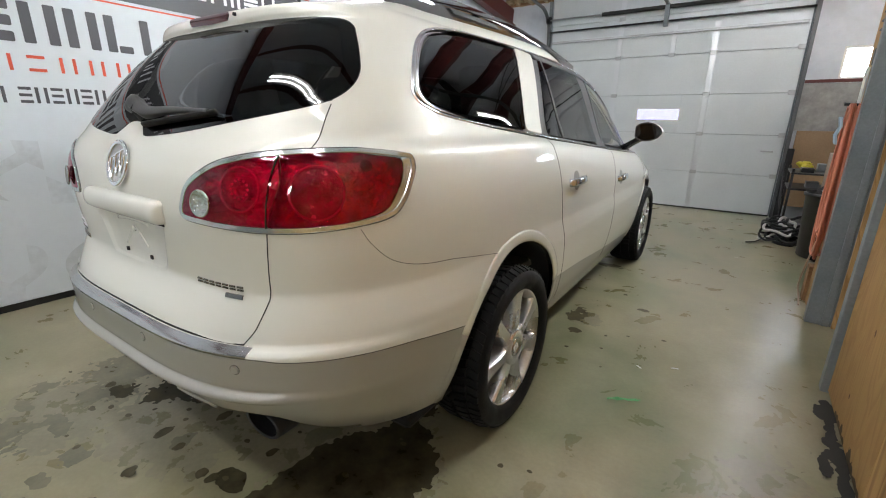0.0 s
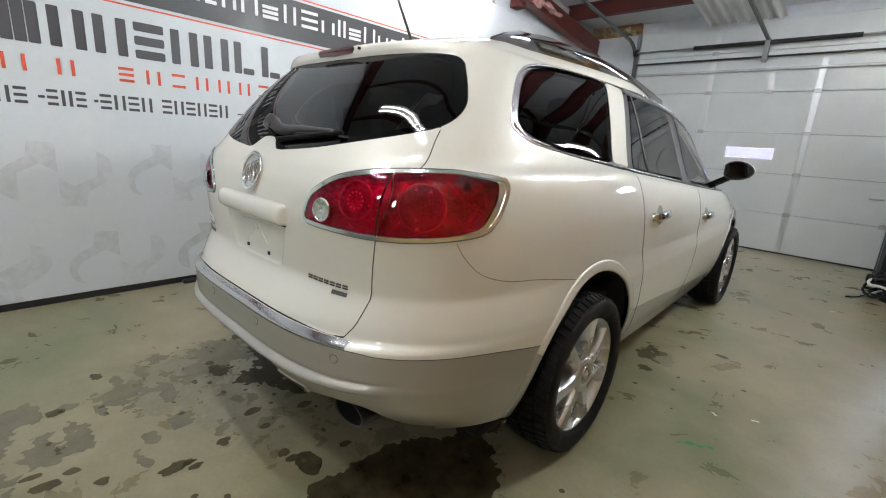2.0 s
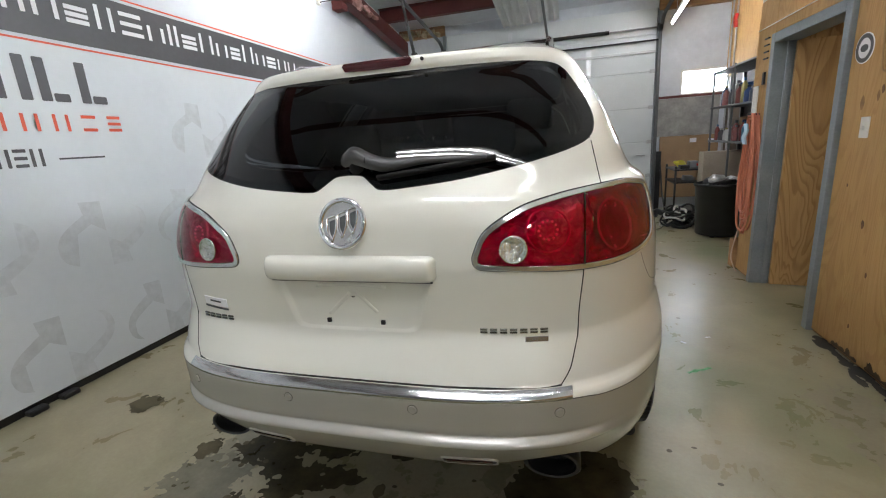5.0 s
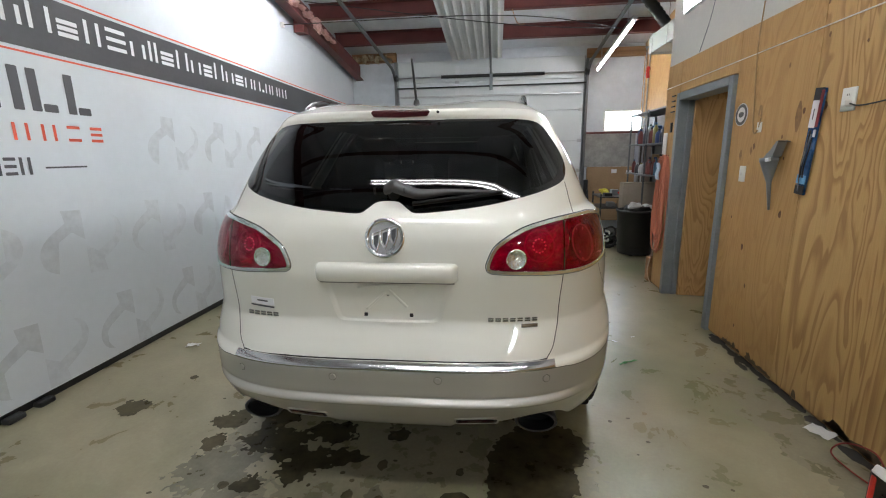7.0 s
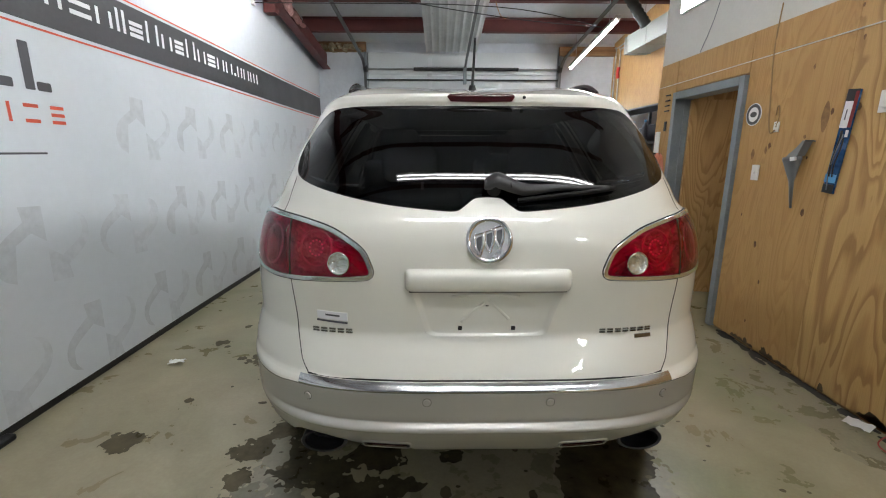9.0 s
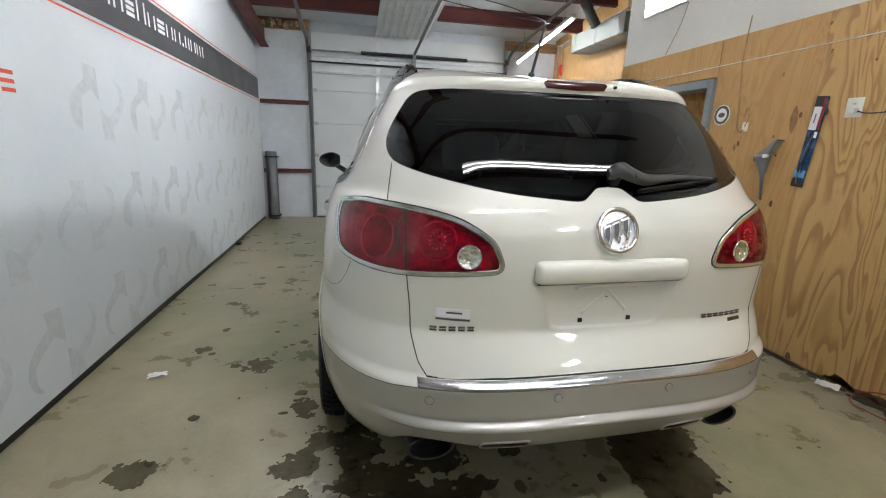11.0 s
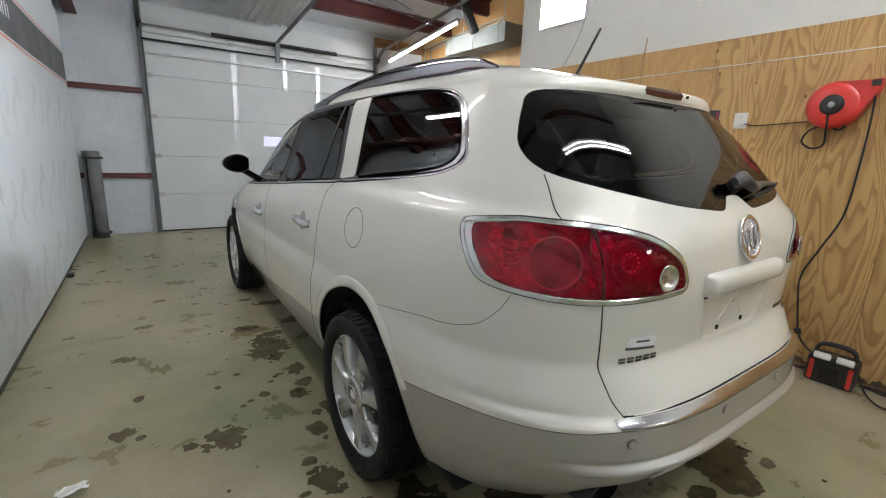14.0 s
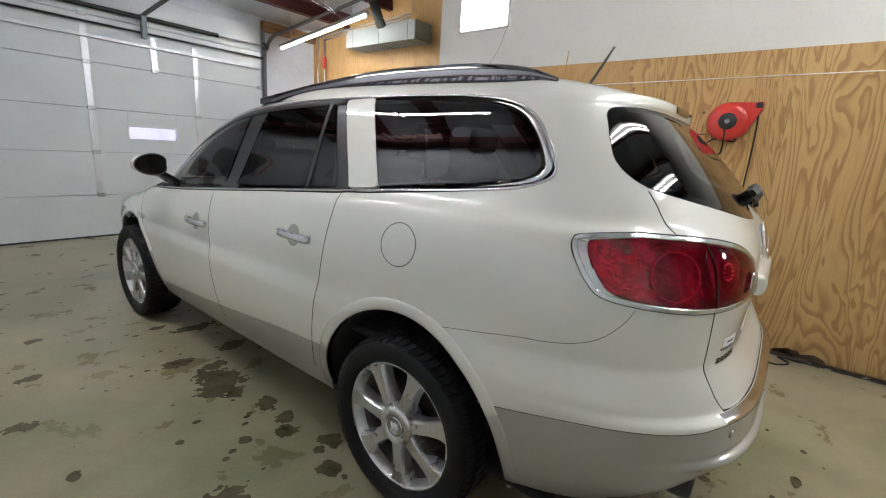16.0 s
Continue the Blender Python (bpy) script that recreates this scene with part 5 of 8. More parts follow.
def build_wheel():
    """Faces +x; the axle along x, centre at the origin."""
    tyre_prof = [(.262, .098), (.267, .110), (.286, .124), (.312, .131), (.336, .127), (.350, .119), (.357, .106), (.3555, .06), (.3555, -.06), (.357, -.106), (.350, -.119), (.334, -.127), (.310, -.132), (.280, -.126), (.262, -.105)]
    rim_prof = [(.240, .060), (.2455, .080), (.252, .094), (.256, .102), (.2600, .1075), (.2655, .108), (.2655, .097)]
    V, F = lathe(rim_prof, 64)
    wheel = obj("wheel", V, F, M_ALLOY, car, "seven-spoke silver alloy wheel with a black winter tyre")
    # darker alloy than the rim: shade inside the wheel put into the colour
    V, F = lathe([(.260, -.10), (.246, -.09), (.238, -.02), (.238, .045), (.240, .061)], 64)
    obj("rim_barrel", V, F, M_BARREL, wheel, "alloy rim barrel, darkened as in shade")
    V, F = lathe(tyre_prof, 72)
    ty = obj("tyre", V, F, M_RUBBER, wheel, "black winter tyre")
    for r in (.282, .336):
        V, F = lathe([(r - .002, .1195 if r < .3 else .1255), (r, .123 if r < .3 else .1285), (r + .002, .1205 if r < .3 else .1255)], 64)
        obj("sidewall_rib", V, F, M_RUBBER, ty)
    tread_blocks(wheel)
    for i in range(7):
        a = 2 * math.pi * i / 7 + .12
        V = []
        # half width and height of the crown along the spoke, flaring into hub and rim
        secs = ((.060, .066, .096), (.080, .072, .100), (.100, .064, .103), (.135, .057, .104), (.175, .059, .103), (.210, .068, .101), (.236, .084, .100), (.256, .112, .101))
        for r, w, x in secs:
            for t, dx in ((-.5, -.055), (-.5, -.018), (-.46, -.007), (-.37, .002), (0.0, .0045), (.37, .002), (.46, -.007), (.5, -.018), (.5, -.055)):
                rr = math.sqrt(max(r * r - (w * t) ** 2, 1e-6)) if r > .2 else r
                q = Vector((x + dx, rr, w * t))
                q.rotate(Euler((a, 0, 0)))
                V.append(q)
        F = [(k * 9 + q, k * 9 + q + 1, (k + 1) * 9 + q + 1, (k + 1) * 9 + q) for k in range(7) for q in range(8)]
        obj("spoke", V, F, M_ALLOY, wheel).data.set_sharp_from_angle(angle=radians(26))
    V, F = lathe([(.084, .020), (.084, .100), (.081, .108), (.075, .1125), (.058, .1145), (.049, .113), (.046, .104)], 40)
    obj("hub", V, F, M_ALLOY, wheel)
    V, F = lathe([(.044, .098), (.043, .112), (.037, .116), (.032, .111), (.0, .111)], 32)
    cap = obj("centre_cap", V, F, M_CHROME_DULL, wheel, "round chrome centre cap")
    for k in (-1, 0, 1):
        bm = bmesh.new()
        add_box(bm, (.1105, k * .014 - .005, -.014 - k * .003), (.1135, k * .014 + .005, .014 - k * .003), .001)
        part("cap_bar", bm, M_BADGE, cap)
    V, F = lathe([(.172, -.03), (.172, -.012), (.06, -.012)], 40)
    obj("brake_disc", V, F, mat("cast_iron", (.07, .06, .055), .55, .7), wheel, "dark iron brake disc")
    V, F = lathe([(.238, -.06), (.0, -.06)], 32)
    obj("wheel_back", V, F, M_LINER, wheel)
    return wheel


w0 = build_wheel()
w0.matrix_basis = pose(.870, WHEEL_Y, WHEEL_Z, 25, 0, 0)
for x, y, r, spin in ((.862, WHEEL_Y + BASE, 0, 60), (-.870, WHEEL_Y, 180, 12), (-.862, WHEEL_Y + BASE, 180, 40)):
    copy_thing(w0, pose(x, y, WHEEL_Z, spin, 0, r))
# seats and dashboard, seen through the glass
def seat(x, y, w=.50, back=.62):
    bm = bmesh.new()
    add_box(bm, (x - w / 2, y, .66), (x + w / 2, y + .50, .90), .06, None, 3)
    st = part("seat", bm, M_CABIN, car, "dark grey car seat", True)
    bm = bmesh.new()
    add_box(bm, (-w / 2, -.07, 0), (w / 2, .07, back), .055, pose(x, y + .02, .82, 14), 3)
    part("backrest", bm, M_CABIN, st, "", True)
    bm = bmesh.new()
    add_box(bm, (-.13, -.05, 0), (.13, .05, .17), .045, pose(x, y - .15, .84 + back, 10), 3)
    part("headrest", bm, M_CABIN, st, "", True)
    for dx in (-.06, .06):
        cyl("post", (x + dx, y - .12, .80 + back), (x + dx, y - .145, .88 + back), .007, M_CHROME_DULL, st, n=8)


for x in (-.30, .30):
    seat(x, .95, .52, .50)
for x in (-.42, .42):
    seat(x, 1.85)
    seat(x, 2.85)
bm = bmesh.new()
add_box(bm, (-.78, 3.35, .80), (.78, 3.95, 1.12), .08, None, 3)
part("dashboard", bm, M_CABIN, car, "dark dashboard", True)
V, F = sweep([(-.42 + .19 * math.cos(a), 3.20 + .07 * math.sin(a), 1.06 + .175 * math.sin(a)) for a in np.linspace(0, 2 * math.pi, 37)[:-1]], circle(.016, 8), True, up=(0, -1, .4))
obj("steering_wheel", V, F, M_CABIN, car, "dark steering wheel")

# ---- the garage ----
XL, XR, YF, YB, XF = -2.435, 2.235, 7.45, -8.6, 3.12     # banner wall, plywood wall, door wall, back wall, far right wall
DOOR_Y0, DOOR_Y1, DOOR_Z = 2.30, 3.24, 2.0
WALL_END = 3.65


def deck(y):
    """Underside of the sloping roof."""
    return 3.47 + .139 * (YF - y)


def structure(name, label, category="", material=None, lo=None, hi=None, bevel=0.0):
    ob = box(name, lo, hi, material, None, label, bevel)
    return tagged(ob, label, category or name.split("_")[0], kind="structure")


structure("floor", "grey-green polished concrete floor with scuffs", "floor", M_FLOOR, (-2.75, -8.9, -.12), (4.5, 8.0, 0.0))
# banner wall: backing wall with the stretched vinyl on it
structure("wall_left", "white insulated wall behind the banner", "wall", M_INSUL, (XL - .25, YB - .2, 0), (XL - .04, YF + .2, 6.4))


def banner_top(y):
    return 3.29 - .0875 * (y - 3.675) - .016 * abs(math.sin(y * 3.3))


ny, nz = 84, 14
V, F = [], []
for i in range(ny + 1):
    y = -8.3 + (15.6) * i / ny
    for j in range(nz + 1):
        z = .055 + (banner_top(y) - .055) * j / nz
        V.append((XL + .006 * math.sin(y * 1.7 + z) + .004 * math.sin(y * 5.1 + z * 2.0) * math.sin(z * 1.3), y, z))
F = [(i * (nz + 1) + j, (i + 1) * (nz + 1) + j, (i + 1) * (nz + 1) + j + 1, i * (nz + 1) + j + 1) for i in range(ny) for j in range(nz)]
banner = tagged(obj("wall_banner", V, F, M_BANNER, None), "white vinyl banner with a charcoal band and pale curved arrows", "banner", kind="structure")


def bx(y, z):
    return XL + .006 * math.sin(y * 1.7 + z) + .004 * math.sin(y * 5.1 + z * 2.0) * math.sin(z * 1.3)


def print_strip(name, y0, y1, z0, z1, material, lift, label="", n=None, slope=0.0):
    n = n or max(1, int((y1 - y0) / .15))
    V, F = [], []
    for i in range(n + 1):
        y = y0 + (y1 - y0) * i / n
        for t in (0, .5, 1):
            z = z0 + (z1 - z0) * t + slope * (y - y0)
            V.append((bx(y, z) + lift, y, z))
    F = [(i * 3 + j, i * 3 + j + 1, i * 3 + j + 4, i * 3 + j + 3) for i in range(n) for j in range(2)]
    return obj(name, V, F, material, banner, label)


SLOPE = -.012
B0 = .05     # the band lies a little higher at the near end
print_strip("charcoal_band", -8.2, 7.28, 2.245 + B0, 2.585 + B0, M_BAND, .004, "charcoal band across the banner", 70, SLOPE)
print_strip("red_line", -8.2, 7.28, 2.605 + B0, 2.617 + B0, M_PRINTRED, .004, "thin red line above the band", 70, SLOPE)
print_strip("red_line", -8.2, 7.28, 2.212 + B0, 2.224 + B0, M_PRINTRED, .004, "thin red line below the band", 70, SLOPE)


def rounded(name, y0, y1, z0, z1, material, lift, slant=0.0, r=.25):
    """A plain block with rounded corners printed on the banner."""
    w, h = y1 - y0, z1 - z0
    r = min(w, h) * r
    pts = []
    for cy, cz, a0 in ((y1 - r, z1 - r, 0), (y0 + r, z1 - r, 90), (y0 + r, z0 + r, 180), (y1 - r, z0 + r, 270)):
        for a in (0, 30, 60, 90):
            pts.append((cy + r * math.cos(radians(a0 + a)), cz + r * math.sin(radians(a0 + a))))
    return flat_poly(name, [(y + slant * (z - z0), z) for y, z in pts], lambda a, b, c: (bx(a, b) + lift, a, b), material, banner)


def bars(name, y0, y1, z0, z1, style, w, material, lift):
    """A plain stand-in for one printed character: upright bars (v) or lying bars (h), as many as told."""
    n = int(style[1])
    for k in range(n):
        t = k / (n - 1) if n > 1 else 0
        if style[0] == "v":
            a_ = y0 + (y1 - y0 - w) * t
            rounded(name, a_, a_ + w, z0, z1, material, lift, 0, .12)
        else:
            b_ = z0 + (z1 - z0 - w) * t
            rounded(name, y0, y1, b_, b_ + w, material, lift, 0, .2)


# large name, second line and number, as plain bars of their size and weight
for i, st in enumerate("v3 v2 v2 h3 v2 v2 v1 v1".split()):
    y0 = -.47 + i * .2405
    bars("name_bar", y0, y0 + .195, 1.812, 2.066, st, .062, M_PRINTGREY, .003)
    if st == "v1":
        rounded("name_bar", y0 + .075, y0 + .17, 1.812, 1.862, M_PRINTGREY, .003, 0, .2)
for i, st in zip(list(range(4)) + list(range(5, 13)), "v2 v2 v1 v2 h3 v2 h2 v2 v2 v2 h2 h3".split()):
    y0 = -.735 + i * .1735
    bars("line_bar", y0, y0 + .095, 1.632, 1.735, st, .020, M_PRINTRED, .003)
for y0, y1, n_ in ((-.62, -.37, 3), (-.29, -.06, 3), (.0, .345, 4), (.395, .91, 6)):
    for i in range(n_):
        ya = y0 + (y1 - y0) * i / n_
        bars("number_bar", ya, ya + (y1 - y0) / n_ - .018, 1.425, 1.530, "h3" if i % 2 == 0 else "v2", .019, M_PRINTGREY, .003)
for y0, y1 in ((-.335, -.30), (-.035, -.01)):
    rounded("number_bar", y0, y1, 1.468, 1.486, M_PRINTGREY, .003)
for y0, y1 in ((-1.0, -.70), (.975, 1.270)):
    rounded("dash", y0, y1, 1.459, 1.470, M_PRINTGREY, .003)
tall = [1, 0, 0, 0, 1, 0, 1, 1, 1, 0, 1, 0, 1, 0, 0, 1, 0, 0, 0, 0, 0, 0, 0, 0]
wide = [1.4, 1, .7, .85, 1, 1, .5, .5, 1.15, 1, .7, 1, 1.0, .95, .9, 1, .95, 1, 1, 1, .45, .85, 1, 1.35]
y = -.48
for k in range(4):
    yy = y + k * .20
    if k < 3:
        bars("web_bar", yy, yy + .150, 2.325, 2.435, "v3", .026, M_PRINTWHITE, .0075)
    else:
        rounded("web_bar", yy, yy + .03, 2.325, 2.355, M_PRINTWHITE, .0075)
y = .30
unit = 4.125 / sum(wide)
for i, (t_, w_) in enumerate(zip(tall, wide)):
    zb = 2.318 + SLOPE * y * .6
    ya, yb = y + .020, y + unit * w_ - .020
    if w_ < .46:
        rounded("web_bar", ya, yb, zb, zb + .03, M_PRINTWHITE, .0075)
    elif w_ < .6:
        rounded("web_bar", (ya + yb) / 2 - .014, (ya + yb) / 2 + .014, zb, zb + .155, M_PRINTWHITE, .0075, 0, .12)
    else:
        bars("web_bar", ya, yb, zb, zb + (.155 if t_ else .108), "v3" if w_ > 1.2 else ("v2", "v2", "h3")[i % 3], .028, M_PRINTWHITE, .0075)
    y += unit * w_


ARROW_LINE = spline([(.015, .010, .0), (-.040, .060, .034), (-.058, .125, .048), (-.040, .185, .058), (.005, .228, .066), (.062, .262, .072), (.130, .300, .076)], 4)


def arrow_outline():
    """A crescent swelling from its tail up to a broad head that points up and outwards."""
    c, w = ARROW_LINE[:, :2], ARROW_LINE[:, 2] / 2
    t = np.gradient(c, axis=0)
    t /= np.linalg.norm(t, axis=1)[:, None]
    n = np.stack([-t[:, 1], t[:, 0]], 1)
    left, right = c + n * w[:, None], c - n * w[:, None]
    return [tuple(p) for p in left] + [(.098, .418), (.240, .408), (.236, .205)] + [tuple(p) for p in right[::-1][:-1]]


ARROW = arrow_outline()


def ghost_arrow(y, z, turned):
    """A pale crescent arrow, or the fainter one turned upside down beside it."""
    pts = [(.47 - a, .37 - b) for a, b in ARROW] if turned else ARROW
    return flat_poly("pale_arrow", [(y + a, z + b) for a, b in pts], lambda a, b, c: (bx(a, b) + .003, a, b), M_GHOST_FAINT if turned else M_GHOST, banner)


for r_, z0 in enumerate((.105, .765, 1.45)):
    for c_ in range(14):
        y0 = -2.69 + c_ * .72 + (.30 if r_ != 1 else 0)
        if (z0 > 1.1 and y0 < 1.75) or y0 > 6.6:
            continue
        ghost_arrow(y0, z0, False)
        ghost_arrow(y0, z0, True)
# black strip under the banner, standing in for the dark gap there
structure("baseboard_left", "black strip for the dark gap along the foot of the banner wall", "baseboard", M_BLACK, (XL - .04, -8.3, 0), (XL - .012, 7.3, .065))

# plywood wall: white panelling above, sheets of plywood below, a doorway through
structure("wall_right_lower", "stud wall behind the plywood", "wall", M_TIMBER, (XR + .014, YB, 0), (XR + .12, DOOR_Y0 - .02, 2.36))
structure("wall_right_end", "stud wall end beside the doorway", "wall", M_TIMBER, (XR + .014, DOOR_Y1 + .02, 0), (XR + .12, WALL_END - .014, 2.36))
structure("wall_right_head", "stud wall above the doorway", "wall", M_TIMBER, (XR + .014, DOOR_Y0 - .02, DOOR_Z + .03), (XR + .12, DOOR_Y1 + .02, 2.36))
structure("wall_right_upper", "white painted wall panels above the plywood", "wall", M_TRUNKWHITE, (XR + .004, YB, 2.372), (XR + .12, WALL_END, 6.4))
sheets = thing("plywood_panels", "sheets of knotty yellow plywood screwed to the wall", "panel", kind="structure")


def sheet(y0, y1, z0, z1):
    box("plywood_sheet", (XR, y0 + .0015, z0), (XR + .012, y1 - .0015, z1), M_PLY if y0 < 1.0 else M_PLY_PLAIN, sheets, "", .001)


for y0, y1 in ((-4.2, -2.30), (-2.30, -1.08), (-1.08, .14), (.14, 1.36), (1.36, DOOR_Y0 - .07)):
    sheet(y0, y1, .02, 2.375)
sheet(YB, -4.2, .02, 2.375)
sheet(DOOR_Y0 - .067, DOOR_Y1 + .067, DOOR_Z + .085, 2.375)
sheet(DOOR_Y1 + .07, WALL_END, .02, 2.375)
box("end_sheet", (XR + .0, WALL_END, .02), (XR + .12, WALL_END + .012, 2.375), M_PLY, sheets, "", .001)
# dark knots with a shape of their own
random.seed(11)
m_knot = vary(mat("knot", (.16, .075, .03), .7), (.11, .05, .02), (.22, .11, .045), 30, 120, .1, (.6, .8))
m_stain = vary(mat("water_stain", (.10, .07, .04), .8), (.06, .042, .025), (.15, .10, .055), 20, 90, .1, (.7, .9))
m_plug = vary(mat("dark_plug", (.27, .145, .055), .7), (.20, .10, .038), (.34, .19, .075), 25, 110, .1, (.6, .8))
for i in range(16):
    y, z = random.uniform(1.0, 2.1) if i % 4 else random.uniform(-2.2, 1.0), random.uniform(.15, 2.3)
    r = random.uniform(.008, .020)
    pts = [(y + r * (.7 + .3 * random.random()) * math.cos(a), z + r * 1.5 * (.75 + .3 * random.random()) * math.sin(a)) for a in np.linspace(0, 2 * math.pi, 13)[:-1]]
    flat_poly("knot", pts, lambda a, b, c: (XR - .001 - c, a, b), m_knot, sheets)
for i in range(26):
    y, w, h = random.uniform(-.6, 2.1), random.uniform(.02, .10), random.uniform(.02, .07)
    pts = [(y + w * c_ * (.7 + .4 * random.random()), .022 + h * max(0, s_) * (.6 + .5 * random.random())) for c_, s_ in [(math.cos(a_), math.sin(a_)) for a_ in np.linspace(-.05, math.pi + .05, 14)]]
    flat_poly("water_stain", pts, lambda a, b, c: (XR - .0008 - c, a, b), m_stain, sheets)
for y, z, w, h in ((1.47, 1.70, .030, .095), (1.93, 1.50, .014, .03), (1.98, 1.36, .008, .012), (2.06, 1.47, .020, .040), (1.72, 1.42, .018, .026), (1.60, 1.585, .012, .014), (1.62, 2.02, .010, .018)):
    pts = [(y + w * math.cos(a_) * (1 - .25 * abs(math.sin(a_))), z + h * math.sin(a_)) for a_ in np.linspace(0, 2 * math.pi, 21)[:-1]]
    flat_poly("patch_plug", pts, lambda a, b, c: (XR - .0012 - c, a, b), m_plug, sheets)
tagged(tube("wall_conduit", [(XR - .003, -4.1, 2.185), (XR - .003, 0, 2.182), (XR - .003, WALL_END, 2.155)], .004, M_WHITEPLASTIC, None, "", 8, False, 6), "thin white cable run along the plywood", "cable", kind="structure")
# door frame and an open plywood door
frame_e = thing("door_1", "grey steel door frame with the veneered door standing open", "door", kind="structure")
for nm, lo, hi in (("jamb", (XR - .030, DOOR_Y0 - .065, 0), (XR + .15, DOOR_Y0, DOOR_Z + .07)), ("jamb", (XR - .030, DOOR_Y1, 0), (XR + .15, DOOR_Y1 + .065, DOOR_Z + .07)),
                   ("head", (XR - .030, DOOR_Y0, DOOR_Z), (XR + .15, DOOR_Y1, DOOR_Z + .07)), ("stop", (XR + .06, DOOR_Y1 - .015, 0), (XR + .10, DOOR_Y1, DOOR_Z))):
    box(nm, lo, hi, M_GREYSTEEL, frame_e, "grey painted steel " + nm, .005)
box("door_leaf", (0, -.022, .012), (.90, .022, DOOR_Z - .01), M_DOORWOOD, frame_e, "veneered flush door standing open", .002, pose(XR + .11, DOOR_Y1 - .04, 0, 0, 0, -6))
cyl("door_knob", (.0, 0, 0), (0, -.06, 0), .026, M_CHROME_DULL, frame_e, "round metal door knob").matrix_basis = pose(XR + .92, DOOR_Y1 - .15, .98)
# the office behind the doorway
structure("wall_office", "ochre wall of the room behind the doorway", "wall", M_TILE, (4.4, 1.2, 0), (4.5, 3.65, 2.5))
structure("wall_office_side", "wall of the room behind the doorway", "wall", M_TILE, (XR + .12, 1.2, 0), (4.4, 1.3, 2.5))
structure("wall_office_back", "wall between the office and the work corner", "wall", M_PLY, (XR + .12, 3.54, 0), (4.5, WALL_END, 4.4))
structure("ceiling_office", "ceiling of the room behind the doorway", "ceiling", M_TRUNKWHITE, (XR + .12, 1.2, 2.5), (4.5, 3.54, 2.6))

# door wall with the sectional door in it
GX0, GX1, GZ = -1.53, 2.05, 3.30
structure("wall_far_left", "white insulated wall beside the sectional door", "wall", M_INSUL, (XL - .04, YF + .02, 0), (GX0 - .02, YF + .18, 3.75))
structure("wall_far_head", "white wall above the sectional door", "wall", M_INSUL, (GX0 - .02, YF + .02, GZ), (GX1 + .02, YF + .18, 3.75))
structure("wall_far_right_low", "white wall below the window", "wall", M_INSUL, (GX1 + .02, YF + .02, 0), (XF + .2, YF + .18, 1.90))
structure("wall_far_right_high", "white wall above the window", "wall", M_INSUL, (GX1 + .02, YF + .02, 2.30), (XF + .2, YF + .18, 3.75))
structure("wall_far_right_edge", "white wall beside the window", "wall", M_INSUL, (GX1 + .02, YF + .02, 1.90), (2.46, YF + .18, 2.30))
win = thing("window_1", "wide low window with bright daylight behind it", "window", kind="structure")
for lo, hi in (((2.46, YF + .03, 1.90), (XF + .2, YF + .08, 1.93)), ((2.46, YF + .03, 2.27), (XF + .2, YF + .08, 2.30)), ((2.46, YF + .03, 1.93), (2.49, YF + .08, 2.27))):
    box("window_frame", lo, hi, M_WHITEPLASTIC, win, "", .003)
pane = box("pane", (2.49, YF + .05, 1.93), (XF + .2, YF + .056, 2.27), M_PANE, win, "", 0)
pane.visible_shadow = False
sd = thing("sectional_door", "closed white sectional garage door with a small window", "garage door", kind="structure")
m_door = vary(mat("white_steel_door", (.72, .73, .71), .45), (.60, .635, .645), (.68, .71, .725), 1.5, 40, .06, (.38, .52), grain=.2)
SEC = [0.02, .59, 1.17, 1.745, 2.325, 2.90, GZ]
for k in range(6):
    z0, z1 = SEC[k], SEC[k + 1] - .006
    if k == 2:
        w0_, w1_ = 0.04, .66
        for lo, hi in (((GX0, YF, z0), (w0_, YF + .05, z1)), ((w1_, YF, z0), (GX1, YF + .05, z1)), ((w0_, YF, z0), (w1_, YF + .05, 1.365)), ((w0_, YF, 1.53), (w1_, YF + .05, z1))):
            box("door_section", lo, hi, m_door, sd, "white steel door section", .003)
        pn = box("pane", (w0_, YF + .02, 1.365), (w1_, YF + .026, 1.53), M_FROSTED, sd, "small hazy window pane", 0)
        pn.visible_shadow = False
        for lo, hi in (((w0_ - .012, YF - .006, 1.353), (w1_ + .012, YF + .004, 1.368)), ((w0_ - .012, YF - .006, 1.527), (w1_ + .012, YF + .004, 1.542)), ((w0_ - .012, YF - .006, 1.368), (w0_ + .003, YF + .004, 1.527)), ((w1_ - .003, YF - .006, 1.368), (w1_ + .012, YF + .004, 1.527))):
            box("pane_frame", lo, hi, M_WHITEPLASTIC, sd, "", .002)
    else:
        box("door_section", (GX0, YF, z0), (GX1, YF + .05, z1), m_door, sd, "white steel door section", .003)
for lo, hi in (((GX0 - .06, YF + .054, 0), (.03, YF + .09, GZ + .05)), ((.67, YF + .054, 0), (GX1 + .06, YF + .09, GZ + .05)), ((.03, YF + .054, 0), (.67, YF + .09, 1.36)), ((.03, YF + .054, 1.535), (.67, YF + .09, GZ + .05))):
    box("weather_board", lo, hi, M_GREYSTEEL, sd, "grey board behind the door sections", 0)
m_stile = mat("bright_galvanised_strip", (.66, .68, .70), .3, .55)
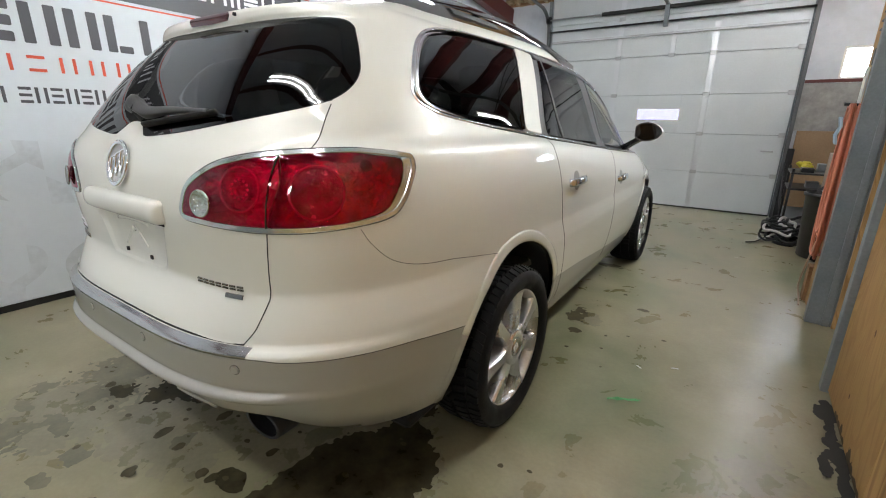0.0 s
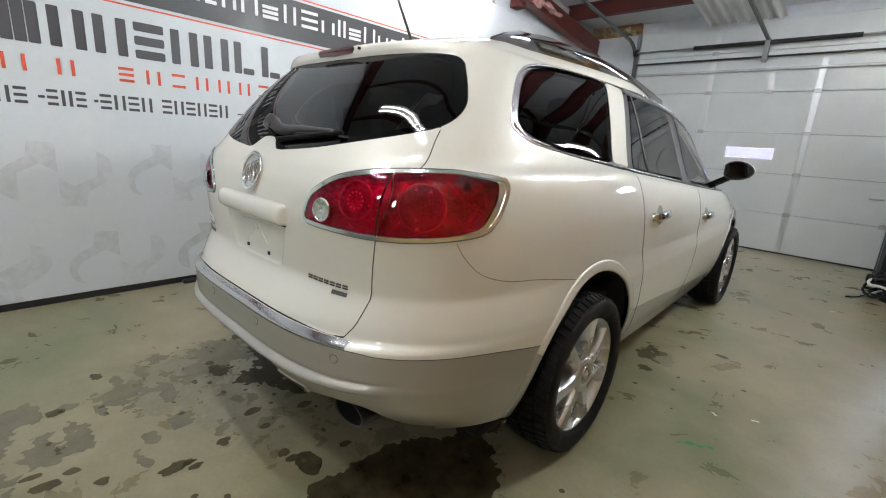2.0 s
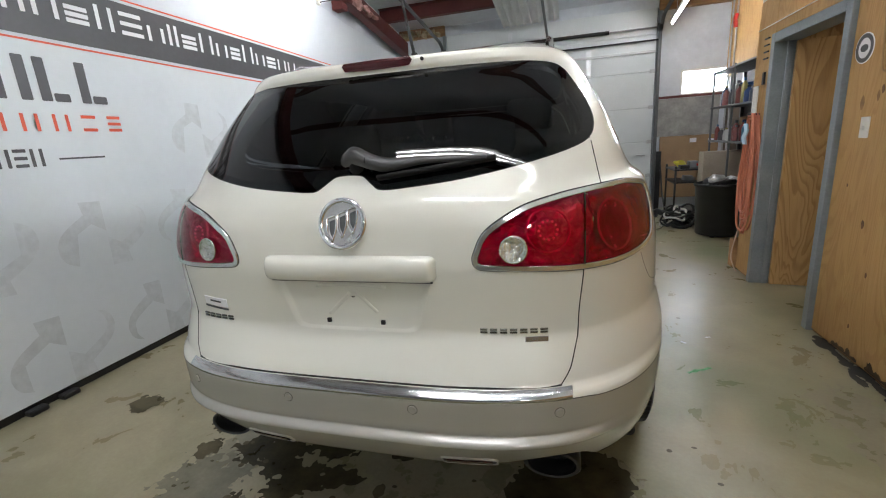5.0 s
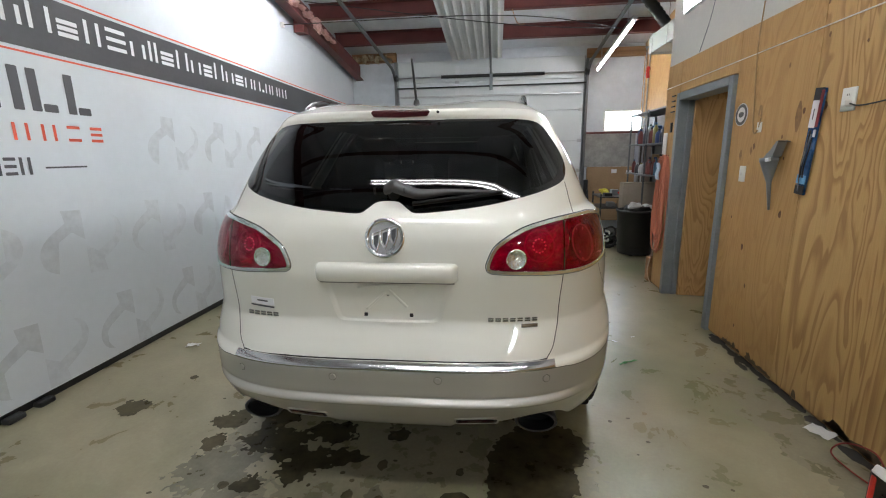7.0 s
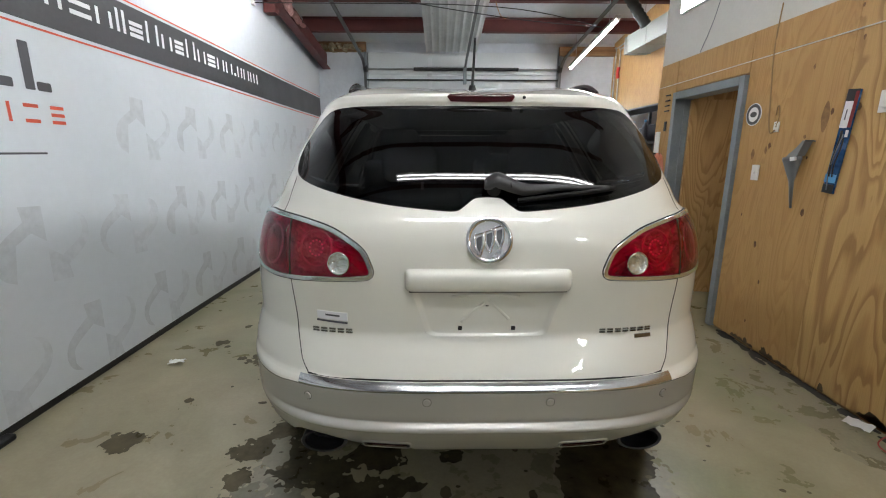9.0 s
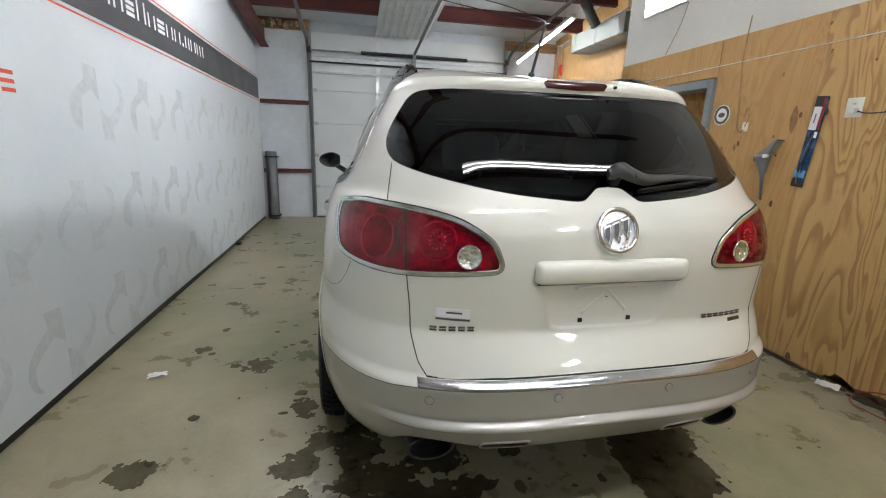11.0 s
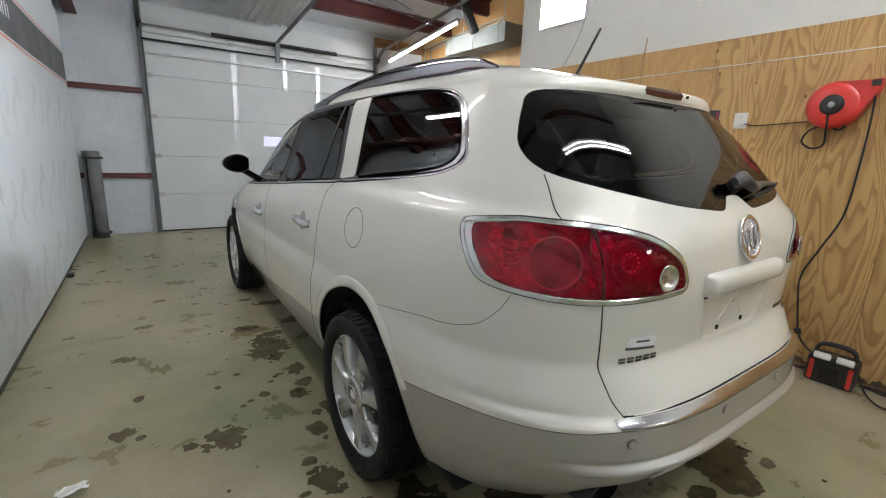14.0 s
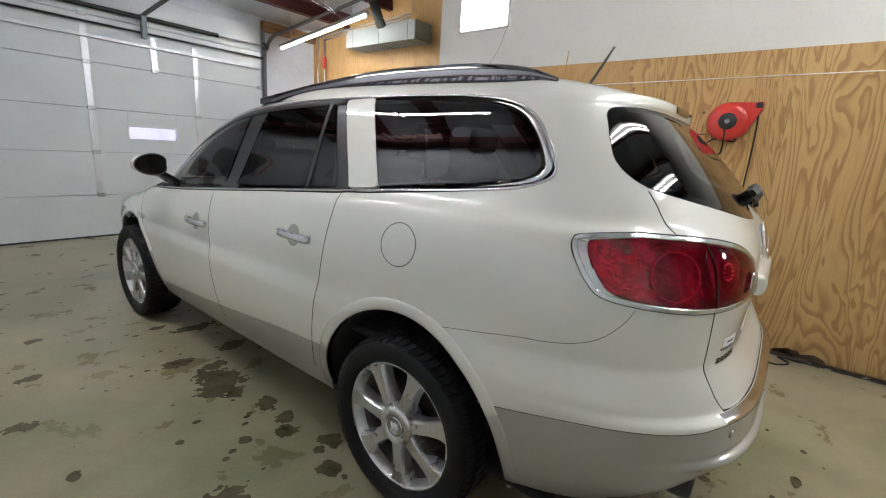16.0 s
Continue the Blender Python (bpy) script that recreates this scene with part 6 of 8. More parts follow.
for x, z0, z1 in ((-.36, .60, 3.2), (.985, .05, 2.75), (.43, 2.33, 2.85)):
    for k in range(6):
        a, b = max(z0, SEC[k] + .02), min(z1, SEC[k + 1] - .025)
        if b > a:
            box("stile", (x - .038, YF - .006, a), (x + .038, YF + .001, b), m_stile, sd, "bright galvanised stile", .002)
    for k in range(1, 6):
        if z0 - .1 < SEC[k] < z1:
            box("hinge", (x - .045, YF - .022, SEC[k] - .03), (x + .045, YF - .005, SEC[k] + .025), M_GALV, sd, "galvanised hinge", .004)
for k in range(1, 5):
    for x in (GX0 + .04, GX1 - .04):
        box("roller_bracket", (x - .04, YF - .03, SEC[k] - .03), (x + .04, YF - .004, SEC[k] + .03), M_GALV, sd, "roller bracket", .004)
box("strut", (GX0 + .02, YF - .05, 2.615), (GX1 - .02, YF - .004, 2.65), M_GALV, sd, "galvanised stiffening strut", .004)
box("bottom_seal", (GX0, YF - .004, .0), (GX1, YF + .04, .022), M_DARKRUBBER, sd, "black rubber bottom seal", .003)
box("lock_handle", (1.80, YF - .03, .93), (1.95, YF - .003, .95), M_GALV, sd, "sliding lock bar", .003)
tracks = thing("door_tracks", "steel roller tracks and torsion shaft of the sectional door", "door track", kind="structure")
for x in (GX0 - .045, GX1 + .045):
    line = [(x, YF - .05, .0), (x, YF - .05, 1.5), (x, YF - .05, 2.75), (x, YF - .12, 2.98), (x, YF - .32, 3.12), (x, YF - .7, 3.17), (x, 5.0, 3.36), (x, 3.4, 3.52)]
    V, F = sweep(spline(line, 8), [(-.025, -.012), (-.025, .012), (.025, .012), (.025, -.012)], False, up=(0, 1, .01))
    obj("track", V, F, M_DARKSTEEL, tracks, "grey steel roller track", False)
cyl("torsion_shaft", (GX0 - .05, YF - .11, 2.985), (GX1 + .05, YF - .11, 2.985), .013, M_GALV, tracks, "torsion shaft", n=12)
for x0, x1 in ((-.66, .27), (.33, 1.30)):
    bm = bmesh.new()
    for i in range(40):
        xa = x0 + (x1 - x0) * i / 40
        add_cyl(bm, (xa, YF - .11, 2.985), (xa + (x1 - x0) / 40.5, YF - .11, 2.985), .031, .029, 14)
    part("torsion_spring", bm, M_CABLE, tracks, "dark coiled torsion spring")
cyl("upper_bar", (GX0 - .02, YF - .07, 2.80), (GX1 + .02, YF - .07, 2.80), .014, M_BLACK, tracks, "dark cross bar", n=10)
for x in (GX0 - .03, GX1 + .03):
    cyl("cable_drum", (x - .03, YF - .11, 2.985), (x + .03, YF - .11, 2.985), .06, M_BLACK, tracks, "black cable drum", n=20)
box("centre_bracket", (.27, YF - .15, 2.72), (.33, YF - .06, 3.03), M_GREYSTEEL, tracks, "steel centre bearing bracket", .004)
# steel framing left of the door
framing = thing("steel_girts", "red oxide steel girts on the wall beside the sectional door", "beam", kind="structure")
for z in (2.09, .87):
    box("girt", (XL, YF - .05, z - .03), (GX0 - .07, YF + .018, z + .04), M_STEELRED, framing, "red oxide girt", .004)
box("door_post", (GX0 - .07, YF - .03, 0), (GX0 - .022, YF + .019, 3.3), M_GREYSTEEL, framing, "grey steel door post", .004)
box("door_post", (GX1 + .022, YF - .03, 0), (GX1 + .07, YF + .019, 3.3), M_GREYSTEEL, framing, "grey steel door post", .004)
box("window_rail", (GX1 + .075, YF - .03, 1.86), (XF - .004, YF + .018, 1.90), M_STEELRED, framing, "red oxide rail under the window", .004)
box("head_timber", (XL, YF - .06, 3.30), (GX0 - .022, YF + .019, 3.47), M_TIMBER, framing, "rough timber header", .004)
box("head_timber", (GX1 + .022, YF - .06, 3.24), (XF, YF + .019, 3.40), M_TIMBER, framing, "rough timber header", .004)


def fluff(name, lo, hi, material, parent, seed, n=14):
    """A lumpy strip of torn insulation."""
    bm = bmesh.new()
    rnd = random.Random(seed)
    lo, hi = Vector(lo), Vector(hi)
    for i in range(n):
        t = (i + rnd.random()) / n
        c = lo.lerp(hi, t) + Vector([rnd.uniform(-.03, .03) for _ in range(3)])
        r = bmesh.ops.create_icosphere(bm, subdivisions=3, radius=rnd.uniform(.05, .09))
        sx, sy, sz = rnd.uniform(.5, 1.0), rnd.uniform(1.2, 2.2), rnd.uniform(.4, .9)
        for v in r["verts"]:
            k = 1 + .6 * noise.noise(v.co * 16 + Vector((seed, i, 0))) + .45 * noise.noise(v.co * 45 + Vector((i, seed, 0)))
            v.co = Vector((v.co.x * sx, v.co.y * sy, v.co.z * sz)) * k + c
    return part(name, bm, material, parent, "torn fibreglass insulation", True)


fluff("tan_insulation", (XL + .05, YF - .05, 3.36), (GX0 - .1, YF - .05, 3.36), M_YELLOWWOOL, framing, 3, 10)
# right far corner
structure("wall_far_right", "plywood lined wall of the work corner", "wall", M_PLY_PLAIN, (XF, WALL_END, 2.13), (XF + .1, YF + .02, 4.2))
# dark brown colour paints in the gloom of the open space behind the shelf
structure("wall_far_right_lower", "wall below the plywood, coloured dark for the gloom behind the shelf", "wall", M_DIMWALL, (XF + .02, WALL_END, 0), (XF + .1, YF + .02, 2.13))
backdrop = box("backdrop", (-3.5, 9.0, -1), (7, 9.1, 4), M_OUTSIDE, None, "", 0)
tagged(backdrop, "bright yard outside the windows", "backdrop", kind="structure")
structure("wall_back", "grey wall behind the camera", "wall", M_GREYSTEEL, (-2.7, YB - .2, 0), (4.5, YB, 6.4))
structure("wall_outer", "outer wall beyond the plywood partition", "wall", M_INSUL, (4.4, YB, 0), (4.5, 1.2, 5.8))

# roof: sloping deck, purlins, rafters
a = math.atan(.139)
bm = bmesh.new()
V = [(-2.8, -9.0, deck(-9.0)), (5.2, -9.0, deck(-9.0)), (5.2, 8.0, deck(8.0)), (-2.8, 8.0, deck(8.0))]
vs = [bm.verts.new(p) for p in V] + [bm.verts.new((p[0], p[1], p[2] + .1)) for p in V]
for f in ((3, 2, 1, 0), (4, 5, 6, 7), (0, 1, 5, 4), (1, 2, 6, 5), (2, 3, 7, 6), (3, 0, 4, 7)):
    bm.faces.new([vs[i] for i in f])
tagged(part("ceiling", bm, M_INSUL), "sloping roof lined with white insulation facing", "ceiling", kind="structure")
roof_e = thing("roof_steel", "red oxide purlins and rafters under the roof", "beam", kind="structure")
for y in (6.46, 5.42, 4.38, 3.34, 2.30, 1.26, .22, -.82, -1.86, -2.9, -3.94, -4.98, -6.02, -7.06, -8.1):
    z = deck(y)
    bm = bmesh.new()
    xr = 3.4 if y > WALL_END else XR
    add_box(bm, (XL + .02, -.006, -.20), (xr, .006, -.012), 0)
    add_box(bm, (XL + .02, -.006, -.20), (xr, .07, -.188), 0)
    add_box(bm, (XL + .02, -.07, -.014), (xr, .006, -.002), 0)
    bmesh.ops.transform(bm, matrix=pose(0, y, z, math.degrees(-a)), verts=bm.verts)
    part("purlin", bm, M_STEELRED, roof_e, "red oxide purlin")
for x, y0 in ((-2.30, YB),):
    bm = bmesh.new()
    L_ = (YF - y0) / math.cos(a)
    add_box(bm, (-.07, -L_, -.30), (.07, 0, -.285), 0)
    add_box(bm, (-.006, -L_, -.285), (.006, 0, -.015), 0)
    bmesh.ops.transform(bm, matrix=pose(x, YF, deck(YF) - .19, math.degrees(-a)), verts=bm.verts)
    part("rafter", bm, M_STEELRED, roof_e, "red oxide rafter along the banner wall")
box("column", (XL - .02, 4.86, 3.24), (-2.30, 5.02, 3.62), M_STEELRED, roof_e, "red oxide column stub", .004)
fluff("pink_insulation", (XL + .16, 5.9, deck(5.9) - .36), (XL + .20, 3.2, deck(3.2) - .34), M_PINK, roof_e, 8, 22)
# ribbed metal sheet hung under the roof, with the opener rail below it
bm = bmesh.new()
xs = np.linspace(-.42, .50, 47)
prof = [(x, .0 if i % 6 else .028) if i % 6 not in (1, 5) else (x, .010) for i, x in enumerate(xs)]
y0, y1 = 3.0, 7.12


def sheet_z(y):
    return 3.25 + .10 * (7.12 - y)


rows = [[bm.verts.new((x, y, sheet_z(y) - h)) for x, h in prof] for y in (y1, y0)]
for i in range(len(prof) - 1):
    bm.faces.new((rows[0][i], rows[0][i + 1], rows[1][i + 1], rows[1][i]))
m_rib = vary(mat("ribbed_white_steel", (.62, .63, .63), .35, .3), (.55, .56, .56), (.68, .69, .69), 3, 40, .04, (.28, .45))
rib = tagged(part("ribbed_sheet", bm, m_rib), "ribbed white steel sheet hung below the roof", "metal sheet", kind="structure")
sl = rib.modifiers.new("thick", "SOLIDIFY")
sl.thickness = .003
box("hanger", (-.30, 5.44, 3.40), (-.27, 5.47, 3.60), M_GALV, rib, "steel hanger", 0)
box("hanger", (.36, 5.44, 3.40), (.39, 5.47, 3.60), M_GALV, rib, "steel hanger", 0)
opener = thing("door_opener", "overhead opener rail and motor of the sectional door", "door opener", kind="structure")
V, F = sweep([(.30, 7.33, 3.02), (.30, 5.0, 3.23), (.30, 3.6, 3.36)], [(-.018, -.018), (-.018, .018), (.018, .018), (.018, -.018)], False)
obj("opener_rail", V, F, M_DARKSTEEL, opener, "dark steel opener rail", False)
box("motor_box", (.17, 3.2, 3.30), (.43, 3.62, 3.46), M_GREYPLASTIC, opener, "grey opener motor box", .015)
for x in (.19, .41):
    cyl("strap", (x, 3.4, 3.45), (x, 3.4, deck(3.4)), .008, M_GALV, opener, n=8)
# fluorescent fittings: the strip by the far corner, those over the bay, and one added unseen


def strip_light(x, y, z, length, yaw=0.0, tilt=0.0, drop=None, tubes=(-.024, .024), r=.013, glow=M_TUBE):
    e = thing("strip_light", "white fluorescent strip light hung below the roof", "ceiling light", pose(x, y, z, tilt, 0, yaw), "fluorescent strip lights")
    bm = bmesh.new()
    half = .085 if len(tubes) > 1 else .036
    add_box(bm, (-half, -length / 2, .03), (half, length / 2, .075), .008)
    part("fitting_body", bm, M_TRAY, e, "dusty white enamelled fitting")
    for dx in tubes:
        cyl("tube", (dx, -length / 2 + .03, .012), (dx, length / 2 - .03, .012), r, glow, e, "glowing fluorescent tube", n=12)
        for dy in (-length / 2 + .015, length / 2 - .015):
            box("tube_holder", (dx - .012, dy - .012, -.006), (dx + .012, dy + .012, .032), M_FIXTURE, e, "", .003)
    for dy in (-length * .35, length * .35):
        cyl("hanger", (0, dy, .07), (0, dy, (drop or .25)), .005, M_GALV, e, n=6)
    return e


strip_light(2.20, 6.0, 3.06, 2.15, 0, -6.5, .60, (0,))
strip_light(.48, -.38, 3.62, 2.44, 90, 0, .85, (-.034, .034), .012, M_TUBE_OLD)
strip_light(-1.70, 3.30, 3.56, 1.9, 0, -8, .45, (0,), .025)
# unseen strip behind the car, added to light its tail from above
strip_light(.25, -1.6, 3.70, 1.7, 90, 0, .9, (-.05, .05))
lamp_o = thing("office_light", "square white ceiling light of the office", "ceiling light")
box("housing", (2.9, 2.1, 2.46), (3.3, 2.5, 2.498), M_FIXTURE, lamp_o, "", .004)
box("diffuser", (2.92, 2.12, 2.452), (3.28, 2.48, 2.459), mat("warm_diffuser", (.9, .9, .85), .5, emit=(1.0, .93, .80), power=9.0), lamp_o, "glowing diffuser", 0)
# bright LED floods on the white wall
for y0 in (2.70, -4.30):
    led = thing("wall_light", "bright rectangular LED light on the white wall", "wall light", None, "wall lights")
    box("housing", (XR - .03, y0, 2.80), (XR + .003, y0 + .64, 3.15), M_FIXTURE, led, "", .006)
    box("panel", (XR - .034, y0 + .02, 2.82), (XR - .031, y0 + .62, 3.13), M_LED, led, "glowing panel", 0)

# ---- things on the walls, on the floor and in the corner ----


def stain(name, spots, material, z, label, rough=.8, seed=0, step=.010, flat=.5):
    """Ragged patches: the spots swell and shrink by noise, and what stays above nought is covered, cell by cell with smooth edges."""
    sp = np.array(spots, float)
    x0, x1 = (sp[:, 0] - 1.7 * sp[:, 2]).min(), (sp[:, 0] + 1.7 * sp[:, 2]).max()
    y0, y1 = (sp[:, 1] - 1.7 * sp[:, 3]).min(), (sp[:, 1] + 1.7 * sp[:, 3]).max()
    gx, gy = np.arange(x0, x1 + step, step), np.arange(y0, y1 + step, step)
    G = np.full((len(gx), len(gy)), -9.0)
    for cx, cy, rx, ry in sp:
        i0, i1 = np.searchsorted(gx, (cx - 1.9 * rx, cx + 1.9 * rx))
        j0, j1 = np.searchsorted(gy, (cy - 1.9 * ry, cy + 1.9 * ry))
        d = np.hypot((gx[i0:i1, None] - cx) / rx, (gy[None, j0:j1] - cy) / ry)
        G[i0:i1, j0:j1] = np.maximum(G[i0:i1, j0:j1], np.minimum(1 - d, flat))
    for i, j in np.argwhere(G > -1.0):
        p = Vector((gx[i], gy[j], seed))
        G[i, j] += rough * (.50 * noise.noise(p * 8) + .55 * noise.noise(p * 21) + .42 * noise.noise(p * 52))
    V, F = [], []
    wet_ = G > 0
    cells = wet_[:-1, :-1] | wet_[1:, :-1] | wet_[1:, 1:] | wet_[:-1, 1:]
    for i, j in np.argwhere(cells):
        c = ((i, j), (i + 1, j), (i + 1, j + 1), (i, j + 1))
        f = []
        for k in range(4):
            (a, b), (a2, b2) = c[k], c[(k + 1) % 4]
            g, g2 = G[a, b], G[a2, b2]
            if g > 0:
                f.append(len(V))
                V.append((gx[a], gy[b], z))
            if (g > 0) != (g2 > 0):
                t = g / (g - g2)
                f.append(len(V))
                V.append((gx[a] + (gx[a2] - gx[a]) * t, gy[b] + (gy[b2] - gy[b]) * t, z))
        if len(f) > 2:
            F.append(f)
    return tagged(obj(name, V, F, material, None, "", False), label, "floor stain", kind="stuff")


random.seed(21)
# patches round the tail carry the car's shadow as darker floor colour, besides damp
damp = [(-.78, -.10, .30, .24), (-.25, .15, .36, .24), (-.95, .24, .14, .24), (.10, .45, .36, .26), (.62, .45, .30, .36), (.95, 2.38, .08, .12), (-.85, .6, .2, .26)]
wall_damp = [(2.02, 1.0, .16, .50), (1.92, 1.35, .10, .12), (2.08, .5, .12, .3)]
puddle = [(.55, .27, .15, .22), (.60, .46, .19, .22), (.66, .62, .13, .20), (.75, .55, .15, .17), (.50, .12, .13, .13), (.66, .30, .16, .20), (.79, .55, .09, .12), (.26, .13, .075, .05), (.56, .79, .05, .035)]
drips = [(.13, .08, .025, .028), (-.28, -.66, .032, .048), (-.31, -.57, .022, .032), (-.37, -.69, .020, .032), (-.07, -.27, .030, .062), (-.13, .32, .022, .035), (-.24, .11, .025, .04), (-.09, .09, .022, .032), (.26, .31, .025, .03), (.60, .92, .07, .06), (-.11, -.08, .018, .024), (-.03, -.21, .02, .04), (.19, .09, .02, .025)]
puddle2 = [(-.84, .66, .12, .20), (-.80, .48, .14, .12), (-.64, .42, .13, .13), (-.52, .30, .12, .12), (-.46, .55, .13, .09), (-.75, .12, .07, .06), (-.34, .36, .10, .06), (-.09, .56, .07, .06)]
wet = [(-1.04, 2.51, .13, .17), (-1.10, 2.93, .07, .06), (-.74, 2.97, .09, .06), (-.96, 2.13, .06, .07), (-.97, 1.93, .05, .05), (-.91, 1.60, .05, .06), (-1.04, 1.44, .05, .06),
       (-1.02, 1.83, .05, .05), (-1.45, 1.58, .09, .08), (-1.60, 1.60, .03, .03), (-1.11, 1.07, .08, .09), (-.97, .78, .08, .08), (-1.11, .62, .10, .09), (-1.14, 1.22, .03, .03), (-1.88, 1.87, .06, .05),
       (-1.79, .66, .10, .08), (-.98, 2.76, .10, .05), (.87, 2.41, .06, .11), (.92, 2.15, .04, .04), (.74, 3.69, .12, .05), (-1.78, 3.32, .05, .04), (-1.91, 2.77, .06, .05), (-1.67, 3.93, .06, .04), (-1.81, 2.19, .03, .03),
       (-.8, 3.45, .16, .06), (-1.0, 3.62, .05, .03), (-1.38, 1.61, .04, .03), (-1.09, .41, .06, .06)]
pale = [(-.78, -.31, .12, .10), (-.84, -.80, .11, .10), (-.87, -.69, .10, .06), (-.68, -.82, .13, .09), (-.56, -.52, .11, .05), (-.53, -.66, .13, .07), (-.39, -.82, .08, .08), (-.40, -.18, .07, .05), (-.69, -.15, .10, .035), (-.83, -.54, .05, .035), (-.81, .08, .12, .10), (-.96, .22, .16, .20),
        (-.20, -.36, .07, .025), (-.94, -.32, .07, .03), (-.99, -.20, .06, .03), (-.12, .12, .04, .05), (-1.1, -.1, .06, .05), (-.62, -.9, .10, .05), (-.70, -.42, .05, .03), (-.33, -.30, .06, .025)]
small = []
for i in range(140):
    side = random.random()
    if side < .55:
        x, y = random.gauss(-1.15, .28), random.uniform(.2, 4.4)
    elif side < .88:
        x, y = random.uniform(-1.2, .9), random.gauss(.1, .32)
    else:
        x, y = random.uniform(.95, 1.5), random.uniform(.3, 3.0)
    r = random.uniform(.006, .015) if random.random() < .85 else random.uniform(.02, .032)
    small.append((max(x, -2.3), y, r * random.uniform(.8, 1.6), r))
stain("damp_shade_patches", damp, M_DAMP_SHADE, .0010, "grey patches of damp and car shadow on the concrete", .6, 3, .014)
stain("damp_shade_patches", wall_damp, M_DAMP_SHADE, .0010, "damp grey patches along the plywood wall", .8, 5, .014)
stain("drying_patches", pale, M_DRYING, .0020, "half dried patches behind the car", 1.15, 7, .009)
stain("puddle", puddle, M_SOAKED, .0030, "dark wet puddle under the exhaust", .38, 9)
stain("wet_drips", drips, M_WET, .0030, "dark drips behind the car", .8, 10, .006)
stain("puddle", puddle2, M_SOAKED, .0030, "broken wet puddle beside the rear wheel", 1.0, 11)
stain("wet_patches", wet, M_WET, .0030, "dark wet patches dripped from the car", 1.05, 13, .008)
stain("wet_drips", small, M_WET, .0040, "small dark drips on the concrete", .8, 17, .006)
gr = [(XR - abs(random.gauss(0, .03)) - .005, random.uniform(-1.5, 2.1), random.uniform(.012, .035), random.uniform(.03, .08)) for i in range(90)]
stain("grime", gr, mat("black_grime", (.035, .032, .028), .8), .0050, "black grime along the foot of the plywood", .8, 19)


def scrap(name, x, y, w, d, yaw, material, label, category, lift=.012):
    """A crumpled scrap of paper or tape."""
    bm = bmesh.new()
    n = 6
    g = [[bm.verts.new((w * (i / n - .5) * (1 + .15 * math.sin(j * 2.1 + i)), d * (j / n - .5), .003 + lift * abs(noise.noise(Vector((i * .7, j * .7, x)))))) for j in range(n + 1)] for i in range(n + 1)]
    for i in range(n):
        for j in range(n):
            bm.faces.new((g[i][j], g[i + 1][j], g[i + 1][j + 1], g[i][j + 1]))
    ob = part(name, bm, material)
    ob.matrix_basis = pose(x, y, .011, 0, 0, yaw)
    return tagged(ob, label, category)


scrap("paper_scrap", -2.03, 1.53, .10, .06, 15, M_PAPER, "crumpled scrap of white paper on the floor", "paper", .03)
scrap("paper_scrap", 2.17, .80, .10, .12, 30, M_PAPER, "folded white paper lying by the plywood wall", "paper", .01)
scrap("tape_strip", 1.38, 1.53, .15, .018, 28, M_GREEN, "strip of green tape on the floor", "tape", .016)
for x, y, yw in ((1.55, 2.0, 20), (1.38, 1.9, -40), (1.75, 4.7, 10)):
    scrap("litter_fleck", x, y, .035, .012, yw, M_PAPER, "tiny pale fleck on the concrete floor", "litter", .004)

# wall plates
def wall_plate(name, y, z, w, h, label, sockets):
    e = box(name, (XR - .008, y - w / 2, z - h / 2), (XR, y + w / 2, z + h / 2), M_WHITEPLASTIC, None, "", .003)
    tagged(e, label, "switch" if sockets == 0 else "outlet")
    if sockets == 0:
        box("toggle", (XR - .020, y - .005, z - .010), (XR - .007, y + .005, z + .010), M_WHITEPLASTIC, e, "small toggle", .002)
    for k in range(sockets):
        zz = z + (.022 if k == 0 else -.022)
        cyl("socket", (XR - .0105, y, zz), (XR - .007, y, zz), .016, M_WHITEPLASTIC, e, "", n=16)
        for dy in (-.006, .006):
            box("slot", (XR - .0115, y + dy - .0015, zz - .004), (XR - .010, y + dy + .0015, zz + .005), M_SEAM, e, "", 0)
    return e


wall_plate("light_switch", 2.0, 1.335, .075, .115, "white light switch on the plywood", 0)
out1 = wall_plate("wall_outlet", 1.09, 1.755, .095, .118, "white wall outlet with a cable plugged in", 2)
box("plug", (XR - .045, 1.055, 1.72), (XR - .010, 1.085, 1.75), M_WHITEPLASTIC, out1, "white plug", .005)
wall_plate("wall_outlet", 1.86, 1.66, .05, .07, "small white outlet at the end of a hanging cable", 1)
tagged(tube("hanging_cable", [(XR - .008, 1.98, 2.5), (XR - .008, 1.995, 2.2), (XR - .008, 1.955, 1.85), (XR - .010, 1.93, 1.68), (XR - .012, 1.90, 1.62), (XR - .010, 1.865, 1.64)], .0045, mat("tan_cable", (.35, .22, .10), .6), None), "thin brown cable hanging down the plywood wall", "cable")
tagged(tube("hanging_cable", [(XR - .008, 1.86, 1.66), (XR - .012, 1.84, 1.72), (XR - .010, 1.85, 1.79), (XR - .008, 1.87, 1.80), (XR - .010, 1.875, 1.74)], .004, bpy.data.materials["tan_cable"], None), "short loop of brown cable above the small outlet", "cable")
tagged(tube("wall_wire", [(XR - .004, 2.72, 2.80), (XR - .006, 2.80, 2.60), (XR - .004, 2.95, 2.38)], .003, M_GREYPLASTIC, None), "thin grey wire below the wall light", "cable")

